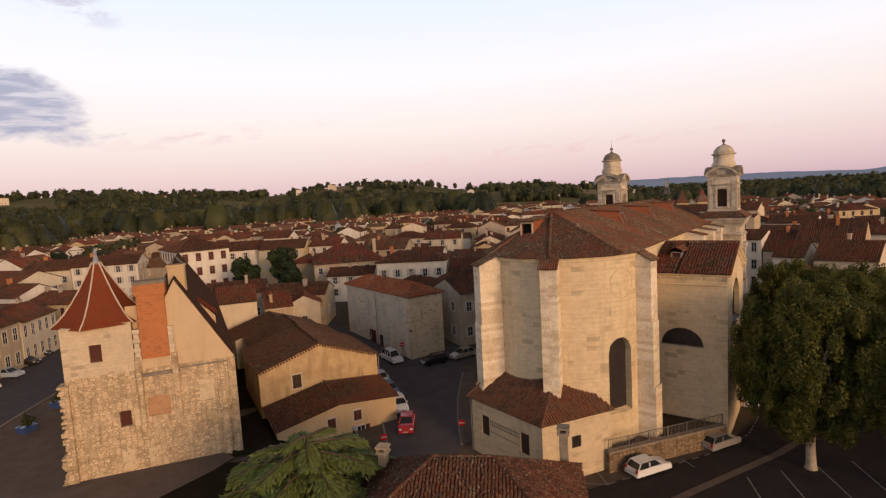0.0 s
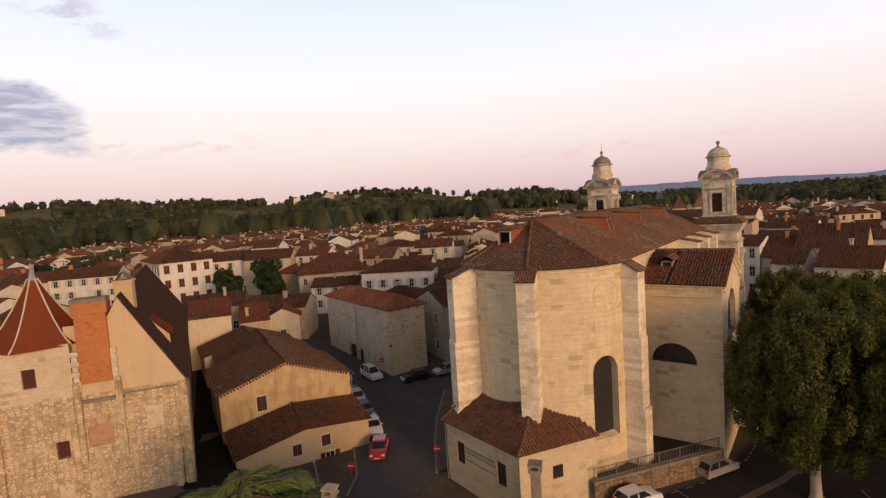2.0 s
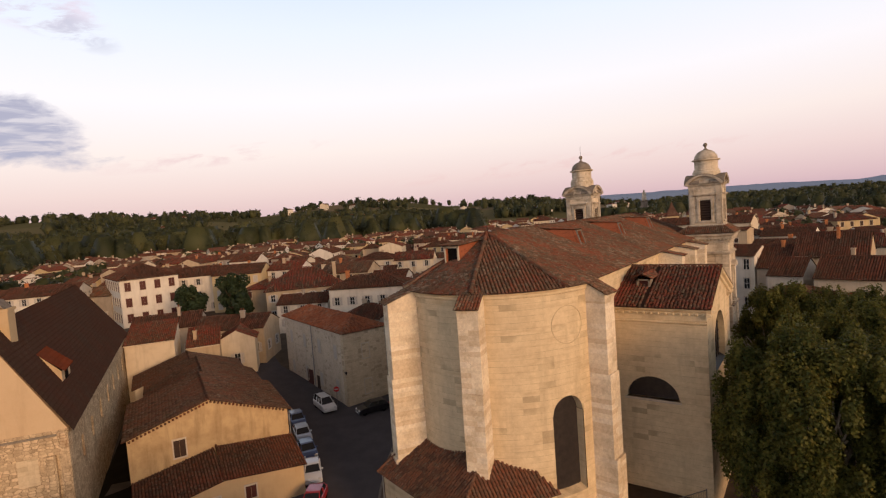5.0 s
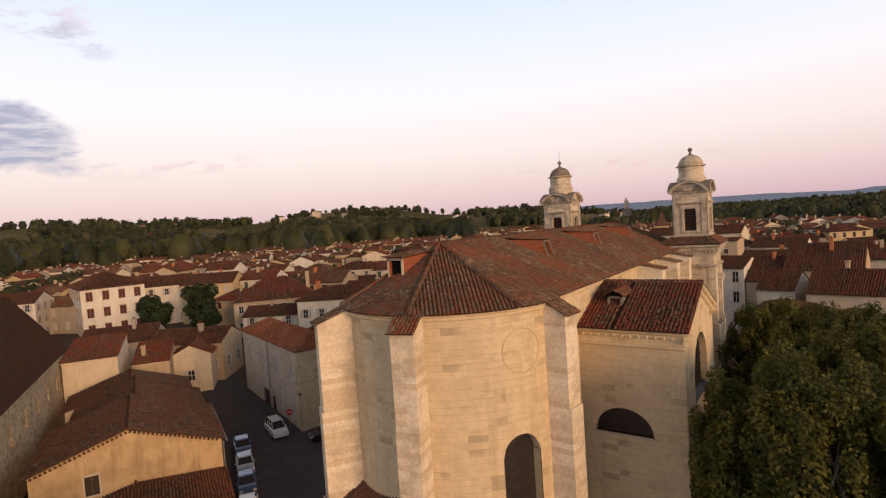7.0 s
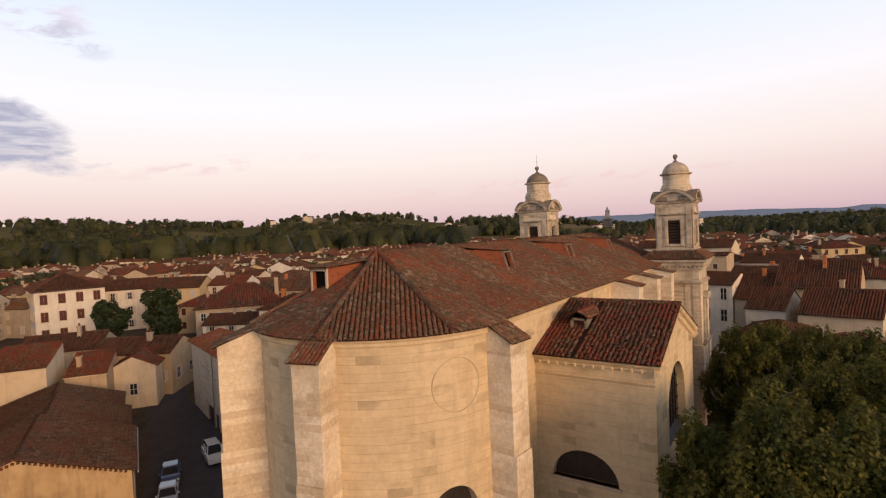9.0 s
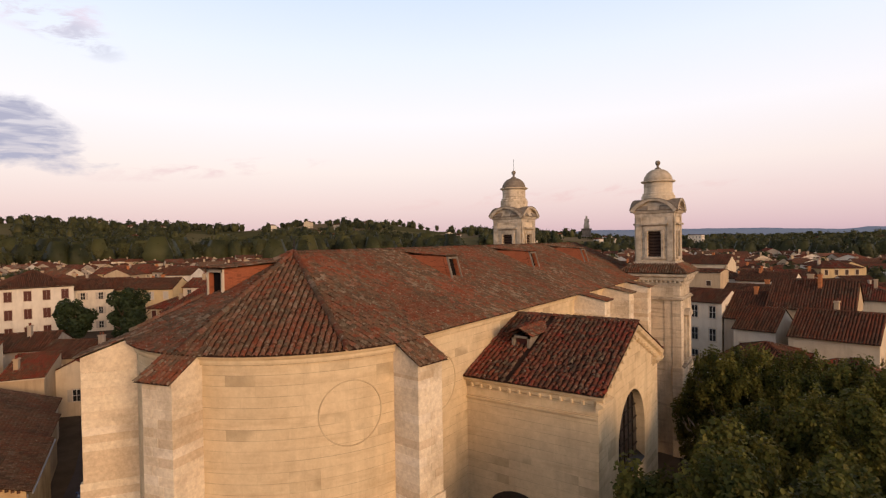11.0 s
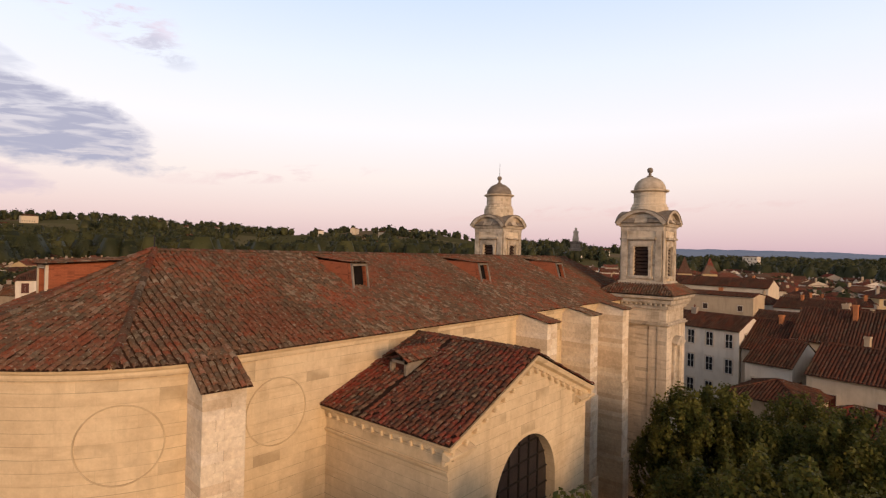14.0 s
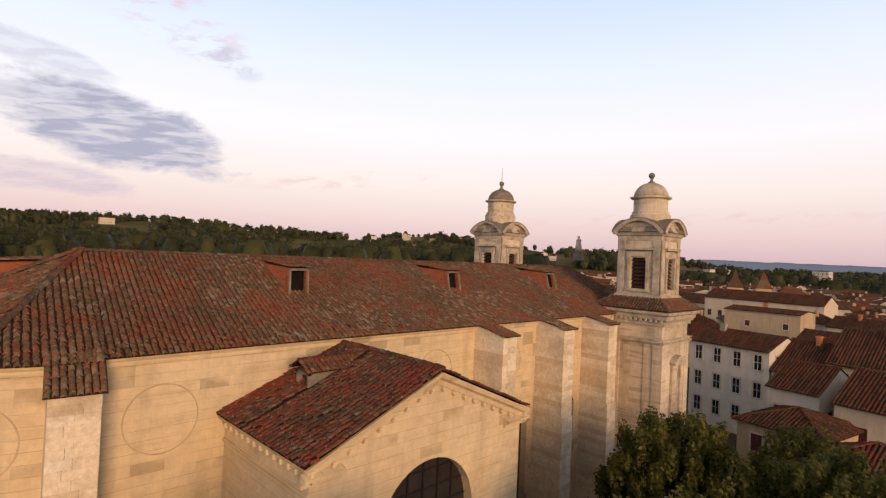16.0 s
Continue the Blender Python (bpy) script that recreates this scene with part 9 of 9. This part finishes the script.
def street_lamp():
    o = thing("street_lamp", "grey curved-arm street lamp", "street lamp", (-33.6, 27.6, ground_z(-33.6, 27.6)))
    g = Geo()
    g.tube([(0, 0, -0.2), (0, 0, 4.6), (-0.1, 0.1, 5.3), (-0.6, 0.4, 5.8), (-1.4, 0.9, 6.0)], [0.09, 0.07, 0.06, 0.05, 0.05], 8)
    part("pole", g, METAL, o)
    g = Geo(Matrix.Translation((-1.7, 1.1, 6.0)) @ Matrix.Rotation(radians(-33), 4, "Z"))
    g.lathe([(0.02, -0.14), (0.16, -0.1), (0.2, 0.02), (0.12, 0.12), (0.02, 0.15)], 12, m=Matrix.Diagonal((2.4, 1, 1, 1)))
    part("lamp_head", g, ZINC, o, smooth=True)


street_lamp()


def wall_lantern(x, y, z, deg):
    o = thing("wall_lantern", "black iron lantern on a wall bracket", "lantern", (x, y, z), deg)
    g = Geo(); g.tube([(0, 0, 0), (0.3, 0, 0.25), (0.7, 0, 0.2)], 0.03, 6)
    part("bracket", g, IRON, o)
    g = Geo(); g.lathe([(0.05, -0.45), (0.12, -0.42), (0.18, -0.05), (0.22, 0.0), (0.1, 0.15), (0.02, 0.2)], 6, c=(0.7, 0))
    part("lantern", g, IRON, o)


wall_lantern(-53.3, 58.6, 6.0, -60)


def planter(x, y, deg):
    o = thing("planter", "square dark-blue planter box with clipped shrubs", "planter", (x, y, ground_z(x, y) + 0.06), deg, "planters on the square")
    g = Geo()
    g.lathe([(0.95, 0), (1.05, 0.7), (0.9, 0.7), (0.88, 0.6)], 4, turn=math.pi / 4)
    part("box", g, CAR_BLUE, o)
    rnd = random.Random(int(x * 10))
    cs = [(rnd.uniform(-0.5, 0.5), rnd.uniform(-0.5, 0.5), rnd.uniform(0.8, 1.4)) for _ in range(8)] + [(0, 0, 1.6), (0.05, 0, 2.0)]
    V, Q = leaf_cloud(cs, [0.36] * 9 + [0.22], 1500, 0.13, 9, 1.0, 0.4)
    c = new("shrub", raw_mesh("shrub", V, Q, LEAF_WOOD)); c.parent = o
    tagged(c, kind="stuff")


planter(-73.8, 15.4, 20)
planter(-79.6, 20.4, 40)


def road_line(pts, width, name="road_marking", label="worn white painted line on the asphalt", lift=0.062):
    return strip(name, pts, WHITE_LINE, lift, label, "road marking", width, sub=2.0)


for i in range(22):
    f0, f1 = i / 22, (i + 0.55) / 22
    P = [Vector((-17.0, 40.9)), Vector((-10.55, 50.85)), Vector((-7.9, 57.1)), Vector((-7.4, 63.7))]
    def at(f):
        f *= 3
        k = min(2, int(f))
        return P[k].lerp(P[k + 1], f - k)
    road_line([at(f0), at(f1)], 0.11)
for a, b in (((-7.1, 48.1), (-5.6, 44.6)), ((-4.7, 50.6), (-2.8, 46.6)), ((-2.2, 53.2), (0.2, 48.6)), ((0.4, 55.6), (2.6, 51.0)), ((-18.4, 42.4), (-17.0, 40.9)), ((-12.5, 48.6), (-11.2, 47.6)), ((-9.9, 55.2), (-8.3, 54.4))):
    road_line([a, b], 0.1)
road_line([(-16.9, 40.9), (-20.2, 39.4)], 0.1)
strip("gutter", [(-12.5, 39.5), (-10.4, 43.7), (-5.2, 53.9), (-2.2, 61.5)], PAVING, 0.068, "pale stone gutter strip across the car park", "gutter", 0.7, sub=1.0)


def kerb(pts, label="raised stone kerb along the street", h=0.14, w=0.22):
    o = thing("kerb", label, "kerb", (0, 0, 0), 0, kind="structure")
    for a, b in zip(pts, pts[1:]):
        a, b = Vector(a), Vector(b)
        n = max(1, int((b - a).length / 1.0))
        for i in range(n):
            p, q = a.lerp(b, i / n), a.lerp(b, (i + 1) / n)
            g = Geo(Matrix.Translation((p.x, p.y, ground_z(p.x, p.y))) @ Matrix.Rotation(math.atan2(q.y - p.y, q.x - p.x), 4, "Z"))
            g.bevel_box(0.006, (q - p).length - 0.006, 0, w, -0.1, 0.05 + h, 0.02)
            part("kerb_stone", g, KERB, o)


kerb([(-32.1, 40.6), (-35.7, 45.2), (-38.8, 49.7), (-43.1, 57.4)])
kerb([(-36.9, 33.5), (-38.6, 36.4), (-44.0, 41.2)])
kerb([(-72, 8), (-80.3, 16.2), (-86.0, 22.3), (-96, 29.5)])
strip("pavement", [(-32.1, 40.6), (-35.7, 45.2), (-38.8, 49.7), (-43.1, 57.4), (-42, 58), (-36, 50), (-31.5, 42.5)], PAVING, 0.16, "narrow worn pavement beside the church", "pavement")
# ground sheets coloured almost black for the shade between the walls
strip("alley", [(-45.5, 27.0), (-60, 36.0), (-82, 48.5)], SHADED_SOIL, 0.07, "narrow alley between old walls, its shade painted dark", "alley", 7.0)
strip("lawn", [(-46, 12), (-46.5, 23), (-38, 33), (-35, 28), (-32, 14), (-38, 8)], SHADED_SOIL, 0.064, "dark garden soil by the castle, deepened for its shade", "ground")
